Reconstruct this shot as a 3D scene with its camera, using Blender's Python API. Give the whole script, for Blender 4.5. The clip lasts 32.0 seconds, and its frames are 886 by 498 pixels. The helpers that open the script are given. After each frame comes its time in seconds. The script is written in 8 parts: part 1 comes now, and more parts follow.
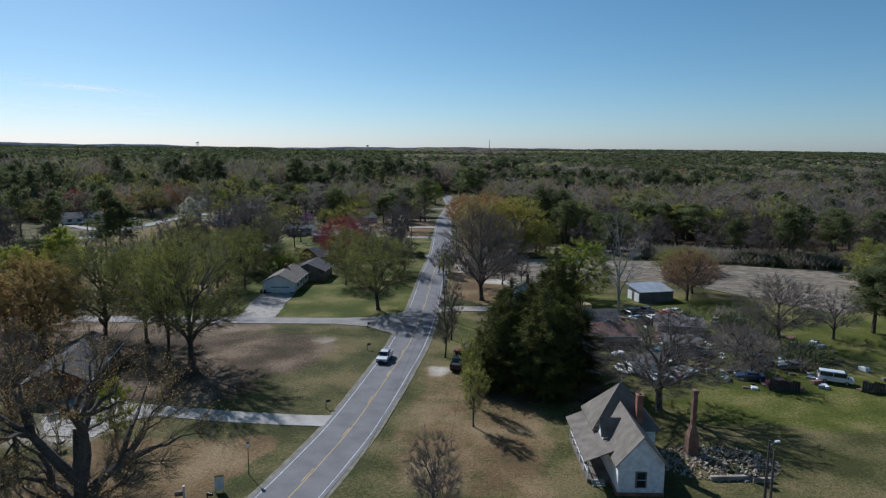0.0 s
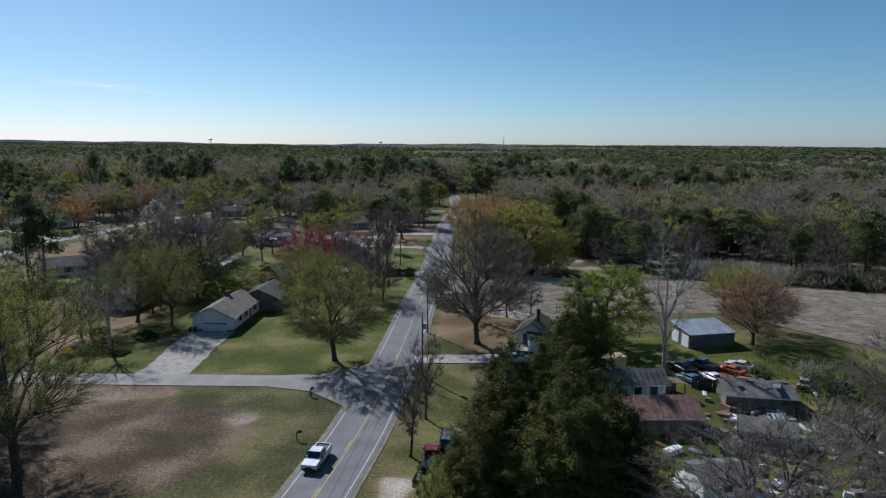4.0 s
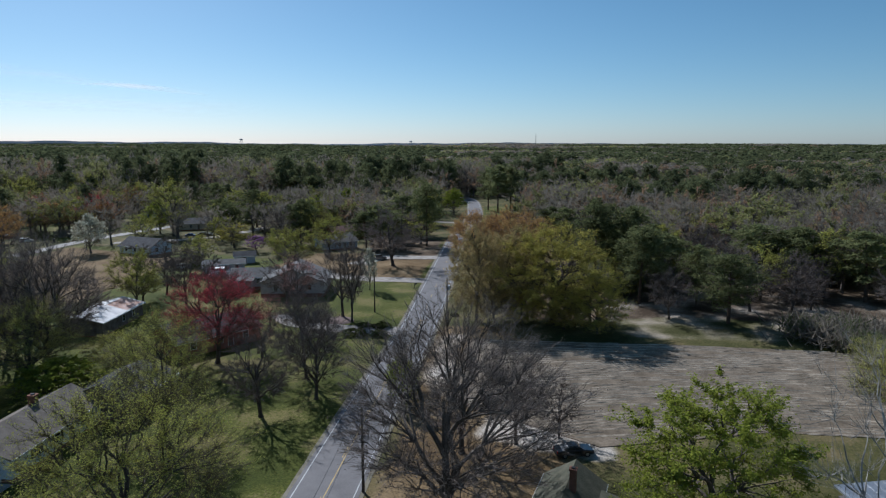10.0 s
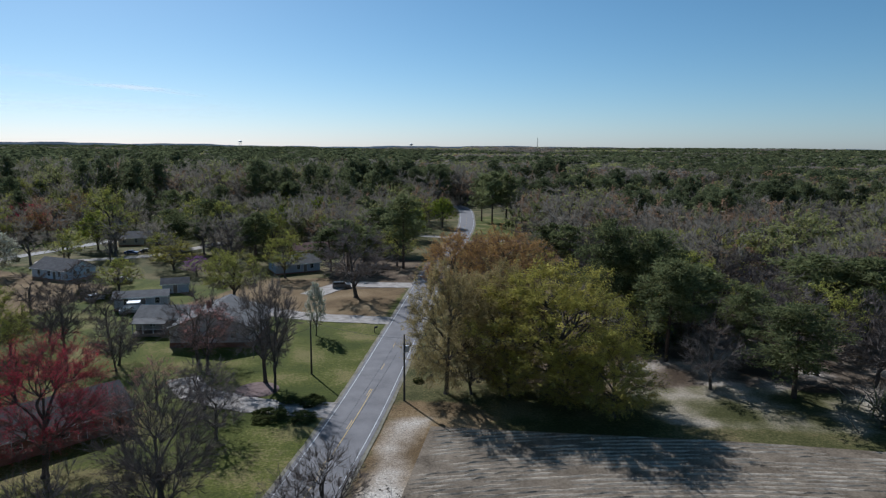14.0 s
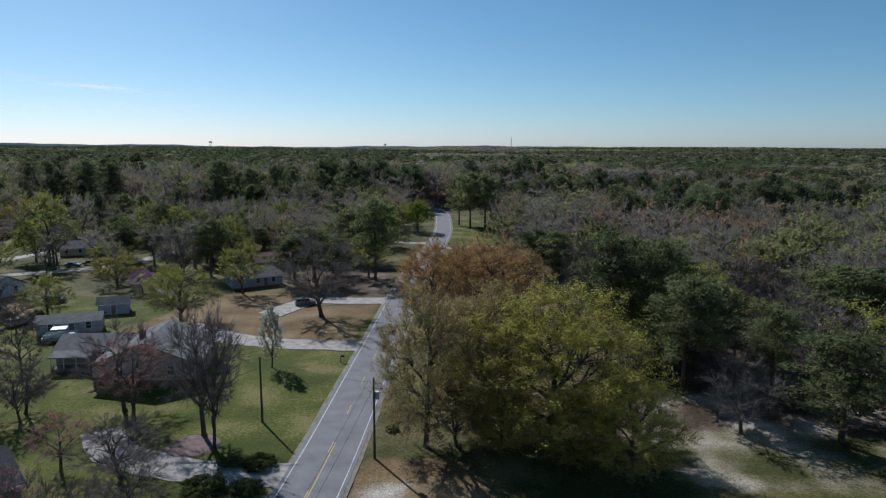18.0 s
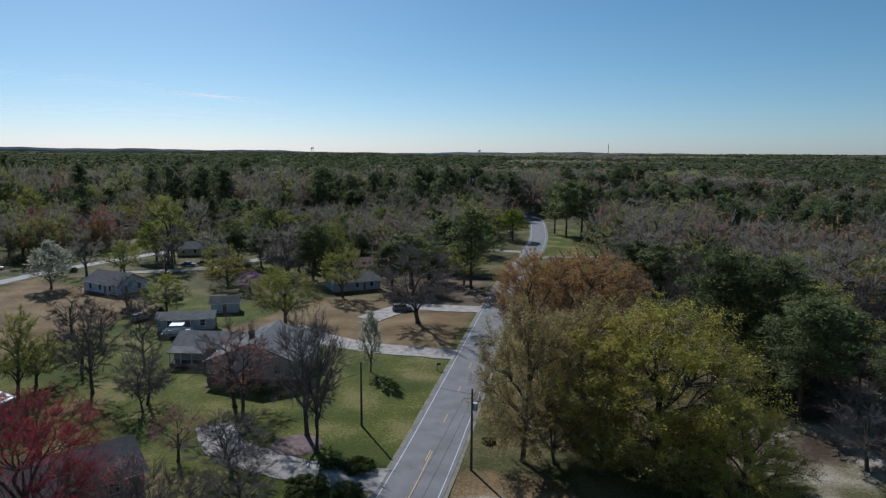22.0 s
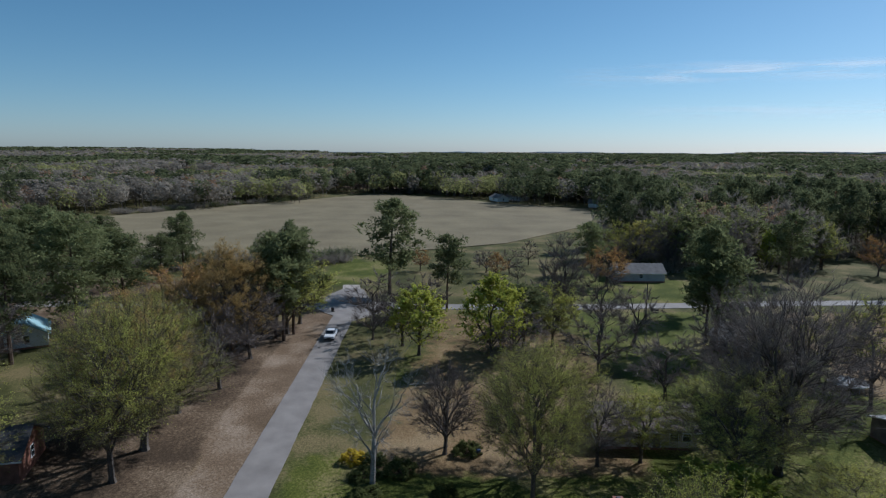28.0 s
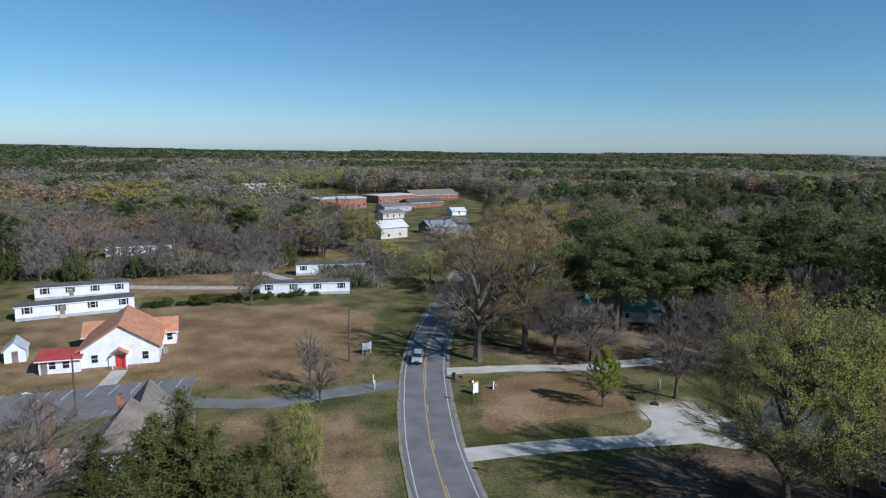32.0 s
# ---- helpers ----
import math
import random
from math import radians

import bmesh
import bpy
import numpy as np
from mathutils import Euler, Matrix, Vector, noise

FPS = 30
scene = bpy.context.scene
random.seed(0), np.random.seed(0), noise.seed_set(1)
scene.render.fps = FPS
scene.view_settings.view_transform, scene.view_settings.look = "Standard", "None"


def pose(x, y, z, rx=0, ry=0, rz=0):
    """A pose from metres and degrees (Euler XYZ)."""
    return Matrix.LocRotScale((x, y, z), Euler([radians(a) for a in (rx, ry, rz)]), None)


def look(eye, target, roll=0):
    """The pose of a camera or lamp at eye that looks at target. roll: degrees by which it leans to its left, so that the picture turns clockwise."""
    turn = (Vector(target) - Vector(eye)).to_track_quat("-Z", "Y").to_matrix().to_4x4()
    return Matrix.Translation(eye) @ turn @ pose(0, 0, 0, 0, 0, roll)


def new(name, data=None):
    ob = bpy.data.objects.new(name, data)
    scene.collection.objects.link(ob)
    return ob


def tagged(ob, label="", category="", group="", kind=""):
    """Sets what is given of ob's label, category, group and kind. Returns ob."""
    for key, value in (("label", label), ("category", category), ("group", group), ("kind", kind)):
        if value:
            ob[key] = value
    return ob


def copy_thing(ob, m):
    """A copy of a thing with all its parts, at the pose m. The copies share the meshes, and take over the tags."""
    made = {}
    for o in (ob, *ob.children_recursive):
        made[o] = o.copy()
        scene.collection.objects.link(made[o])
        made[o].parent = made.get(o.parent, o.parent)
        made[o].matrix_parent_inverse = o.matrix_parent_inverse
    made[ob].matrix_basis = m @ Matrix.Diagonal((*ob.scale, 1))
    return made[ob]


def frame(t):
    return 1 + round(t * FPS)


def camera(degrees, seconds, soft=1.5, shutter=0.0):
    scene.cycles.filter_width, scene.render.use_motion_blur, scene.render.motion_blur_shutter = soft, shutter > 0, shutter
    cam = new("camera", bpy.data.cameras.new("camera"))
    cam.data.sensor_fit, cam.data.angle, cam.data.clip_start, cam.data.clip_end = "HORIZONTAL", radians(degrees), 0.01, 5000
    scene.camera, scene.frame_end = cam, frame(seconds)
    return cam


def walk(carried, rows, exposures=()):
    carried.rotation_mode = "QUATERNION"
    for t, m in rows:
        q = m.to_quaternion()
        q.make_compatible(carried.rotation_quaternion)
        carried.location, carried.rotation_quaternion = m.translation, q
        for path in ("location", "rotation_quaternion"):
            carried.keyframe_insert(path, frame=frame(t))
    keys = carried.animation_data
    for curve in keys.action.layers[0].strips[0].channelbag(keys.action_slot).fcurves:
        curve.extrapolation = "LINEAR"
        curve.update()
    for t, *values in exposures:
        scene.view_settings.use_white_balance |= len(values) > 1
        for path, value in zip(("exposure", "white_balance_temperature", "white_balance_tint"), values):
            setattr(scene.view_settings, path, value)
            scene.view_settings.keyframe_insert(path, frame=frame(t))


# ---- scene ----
cam = camera(68.5, 32.0, soft=1.25)
PATH = [
    (0, (-10.058, 2.717, 37.261), (-10.808, 52.117, 29.611), 0.5),
    (0.5, (-9.128, 7.739, 37.202), (-10.003, 57.139, 29.552), 0.7),
    (1, (-8.321, 12.733, 37.127), (-9.321, 62.133, 29.477), 0.6),
    (1.5, (-7.611, 17.766, 37.034), (-8.611, 67.141, 29.334), 0.5),
    (2, (-6.998, 22.838, 36.935), (-7.948, 72.238, 29.235), 0.4),
    (2.5, (-6.459, 27.967, 36.821), (-7.334, 77.367, 29.096), 0.4),
    (3, (-5.971, 33.131, 36.715), (-7.196, 82.506, 28.990), 0.4),
    (3.5, (-5.410, 38.304, 36.695), (-7.010, 87.654, 28.870), 0.4),
    (5.5, (-2.757, 58.737, 36.403), (-5.982, 108.012, 28.428), 0.2),
    (6, (-2.202, 63.878, 36.420), (-6.227, 113.078, 28.470), 0.2),
    (6.5, (-1.645, 69.087, 36.387), (-5.970, 118.262, 28.462), 0.1),
    (7, (-1.018, 74.357, 36.416), (-5.443, 123.532, 28.466), 0.1),
    (7.5, (-0.512, 79.584, 36.447), (-4.911, 128.734, 28.497), 0.1),
    (8, (-0.161, 84.782, 36.453), (-4.486, 133.957, 28.453), 0.1),
    (8.5, (0.216, 89.765, 36.433), (-4.059, 138.940, 28.408), 0.1),
    (9, (0.595, 94.725, 36.356), (-3.730, 143.900, 28.381), 0.2),
    (9.5, (1.058, 99.699, 36.319), (-3.292, 148.874, 28.319), 0.2),
    (10, (1.465, 104.647, 36.302), (-2.835, 153.797, 28.327), 0.1),
    (10.5, (1.896, 109.517, 36.337), (-2.404, 158.692, 28.387), 0.2),
    (11, (2.508, 114.272, 36.409), (-1.867, 163.447, 28.459), 0.2),
    (11.5, (3.131, 118.879, 36.463), (-1.294, 168.054, 28.513), 0.2),
    (12, (3.934, 123.488, 36.530), (-0.516, 172.638, 28.580), 0.2),
    (12.5, (4.610, 128.116, 36.543), (0.185, 177.291, 28.568), 0.1),
    (13, (4.889, 132.944, 36.526), (0.439, 182.094, 28.601), 0.3),
    (13.5, (4.850, 137.660, 36.524), (0.425, 186.860, 28.724), 0.3),
    (14, (4.674, 142.216, 36.532), (0.274, 191.416, 28.782), 0.4),
    (14.5, (4.375, 146.305, 36.547), (0.050, 195.530, 28.897), 0.5),
    (16.5, (3.662, 157.323, 36.443), (0.087, 206.598, 28.618), 0.2),
    (17, (3.341, 158.773, 36.381), (0.116, 208.048, 28.506), 0.2),
    (17.5, (3.080, 159.519, 36.355), (0.230, 208.819, 28.530), 0.2),
    (18, (2.777, 159.917, 36.383), (0.302, 209.267, 28.633), 0.2),
    (18.5, (2.453, 160.100, 36.486), (0.378, 209.449, 28.811), 0.2),
    (19, (2.146, 160.151, 36.600), (0.471, 209.526, 29.025), 0.2),
    (19.5, (1.763, 160.206, 36.758), (0.513, 209.606, 29.183), 0.1),
    (20, (1.509, 160.210, 36.850), (0.634, 209.610, 29.275), 0.1),
    (20.5, (1.391, 160.184, 36.901), (0.816, 209.609, 29.426), 0.1),
    (21, (1.340, 160.205, 36.943), (0.015, 209.630, 29.518), 0.3),
    (21.5, (1.413, 160.109, 36.973), (-3.187, 209.359, 29.623), 0.3),
    (22, (1.540, 160.032, 37.039), (-7.910, 208.582, 29.714), 0.4),
    (22.5, (1.589, 159.887, 37.066), (-12.936, 207.187, 29.766), 0.6),
    (23, (1.511, 159.828, 37.030), (-17.689, 205.403, 29.780), 0.6),
    (23.5, (1.347, 159.819, 37.004), (-22.178, 203.319, 29.704), 0.8),
    (24, (1.081, 159.878, 36.962), (-26.444, 200.978, 29.662), 0.6),
    (24.5, (0.616, 159.950, 36.936), (-30.934, 198.025, 29.561), 1.0),
    (26.5, (-0.812, 159.623, 36.971), (-45.712, 180.323, 29.546), 0.5),
    (27, (-0.651, 159.406, 37.047), (-47.801, 174.281, 29.547), 0.4),
    (27.5, (-0.257, 159.103, 37.104), (-49.057, 167.028, 29.654), 0.5),
    (28, (-0.043, 158.669, 37.148), (-49.493, 159.419, 29.698), 0.6),
    (28.5, (0.059, 158.329, 37.155), (-48.841, 151.054, 29.705), 0.8),
    (29, (0.156, 158.154, 37.092), (-46.519, 141.879, 29.642), 0.8),
    (29.5, (0.124, 158.110, 36.989), (-42.601, 133.235, 29.564), 0.8),
    (29.8, (-0.097, 158.008, 36.947), (-39.747, 128.458, 29.547), 0.9),
    (30, (-0.231, 157.974, 36.933), (-37.606, 125.599, 29.483), 0.8),
    (30.5, (-0.518, 158.050, 36.922), (-31.768, 119.750, 29.422), 0.7),
    (31, (-0.849, 158.141, 36.930), (-25.499, 115.291, 29.455), 0.7),
    (31.5, (-1.162, 158.147, 36.963), (-19.312, 112.172, 29.463), 0.8),
    (32, (-1.379, 158.262, 37.007), (-16.229, 111.087, 29.557), 0.7),
]
walk(cam, [(t, look(eye, target, roll)) for t, eye, target, roll in PATH], [(0, -0.12, 5520, 10), (20, -0.12, 5520, 10), (24, -0.35, 5520, 10), (26.8, -0.30, 5460, 10), (28, -0.14, 5430, 10), (29.5, 0.07, 5300, 10), (30.5, 0.13, 5320, 10), (32, 0.12, 5460, 10)])

# ---- light ----
SUN_AZ = 37.0   # degrees from +y towards -x
SUN_EL = 38.0
world = bpy.data.worlds.new("sky")
scene.world = world
world.use_nodes = True
wn = world.node_tree.nodes
sky = wn.new("ShaderNodeTexSky")
sky.sky_type = "NISHITA"
sky.sun_disc = False
sky.sun_elevation = radians(SUN_EL)
sky.sun_rotation = radians(360 - SUN_AZ)
sky.air_density = 0.9
sky.dust_density = 0.8
sky.ozone_density = 4.0
sky.altitude = 800
wn["Background"].inputs["Strength"].default_value = 0.086
# the air's own colour: a little less red and more blue than the model's
wl = world.node_tree.links
sep, comb = wn.new("ShaderNodeSeparateColor"), wn.new("ShaderNodeCombineColor")
wl.new(sky.outputs["Color"], sep.inputs[0])


def blend(a, ka, b, kb):
    p, q = wn.new("ShaderNodeMath"), wn.new("ShaderNodeMath")
    p.operation, q.operation = "MULTIPLY", "MULTIPLY_ADD"
    p.inputs[1].default_value, q.inputs[1].default_value = ka, kb
    wl.new(sep.outputs[a], p.inputs[0])
    wl.new(sep.outputs[b], q.inputs[0])
    wl.new(p.outputs[0], q.inputs[2])
    m = wn.new("ShaderNodeMath")
    m.operation = "MAXIMUM"
    m.inputs[1].default_value = 0.0
    wl.new(q.outputs[0], m.inputs[0])
    return m.outputs[0]


wl.new(blend("Red", 1.06, "Blue", -0.075), comb.inputs[0])
wl.new(blend("Green", 1.0, "Red", 0.02), comb.inputs[1])
wl.new(blend("Blue", 0.84, "Red", 0.19), comb.inputs[2])
wl.new(comb.outputs[0], wn["Background"].inputs["Color"])
sun_dir = Vector((-math.sin(radians(SUN_AZ)) * math.cos(radians(SUN_EL)), math.cos(radians(SUN_AZ)) * math.cos(radians(SUN_EL)), math.sin(radians(SUN_EL))))
sun = new("sun", bpy.data.lights.new("sun", "SUN"))
sun.data.energy = 5.0
sun.data.angle = radians(0.5)
sun.data.color = (1.0, 0.955, 0.90)
sun.matrix_world = look(sun_dir * 100, (0, 0, 0))
scene.view_settings.exposure = 0.0

# ---- materials ----


def nodes_of(name):
    m = bpy.data.materials.new(name)
    m.use_nodes = True
    return m, m.node_tree.nodes, m.node_tree.links


def ramp_of(n, stops):
    r = n.new("ShaderNodeValToRGB")
    e = r.color_ramp.elements
    while len(e) > 1:
        e.remove(e[-1])
    e[0].position, e[0].color = stops[0][0], (*stops[0][1], 1)
    for p, c in stops[1:]:
        k = e.new(p)
        k.color = (*c, 1)
    return r


def surface(name, dark, light, scale=2.0, rough=0.8, metal=0.0, bump=0.15, vary=0.0, fine=14.0):
    """Two scales of noise between two base colours, with relief; vary: brightness from piece to piece."""
    m, n, l = nodes_of(name)
    b = n["Principled BSDF"]
    tc = n.new("ShaderNodeTexCoord")
    a, f = n.new("ShaderNodeTexNoise"), n.new("ShaderNodeTexNoise")
    a.inputs["Scale"].default_value, f.inputs["Scale"].default_value = scale, scale * fine
    a.inputs["Detail"].default_value = 5
    f.inputs["Detail"].default_value = 3
    l.new(tc.outputs["Object"], a.inputs["Vector"])
    l.new(tc.outputs["Object"], f.inputs["Vector"])
    mix = n.new("ShaderNodeMath")
    mix.operation = "MULTIPLY_ADD"
    mix.inputs[1].default_value = 0.45
    l.new(f.outputs["Fac"], mix.inputs[0])
    sc = n.new("ShaderNodeMath")
    sc.operation = "MULTIPLY"
    sc.inputs[1].default_value = 0.62
    l.new(a.outputs["Fac"], sc.inputs[0])
    l.new(sc.outputs[0], mix.inputs[2])
    r = ramp_of(n, [(0.36, dark), (0.68, light)])
    l.new(mix.outputs[0], r.inputs[0])
    out = r.outputs[0]
    if vary:
        oi, hs, mr = n.new("ShaderNodeObjectInfo"), n.new("ShaderNodeHueSaturation"), n.new("ShaderNodeMapRange")
        mr.inputs["To Min"].default_value, mr.inputs["To Max"].default_value = 1 - vary, 1 + vary
        l.new(oi.outputs["Random"], mr.inputs["Value"])
        l.new(mr.outputs[0], hs.inputs["Value"])
        l.new(out, hs.inputs["Color"])
        out = hs.outputs[0]
    l.new(out, b.inputs["Base Color"])
    b.inputs["Roughness"].default_value, b.inputs["Metallic"].default_value = rough, metal
    if rough > 0.85:
        b.inputs["Specular IOR Level"].default_value = 0.2
    if bump:
        bp = n.new("ShaderNodeBump")
        bp.inputs["Strength"].default_value, bp.inputs["Distance"].default_value = bump, 0.03
        l.new(f.outputs["Fac"], bp.inputs["Height"])
        l.new(bp.outputs[0], b.inputs["Normal"])
    return m


def foliage(name, dark, light, clear=0.35, massed=False):
    """Leaves: colour differs from leaf to leaf and from plant to plant; some light comes through."""
    m, n, l = nodes_of(name)
    n.remove(n["Principled BSDF"])
    geo, oi = n.new("ShaderNodeNewGeometry"), n.new("ShaderNodeObjectInfo")
    add = n.new("ShaderNodeMath")
    add.operation = "MULTIPLY_ADD"
    add.inputs[1].default_value = 0.3 if massed else 0.45
    sc = n.new("ShaderNodeMath")
    sc.operation = "MULTIPLY"
    sc.inputs[1].default_value = 0.7 if massed else 0.55
    if massed:
        tone = n.new("ShaderNodeAttribute")
        tone.attribute_name = "tone"
        l.new(tone.outputs["Fac"], sc.inputs[0])
    else:
        l.new(oi.outputs["Random"], sc.inputs[0])
    l.new(geo.outputs["Random Per Island"], add.inputs[0])
    l.new(sc.outputs[0], add.inputs[2])
    r = ramp_of(n, [(0.05, dark), (0.95, light)])
    l.new(add.outputs[0], r.inputs[0])
    d, t, mx = n.new("ShaderNodeBsdfDiffuse"), n.new("ShaderNodeBsdfTranslucent"), n.new("ShaderNodeMixShader")
    l.new(r.outputs[0], d.inputs[0])
    l.new(r.outputs[0], t.inputs[0])
    mx.inputs[0].default_value = clear
    l.new(d.outputs[0], mx.inputs[1])
    l.new(t.outputs[0], mx.inputs[2])
    l.new(mx.outputs[0], n["Material Output"].inputs[0])
    return m


def gloss(name, colour, rough=0.25, metal=0.0, coat=0.0):
    m, n, l = nodes_of(name)
    b = n["Principled BSDF"]
    b.inputs["Base Color"].default_value = (*colour, 1)
    b.inputs["Roughness"].default_value, b.inputs["Metallic"].default_value = rough, metal
    b.inputs["Coat Weight"].default_value = coat
    nz = n.new("ShaderNodeTexNoise")
    nz.inputs["Scale"].default_value = 3
    mr = n.new("ShaderNodeMapRange")
    mr.inputs["To Min"].default_value, mr.inputs["To Max"].default_value = max(0.02, rough - 0.1), rough + 0.15
    l.new(nz.outputs["Fac"], mr.inputs["Value"])
    l.new(mr.outputs[0], b.inputs["Roughness"])
    return m


M_BARK = surface("bark", (0.040, 0.033, 0.027), (0.145, 0.122, 0.10), 0.6, 0.95, bump=0.5, vary=0.2)
M_PALEBARK = surface("pale_bark", (0.14, 0.125, 0.11), (0.44, 0.41, 0.37), 0.5, 0.9, bump=0.3)
M_PINEBARK = surface("pine_bark", (0.05, 0.035, 0.025), (0.16, 0.11, 0.08), 0.8, 0.95, bump=0.5, vary=0.2)
M_TWIG = foliage("twigs", (0.10, 0.082, 0.072), (0.27, 0.225, 0.195), 0.1)
M_LEAFTWIG = foliage("olive_twigs", (0.10, 0.085, 0.055), (0.25, 0.215, 0.13), 0.1)
M_PALETWIG = foliage("pale_twigs", (0.22, 0.20, 0.17), (0.5, 0.47, 0.42), 0.0)
M_REDTWIG = foliage("reddish_twigs", (0.17, 0.105, 0.08), (0.40, 0.27, 0.21), 0.0)
LEAF = {
    "green": foliage("spring_leaves", (0.29, 0.29, 0.066), (0.53, 0.515, 0.125), 0.4),
    "bright": foliage("fresh_leaves", (0.20, 0.23, 0.036), (0.36, 0.39, 0.065), 0.42),
    "lime": foliage("lime_leaves", (0.34, 0.35, 0.06), (0.54, 0.54, 0.11), 0.45),
    "orange": foliage("russet_buds", (0.34, 0.20, 0.07), (0.52, 0.33, 0.125), 0.42),
    "russet": foliage("russet_catkins", (0.32, 0.20, 0.07), (0.48, 0.32, 0.125), 0.45),
    "gold": foliage("golden_buds", (0.37, 0.33, 0.080), (0.58, 0.51, 0.125), 0.6),
    "amber": foliage("amber_catkins", (0.33, 0.225, 0.085), (0.53, 0.37, 0.145), 0.55),
    "red": foliage("crimson_buds", (0.26, 0.022, 0.040), (0.58, 0.075, 0.105), 0.55),
    "rose": foliage("rose_buds", (0.36, 0.17, 0.14), (0.56, 0.29, 0.24), 0.45),
    "umber": foliage("umber_buds", (0.28, 0.22, 0.10), (0.47, 0.375, 0.17), 0.6),
    "tan": foliage("tan_buds", (0.27, 0.195, 0.10), (0.44, 0.33, 0.18), 0.42),
    "purple": foliage("purple_blossom", (0.22, 0.08, 0.25), (0.5, 0.25, 0.55)),
    "pear": foliage("white_blossom", (0.36, 0.355, 0.26), (0.62, 0.60, 0.48), 0.5),
    "pine": foliage("pine_needles", (0.075, 0.086, 0.040), (0.25, 0.265, 0.115), 0.5),
    "cedar": foliage("cedar_sprays", (0.026, 0.031, 0.010), (0.125, 0.132, 0.038), 0.2),
    "bush": foliage("shrub_leaves", (0.045, 0.055, 0.018), (0.12, 0.13, 0.045), 0.25),
    "yellow": foliage("yellow_blossom", (0.45, 0.33, 0.03), (0.65, 0.5, 0.06), 0.4),
    "bare": foliage("bud_haze", (0.11, 0.09, 0.073), (0.25, 0.208, 0.17), 0.35),
}
M_ASPHALT = surface("asphalt", (0.098, 0.09, 0.089), (0.178, 0.164, 0.16), 0.35, 0.8, bump=0.1, fine=40)
M_OLDROAD = surface("old_asphalt", (0.145, 0.126, 0.11), (0.25, 0.222, 0.195), 0.3, 0.8, bump=0.1, fine=40)
M_LOT = surface("dark_lot_asphalt", (0.105, 0.10, 0.098), (0.175, 0.168, 0.162), 0.3, 0.92, bump=0.1, fine=40)
M_CONC = surface("concrete", (0.30, 0.275, 0.24), (0.47, 0.435, 0.38), 0.4, 0.9, bump=0.1, fine=25)
M_GRAVEL = surface("gravel", (0.22, 0.19, 0.16), (0.46, 0.41, 0.36), 0.7, 0.95, bump=0.4, fine=25)
M_VERGE = surface("gravel_verge", (0.13, 0.115, 0.075), (0.28, 0.25, 0.19), 0.8, 0.95, bump=0.3, fine=25)
M_WHITE_LINE = surface("white_road_paint", (0.30, 0.295, 0.285), (0.56, 0.555, 0.54), 1.2, 0.7, bump=0.05)
M_YELLOW_LINE = surface("yellow_road_paint", (0.34, 0.225, 0.07), (0.54, 0.37, 0.12), 1.2, 0.7, bump=0.05)
M_WHITE = surface("white_siding_paint", (0.60, 0.60, 0.58), (0.80, 0.80, 0.78), 0.7, 0.7, bump=0.08)
M_PEEL = surface("peeling_white_boards", (0.55, 0.54, 0.52), (0.86, 0.86, 0.84), 1.6, 0.85, bump=0.4, fine=6)
M_CREAM = surface("cream_siding", (0.42, 0.38, 0.31), (0.58, 0.54, 0.46), 0.7, 0.75, bump=0.08)
M_BLUEGREY = surface("blue_grey_siding", (0.26, 0.30, 0.35), (0.40, 0.44, 0.50), 0.7, 0.7, bump=0.08)
M_GREYWALL = surface("grey_siding", (0.30, 0.30, 0.31), (0.46, 0.46, 0.47), 0.7, 0.75, bump=0.08)
M_PINKWALL = surface("weathered_board_wall", (0.44, 0.38, 0.37), (0.62, 0.55, 0.53), 0.8, 0.8, bump=0.1)
M_BRICK = surface("red_brick", (0.15, 0.065, 0.045), (0.33, 0.16, 0.11), 1.2, 0.9, bump=0.3, vary=0.2)
M_ROOFGREY = surface("grey_shingles", (0.10, 0.095, 0.09), (0.19, 0.18, 0.17), 0.9, 0.92, bump=0.4, fine=9)
M_ROOFTAN = surface("tan_shingles", (0.125, 0.105, 0.085), (0.23, 0.195, 0.16), 0.9, 0.92, bump=0.4, fine=9)
M_ROOFDARK = surface("dark_shingles", (0.045, 0.043, 0.045), (0.11, 0.105, 0.105), 0.9, 0.92, bump=0.4, fine=9)
M_ROOFORANGE = surface("orange_shingles", (0.30, 0.13, 0.07), (0.48, 0.24, 0.14), 0.8, 0.9, bump=0.4, fine=9)
M_ROOFGREEN = surface("green_metal_roof", (0.05, 0.22, 0.16), (0.10, 0.36, 0.27), 0.7, 0.5, bump=0.05)
M_TIN = surface("grey_tin", (0.28, 0.29, 0.31), (0.52, 0.53, 0.55), 0.5, 0.42, 0.6, bump=0.15)
M_PALETIN = surface("pale_metal_roof", (0.40, 0.38, 0.36), (0.66, 0.63, 0.60), 0.5, 0.45, 0.0, bump=0.1)
M_RUST = surface("rusty_tin", (0.11, 0.048, 0.033), (0.30, 0.175, 0.135), 0.7, 0.7, 0.2, bump=0.3, fine=8)
M_OLDTIN = surface("weathered_tin", (0.075, 0.07, 0.068), (0.22, 0.195, 0.175), 0.7, 0.75, 0.2, bump=0.3, fine=8)
M_OLDWOOD = surface("weathered_boards", (0.10, 0.08, 0.065), (0.26, 0.22, 0.18), 0.9, 0.95, bump=0.5)
M_DARKBOARD = surface("dark_damp_boards", (0.03, 0.026, 0.024), (0.09, 0.08, 0.07), 0.9, 0.95, bump=0.4)
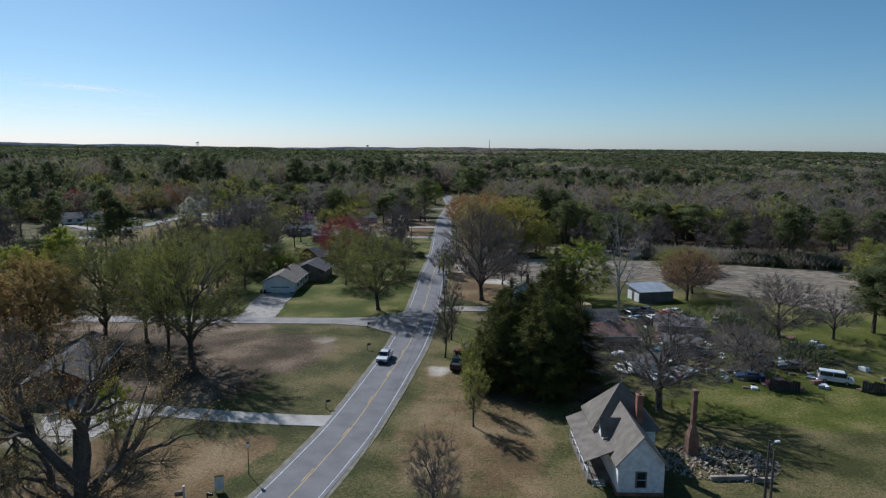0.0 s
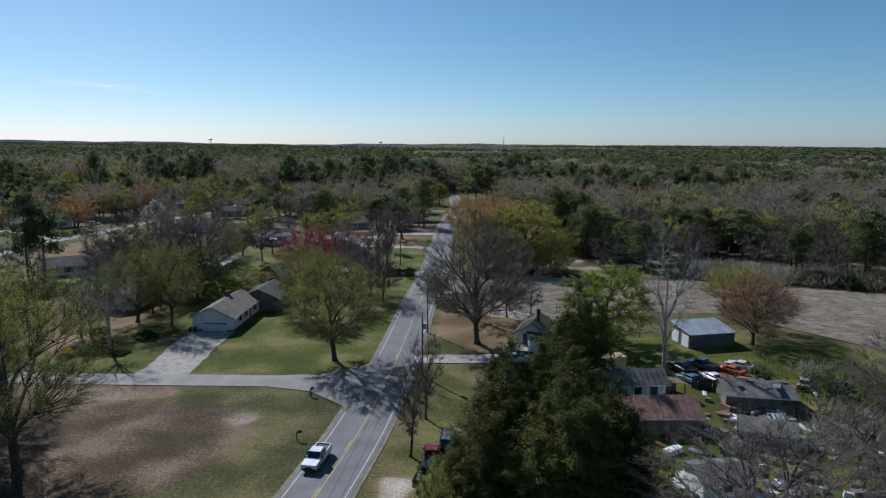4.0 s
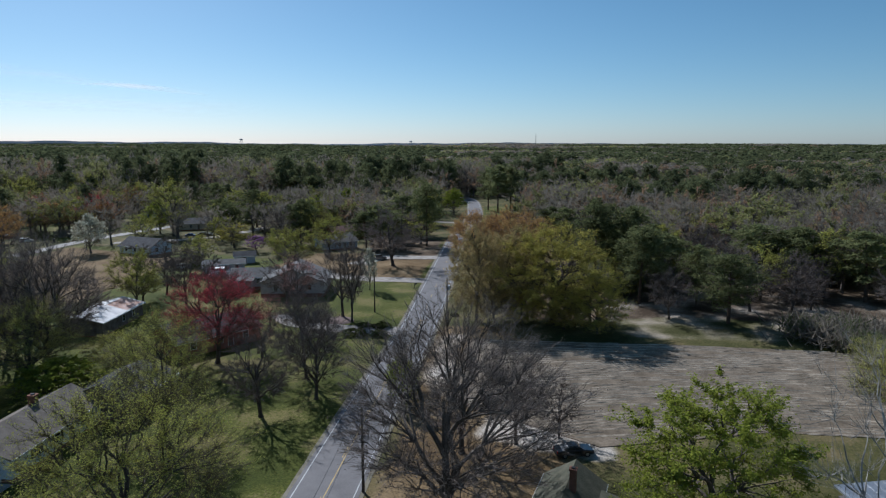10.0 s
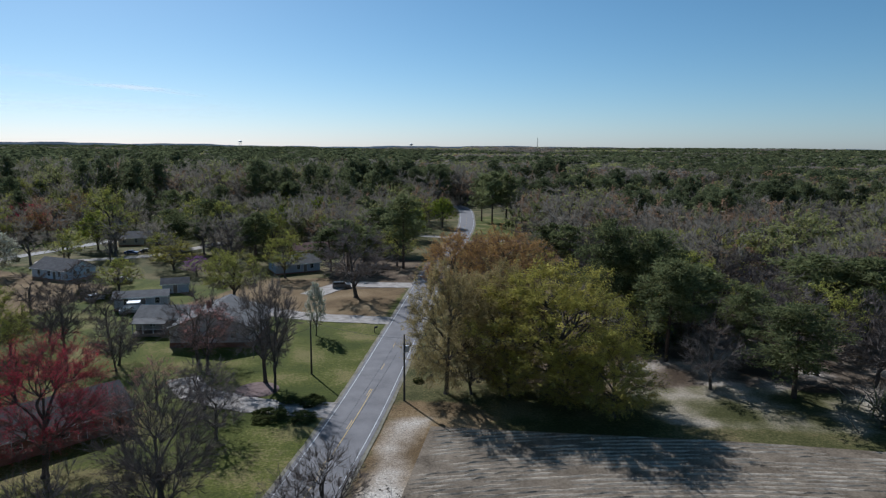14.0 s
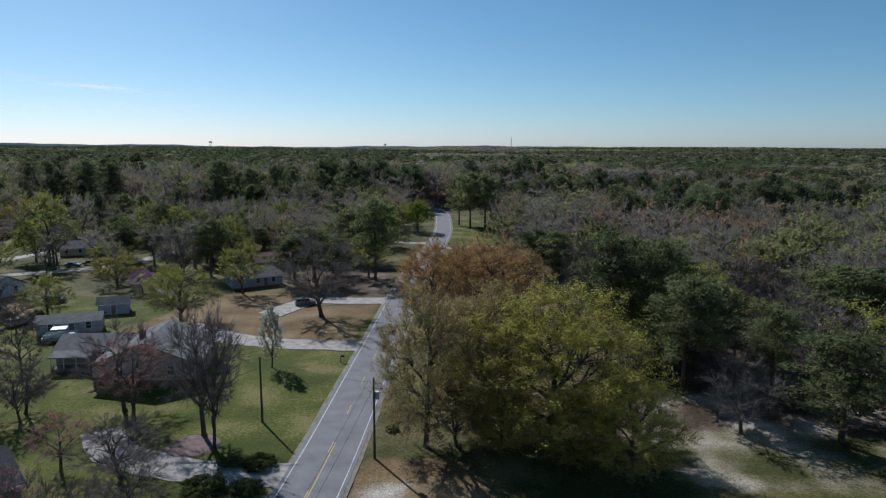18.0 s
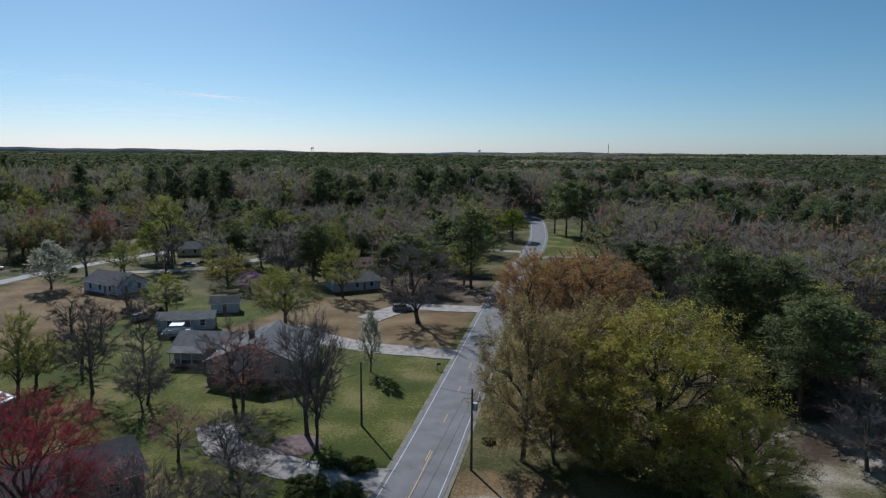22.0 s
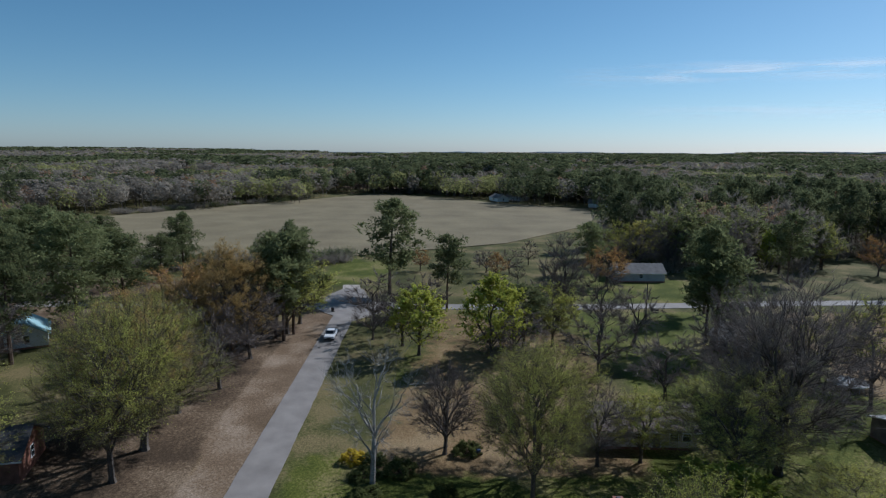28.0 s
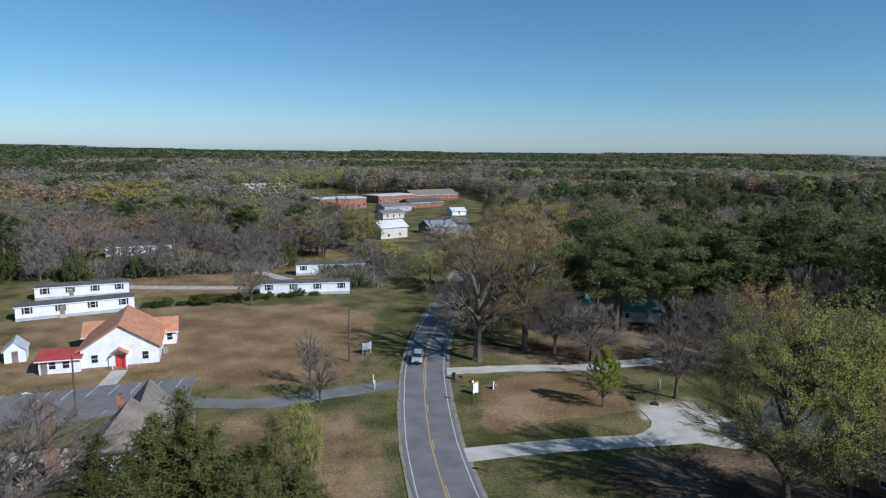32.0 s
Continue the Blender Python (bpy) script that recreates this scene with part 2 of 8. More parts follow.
M_YELLOWWOOD = surface("yellow_plywood", (0.42, 0.30, 0.15), (0.62, 0.48, 0.27), 0.9, 0.85, bump=0.2)
M_TRIM = surface("white_trim", (0.62, 0.62, 0.60), (0.80, 0.80, 0.78), 2.0, 0.6, bump=0.03)
M_REDDOOR = surface("red_paint", (0.40, 0.03, 0.02), (0.60, 0.06, 0.04), 1.0, 0.5, bump=0.05)
M_REDROOF = surface("red_metal_roof", (0.22, 0.03, 0.03), (0.38, 0.07, 0.06), 0.8, 0.5, bump=0.1)
M_POLEWOOD = surface("pole_wood", (0.05, 0.042, 0.036), (0.14, 0.12, 0.10), 0.8, 0.95, bump=0.3)
M_GREYMETAL = surface("galvanised_metal", (0.30, 0.31, 0.32), (0.48, 0.49, 0.50), 2.0, 0.5, 0.6, bump=0.05)
M_BLACK = surface("black_plastic", (0.012, 0.012, 0.013), (0.035, 0.035, 0.037), 2.0, 0.5, bump=0.05)
M_TYRE = surface("tyre_rubber", (0.012, 0.012, 0.012), (0.03, 0.03, 0.03), 4.0, 0.85, bump=0.1)
M_RIM = gloss("steel_rim", (0.45, 0.45, 0.46), 0.35, 0.9)
M_GLASS = gloss("dark_window_glass", (0.02, 0.025, 0.03), 0.08)
M_LAMPGLASS = gloss("lamp_lens", (0.75, 0.75, 0.72), 0.15)
M_TAILGLASS = gloss("red_lamp_lens", (0.45, 0.02, 0.02), 0.2)
M_RUBBLE = surface("rubble", (0.17, 0.125, 0.09), (0.46, 0.39, 0.32), 1.2, 0.95, bump=0.5)
M_MULCH = surface("mulch", (0.10, 0.065, 0.055), (0.24, 0.17, 0.15), 1.2, 0.95, bump=0.6)
PAINT = {k: gloss("car_paint_" + k, c, 0.28, 0.1, 0.6) for k, c in dict(white=(0.78, 0.78, 0.78), silver=(0.42, 0.44, 0.46), red=(0.22, 0.03, 0.03), blue=(0.03, 0.07, 0.16), grey=(0.15, 0.16, 0.17), black=(0.02, 0.02, 0.022), green=(0.06, 0.12, 0.09), sky=(0.16, 0.24, 0.30), orange=(0.55, 0.10, 0.04), tan=(0.36, 0.31, 0.24)).items()}

# ---- mesh helpers ----


def np_mesh(name, verts, faces):
    """A mesh from an array of places and an array of triangles or quads."""
    v, f = np.asarray(verts, np.float32), np.asarray(faces, np.int32)
    me = bpy.data.meshes.new(name)
    me.vertices.add(len(v))
    me.vertices.foreach_set("co", v.ravel())
    k = f.shape[1]
    me.loops.add(f.size)
    me.loops.foreach_set("vertex_index", f.ravel())
    me.polygons.add(len(f))
    me.polygons.foreach_set("loop_start", np.arange(0, f.size, k, dtype=np.int32))
    me.update(calc_edges=True)
    me.shade_flat()
    return me


def put(name, me, mat, parent=None, label=""):
    ob = new(name, me)
    if mat is not None and not me.materials:
        me.materials.append(mat)
    if parent is not None:
        ob.parent = parent
    if label:
        ob["label"] = label
    return ob


def part(name, bm, mat, parent=None, label=""):
    me = bpy.data.meshes.new(name)
    bm.to_mesh(me)
    bm.free()
    return put(name, me, mat, parent, label)


def box(bm, x0, x1, y0, y1, z0, z1, bevel=0.0):
    r = bmesh.ops.create_cube(bm, size=1.0, matrix=Matrix.Translation(((x0 + x1) / 2, (y0 + y1) / 2, (z0 + z1) / 2)) @ Matrix.Diagonal((x1 - x0, y1 - y0, z1 - z0, 1)))
    if bevel:
        bmesh.ops.bevel(bm, geom=list({e for v in r["verts"] for e in v.link_edges}), offset=bevel, segments=1, affect="EDGES")
    return bm


def boxed(x0, x1, y0, y1, z0, z1, bevel=0.0):
    return box(bmesh.new(), x0, x1, y0, y1, z0, z1, bevel)


def rod(bm, p, q, r0, r1=None, sides=8):
    p, q = Vector(p), Vector(q)
    d = q - p
    m = Matrix.Translation((p + q) / 2) @ d.to_track_quat("Z", "Y").to_matrix().to_4x4()
    bmesh.ops.create_cone(bm, cap_ends=True, segments=sides, radius1=r0, radius2=r0 if r1 is None else r1, depth=d.length, matrix=m)
    return bm


def empty(name, x, y, z=0.0, turn=0.0, **tags):
    e = new(name)
    e.matrix_world = pose(x, y, z, 0, 0, turn)
    return tagged(e, **tags)


# ---- ground ----


def inside(x, y, poly):
    """Which of the places lie in a polygon."""
    hit = np.zeros(x.shape, bool)
    for (x0, y0), (x1, y1) in zip(poly, poly[1:] + poly[:1]):
        hit ^= ((y0 > y) != (y1 > y)) & (x < (x1 - x0) * (y - y0) / (y1 - y0 + 1e-9) + x0)
    return hit


def axis(lo, hi, step, far):
    core = list(np.arange(lo, hi + 0.01, step))
    s, a, b = step, lo, hi
    left, right = [], []
    while a > -far or b < far:
        s *= 1.13
        a, b = a - s, b + s
        left.append(max(a, -far))
        right.append(min(b, far))
    return np.array(sorted(set(left + core + right)))


gx, gy = axis(-190, 120, 1.8, 4950), axis(-30, 360, 1.8, 4950)
GX, GY = np.meshgrid(gx, gy)
dist = np.hypot(GX + 10, GY - 160)


def rise(x, y):
    """The far land swells into low ridges."""
    d = np.hypot(x + 10, y - 160)
    k = np.clip((d - 1300) / 3200, 0, 1)
    k = k * k * (3 - 2 * k)
    return k * (17 + 7 * np.sin(np.arctan2(y - 160, x + 10) * 5 + 1) + 4 * np.sin(np.arctan2(y - 160, x + 10) * 13) + 3 * np.sin(x * 0.004) * np.cos(y * 0.005))


GZ = rise(GX, GY) + np.where(dist < 500, 0.05 * np.sin(GX * 0.21) * np.cos(GY * 0.17), 0)
gv = np.stack([GX.ravel(), GY.ravel(), GZ.ravel()], -1)
nx, ny = len(gx), len(gy)
ii = (np.arange(ny - 1)[:, None] * nx + np.arange(nx - 1)[None, :]).ravel()
ground_me = np_mesh("ground", gv, np.stack([ii, ii + 1, ii + nx + 1, ii + nx], -1))


def zone(*polys, soft=2.5, amount=1.0):
    """A soft-edged cover over polygons of the plan."""
    w = np.zeros(GX.shape)
    for p in polys:
        w = np.maximum(w, inside(GX, GY, list(p)) * amount)
    return w


def cover(name, w):
    a = ground_me.attributes.new(name, "FLOAT", "POINT")
    for _ in range(1):
        w = (w + np.roll(w, 1, 0) + np.roll(w, -1, 0) + np.roll(w, 1, 1) + np.roll(w, -1, 1)) / 5
    a.data.foreach_set("value", w.ravel().astype(np.float32))


cover("lawn", np.maximum.reduce([
    zone([(-10, 330), (22, 330), (30, 470), (-8, 470)], amount=1.1),
    zone([(-150, 190), (-60, 190), (-60, 300), (-150, 325)], amount=1.05),
    zone([(-180, 140), (-175, 130), (-215, 134), (-218, 150)], amount=1.1),
    zone([(-75, 142), (-19, 142), (-17, 200), (-17, 300), (-75, 300), (-90, 230)], amount=0.75),
    zone([(15, 90), (90, 80), (90, 150), (52, 168), (15, 170)], amount=0.9),
    zone([(-58, 143), (-19, 143), (-18, 170), (-46, 168)], amount=1.0),
    zone([(-12, 95), (-2, 130), (-10, 165), (-14, 160)], amount=0.6),
    zone([(-32, 222), (-18, 230), (-19, 270), (-44, 262)], amount=0.9),
    zone([(-230, 132), (-215, 124), (-178, 128), (-180, 146)], amount=0.9),
    zone([(-200, 200), (-158, 190), (-160, 240), (-185, 240)], amount=0.9),
    zone([(-150, 155), (-100, 150), (-120, 215), (-150, 230)], amount=0.55),
    zone([(-270, 380), (-160, 330), (-150, 440), (-260, 520)], amount=0.9),
    zone([(-22, 330), (30, 360), (20, 480), (-6, 500), (-8, 400)], amount=0.6),
    zone([(290, 540), (520, 480), (560, 640), (300, 640)], amount=1.0)]))
cover("dry", np.maximum.reduce([
    zone([(-62, 95), (-33, 97), (-28, 124), (-36, 133), (-66, 134)], amount=0.3),
    zone([(-58, 62), (-38, 64), (-32, 82), (-56, 80)], amount=1.5),
    zone([(14, -2), (-22, 4), (-29, 18), (-23, 44), (-16, 57), (0, 55), (8, 46), (24, 24), (40, 20), (40, 4)], amount=1.5),
    zone([(-18, 70), (2, 66), (4, 110), (-16, 112)], amount=0.62),
    zone([(-150, 118), (-62, 118), (-60, 136), (-150, 136)], amount=0.6),
    zone([(-150, 240), (-95, 225), (-96, 300), (-150, 320)], amount=1.1),
    zone([(-150, 160), (-70, 150), (-70, 185), (-130, 190)], amount=0.65),
    zone([(-70, 278), (-20, 276), (-20, 320), (-60, 316)], amount=0.9),
    zone([(-11, 165), (2, 150), (18, 200), (2, 232), (-10, 232)], amount=0.9),
    zone([(40, -40), (60, 60), (20, 64), (-6, 40)], amount=0.6),
    zone([(-60, -200), (50, -200), (40, -15), (-30, -15)], amount=0.6)]))
cover("sand", np.maximum.reduce([
    zone([(-10, 196), (-5, 190), (-3, 228), (-10, 226)], amount=0.55),
    zone([(30, 228), (36, 227), (37, 234), (31, 236)], amount=0.4),
    zone([(18, 226), (110, 222), (104, 262), (30, 275)], amount=0.42),
    zone([(-68, 76), (-54, 78), (-56, 92), (-70, 98)], amount=0.5),
    zone([(-14, 104), (-9, 106), (-9, 112), (-16, 112)], amount=0.55),
    zone([(-47, 107), (-36, 104), (-30, 112), (-38, 118), (-46, 116)], amount=0.3), zone([(-44, 124), (-32, 122), (-30, 130), (-46, 132)], amount=0.4), zone([(-58, 80.5), (-54, 80), (-52.5, 84), (-55.5, 86)], amount=0.4),
    zone([(-150, 133), (-62, 134), (-62, 136), (-150, 136)], amount=0.3),
    zone([(-2, 180), (16, 176), (16, 186), (0, 190)], amount=0.7)]))
cover("soil", zone([(-150, 129.5), (-120, 129), (-90, 130), (-52, 130.5), (-44, 134), (-52, 136.4), (-150, 136.2)], amount=1.0))
cover("litter", np.maximum.reduce([
    zone([(18, 236), (40, 244), (110, 230), (300, 240), (320, 600), (60, 640), (34, 520), (20, 340), (6, 240)], amount=1.0),
    zone([(-85, 40), (-40, 44), (-56, 62), (-90, 72), (-180, 100), (-190, -20)], amount=1.0),
    zone([(-80, 93), (-44, 93), (-38, 99), (-50, 110), (-60, 118), (-90, 120)], amount=0.9), zone([(-66, 104), (-46, 102), (-34, 106), (-31, 122), (-38, 131), (-66, 133)], amount=0.62),
    zone([(-112, 108), (-80, 110), (-60, 118), (-56, 132), (-140, 132)], amount=0.85),
    zone([(-6, 96), (14, 96), (14, 150), (-4, 146)], amount=0.9),
    zone([(-40, 300), (-18, 310), (-20, 350), (-50, 360)], amount=0.8)]) + np.where(dist > 620, 0.8, 0))


def ground_material():
    m, n, l = nodes_of("meadow_ground")
    b = n["Principled BSDF"]
    tc = n.new("ShaderNodeTexCoord")

    def nz(scale, detail=6):
        t = n.new("ShaderNodeTexNoise")
        t.inputs["Scale"].default_value, t.inputs["Detail"].default_value = scale, detail
        l.new(tc.outputs["Object"], t.inputs["Vector"])
        return t.outputs["Fac"]
    big, mid, fine, patch = nz(0.022), nz(0.11, 10), nz(2.2, 8), nz(0.5, 9)

    def layer(below, above, attr, noise, lo=0.35, hi=0.65, push=0.55):
        at = n.new("ShaderNodeAttribute")
        at.attribute_name = attr
        s = n.new("ShaderNodeMath")
        s.operation = "MULTIPLY_ADD"
        s.inputs[1].default_value = push
        l.new(noise, s.inputs[0])
        o = n.new("ShaderNodeMath")
        o.operation = "SUBTRACT"
        o.inputs[1].default_value = push * 0.5
        l.new(at.outputs["Fac"], o.inputs[0])
        l.new(o.outputs[0], s.inputs[2])
        mr = n.new("ShaderNodeMapRange")
        mr.interpolation_type = "SMOOTHSTEP"
        mr.inputs["From Min"].default_value, mr.inputs["From Max"].default_value = lo, hi
        l.new(s.outputs[0], mr.inputs["Value"])
        mx = n.new("ShaderNodeMix")
        mx.data_type = "RGBA"
        l.new(mr.outputs[0], mx.inputs["Factor"])
        l.new(below, mx.inputs[6])
        l.new(above, mx.inputs[7])
        return mx.outputs[2]

    def tint(noise, stops):
        r = ramp_of(n, stops)
        l.new(noise, r.inputs[0])
        return r.outputs[0]
    mixed = n.new("ShaderNodeMath")
    mixed.operation = "MULTIPLY_ADD"
    mixed.inputs[1].default_value = 0.68
    l.new(mid, mixed.inputs[0])
    hf = n.new("ShaderNodeMath")
    hf.operation = "MULTIPLY"
    hf.inputs[1].default_value = 0.32
    l.new(fine, hf.inputs[0])
    l.new(hf.outputs[0], mixed.inputs[2])
    mf = mixed.outputs[0]
    base = tint(mf, [(0.42, (0.055, 0.055, 0.018)), (0.5, (0.095, 0.088, 0.032)), (0.58, (0.16, 0.125, 0.058))])
    lawn = tint(mf, [(0.42, (0.058, 0.069, 0.012)), (0.52, (0.098, 0.104, 0.020)), (0.59, (0.175, 0.15, 0.055))])
    dry = tint(mf, [(0.40, (0.125, 0.082, 0.040)), (0.5, (0.185, 0.123, 0.060)), (0.61, (0.245, 0.175, 0.095))])
    sand = tint(mf, [(0.36, (0.30, 0.24, 0.18)), (0.66, (0.58, 0.52, 0.44))])
    litter = tint(mf, [(0.43, (0.058, 0.040, 0.025)), (0.52, (0.110, 0.076, 0.047)), (0.59, (0.185, 0.135, 0.088))])
    both = n.new("ShaderNodeMath")
    both.operation = "MULTIPLY_ADD"
    both.inputs[1].default_value = 0.9
    l.new(patch, both.inputs[0])
    bh = n.new("ShaderNodeMath")
    bh.operation = "MULTIPLY_ADD"
    bh.inputs[1].default_value, bh.inputs[2].default_value = 0.9, -0.4
    l.new(big, bh.inputs[0])
    l.new(bh.outputs[0], both.inputs[2])
    c = layer(base, lawn, "lawn", both.outputs[0], 0.25, 0.8, 1.3)
    c = layer(c, dry, "dry", both.outputs[0], 0.3, 0.75, 1.2)
    c = layer(c, litter, "litter", mid)
    soil = tint(mf, [(0.40, (0.115, 0.078, 0.047)), (0.5, (0.165, 0.115, 0.072)), (0.62, (0.26, 0.198, 0.14))])
    c = layer(c, soil, "soil", mid)
    c = layer(c, sand, "sand", mid)
    grain, gr, hs = nz(5.0, 9), n.new("ShaderNodeMapRange"), n.new("ShaderNodeHueSaturation")
    gr.inputs["From Min"].default_value, gr.inputs["From Max"].default_value = 0.32, 0.68
    gr.inputs["To Min"].default_value, gr.inputs["To Max"].default_value = 0.62, 1.38
    l.new(grain, gr.inputs["Value"])
    l.new(gr.outputs[0], hs.inputs["Value"])
    l.new(c, hs.inputs["Color"])
    l.new(hs.outputs[0], b.inputs["Base Color"])
    b.inputs["Roughness"].default_value = 0.95
    b.inputs["Specular IOR Level"].default_value = 0.1
    bp = n.new("ShaderNodeBump")
    bp.inputs["Strength"].default_value, bp.inputs["Distance"].default_value = 0.6, 0.12
    l.new(fine, bp.inputs["Height"])
    l.new(bp.outputs[0], b.inputs["Normal"])
    return m


tagged(put("ground", ground_me, ground_material()), "mown grass, dormant turf and bare soil around houses and woods", "ground", kind="structure")


def smooth(points, step=2.0):
    """A line through the points, as a Catmull-Rom curve."""
    p = np.array(points, float)
    p = np.vstack([2 * p[0] - p[1], p, 2 * p[-1] - p[-2]])
    out = []
    for a, b, c, d in zip(p, p[1:], p[2:], p[3:]):
        k = max(2, int(np.linalg.norm(c - b) / step))
        for t in np.linspace(0, 1, k, endpoint=False):
            out.append(0.5 * ((2 * b) + (c - a) * t + (2 * a - 5 * b + 4 * c - d) * t * t + (3 * b - a - 3 * c + d) * t ** 3))
    out.append(p[-2])
    return np.array(out)


def ribbon(name, line, left, right, z, mat, ragged=0.0, parent=None, thick=0.06):
    """A strip along a line, between two offsets to its right hand side."""
    d = np.gradient(line, axis=0)
    d /= np.linalg.norm(d, axis=1)[:, None]
    s = np.stack([d[:, 1], -d[:, 0]], -1)
    rng = np.random.default_rng(len(line))
    j = lambda: rng.normal(0, ragged, (len(line), 1)) if ragged else 0
    a, b = line + s * (left + j()), line + s * (right + j())
    n = len(line)
    top = np.full((n, 1), z)
    v = np.vstack([np.hstack([a, top]), np.hstack([b, top]), np.hstack([a, top - thick]), np.hstack([b, top - thick])])
    i = np.arange(n - 1)
    f = np.vstack([np.stack([i, i + n, i + n + 1, i + 1], -1), np.stack([i + 2 * n, i, i + 1, i + 2 * n + 1], -1), np.stack([i + n, i + 3 * n, i + 3 * n + 1, i + n + 1], -1)])
    return put(name, np_mesh(name, v, f), mat, parent)


def pad(name, points, z, mat, parent=None, thick=0.06):
    bm = bmesh.new()
    f = bm.faces.new([bm.verts.new((x, y, z)) for x, y in points])
    if f.normal.z < 0 or f.calc_area() and sum((x1 - x0) * (y1 + y0) for (x0, y0), (x1, y1) in zip(points, points[1:] + points[:1])) > 0:
        f.normal_flip()
    r = bmesh.ops.extrude_face_region(bm, geom=[f])
    bmesh.ops.translate(bm, verts=[v for v in r["geom"] if isinstance(v, bmesh.types.BMVert)], vec=(0, 0, -thick))
    bmesh.ops.recalc_face_normals(bm, faces=bm.faces)
    return part(name, bm, mat, parent)


# ---- roads ----
MAIN = smooth([(-120, -190), (-96, -110), (-76, -50), (-58, -8), (-44.8, 20), (-36.9, 38), (-31.2, 54), (-27.6, 67), (-25.2, 77), (-23.2, 87), (-20.4, 107), (-18.2, 126), (-16.7, 155), (-15.9, 192), (-14.5, 228), (-14.5, 270), (-14.5, 345), (-11.8, 404), (-12.5, 468), (-22, 545), (-60, 610), (-130, 660)])
road = tagged(ribbon("road", MAIN, -3.75, 3.75, 0.10, M_ASPHALT), "two-lane grey asphalt country road curving between lawns", "road", kind="structure")
tagged(ribbon("verge", MAIN, -4.25, 4.25, 0.07, M_VERGE, 0.03), "pale gravel verge along the asphalt road", "verge", kind="structure")
for part_line in (MAIN[MAIN[:, 1] < 128], MAIN[MAIN[:, 1] > 152]):
    ribbon("edge_line", part_line, -3.31, -3.19, 0.108, M_WHITE_LINE, parent=road, thick=0.004)
ribbon("edge_line", MAIN, 3.19, 3.31, 0.108, M_WHITE_LINE, parent=road, thick=0.004)
solid = MAIN[MAIN[:, 1] < 236]
ribbon("centre_line", solid, 0.08, 0.2, 0.108, M_YELLOW_LINE, parent=road, thick=0.004)
far_solid = MAIN[MAIN[:, 1] < 66]
ribbon("centre_line", far_solid, -0.2, -0.08, 0.108, M_YELLOW_LINE, parent=road, thick=0.004)
along = np.r_[0, np.cumsum(np.linalg.norm(np.diff(MAIN, axis=0), axis=1))]
start = np.interp(67, MAIN[:, 1], along)
for k in range(40):
    s0 = start + 4 + 11.6 * k
    if s0 > along[-1] - 40:
        break
    ss = np.linspace(s0, s0 + 2.9, 4)
    dash = np.stack([np.interp(ss, along, MAIN[:, 0]), np.interp(ss, along, MAIN[:, 1])], -1)
    ribbon("centre_dash", dash, -0.2, -0.08, 0.108, M_YELLOW_LINE, parent=road, thick=0.004)
SIDE = smooth([(-18, 136.0), (-24, 138.2), (-34, 139.4), (-60, 138.8), (-100, 138.6), (-130, 138.5), (-152, 138.6)])
side_road = tagged(ribbon("side_road", SIDE, -2.4, 2.4, 0.085, M_OLDROAD, 0.03), "pale worn asphalt side road between lawns", "road", kind="structure")
tagged(pad("junction", [(-20, 128), (-23.5, 131.5), (-28, 135.4), (-36, 137.2), (-36, 141.6), (-28, 143), (-22, 147), (-19, 152), (-18, 140)], 0.092, M_OLDROAD), "worn asphalt mouth of the side road", "road", kind="structure")
BACK = smooth([(-153, 60), (-152.5, 110), (-153, 140), (-153, 183), (-155.5, 216), (-159, 250), (-160, 282), (-155.5, 302), (-154.5, 328), (-150, 352), (-144, 374), (-139, 397), (-150, 440), (-170, 500)])
tagged(ribbon("back_street", BACK, -2.6, 2.6, 0.082, M_OLDROAD, 0.1), "pale asphalt residential street", "road", kind="structure")
tagged(ribbon("field_lane", smooth([(-152, 138.6), (-165, 137), (-178, 136)]), -2.2, 2.2, 0.075, M_GRAVEL, 0.3), "gravel lane end at the field edge", "lane", kind="structure")
tagged(pad("dirt_junction", [(-139, 141), (-146, 134), (-152, 130), (-166, 132), (-174, 135), (-172, 140), (-160, 143), (-156, 150), (-151, 150)], 0.078, M_OLDROAD), "wide pale dirt patch where the streets meet", "road", kind="structure")
tagged(ribbon("spur_street", smooth([(-160, 284), (-172, 290), (-186, 300), (-200, 305)]), -2.4, 2.4, 0.086, M_OLDROAD, 0.1), "pale asphalt spur to a white house", "driveway", kind="structure")
tagged(ribbon("far_side_street", smooth([(-11, 392), (8, 398), (60, 404)]), -2.6, 2.6, 0.07, M_OLDROAD, 0.1), "pale asphalt street branching off the road", "road", kind="structure")


def driveway(points, half, mat, label, z=0.08, ragged=0.12):
    return tagged(ribbon("driveway", smooth(points), -half, half, z, mat, ragged), label, "driveway", kind="structure")


driveway([(-26, 87.4), (-30, 87.4), (-40, 88.2), (-50.5, 89.8)], 1.75, M_CONC, "narrow concrete driveway leading to a brick house", ragged=0.02)
tagged(pad("concrete_apron", [(-56.1, 81.0), (-62.4, 81.4), (-66.0, 86.0), (-66.5, 95.0), (-60.3, 95.2), (-57.0, 92.4), (-50.2, 91.6), (-50.2, 88.2), (-52.2, 87.6), (-54.0, 86.5), (-55.2, 85.0), (-55.8, 83.0)], 0.094, M_CONC), "wide pale concrete parking apron with a curved edge", "driveway", kind="structure")
driveway([(-31, 57.5), (-36, 57.6), (-46, 59), (-58, 61.6), (-74, 62)], 1.6, M_CONC, "pale concrete driveway under trees")
driveway([(-24.5, 61), (-14, 62.2), (-4, 63.4), (8, 60)], 1.9, M_LOT, "grey asphalt lane to the church car park")
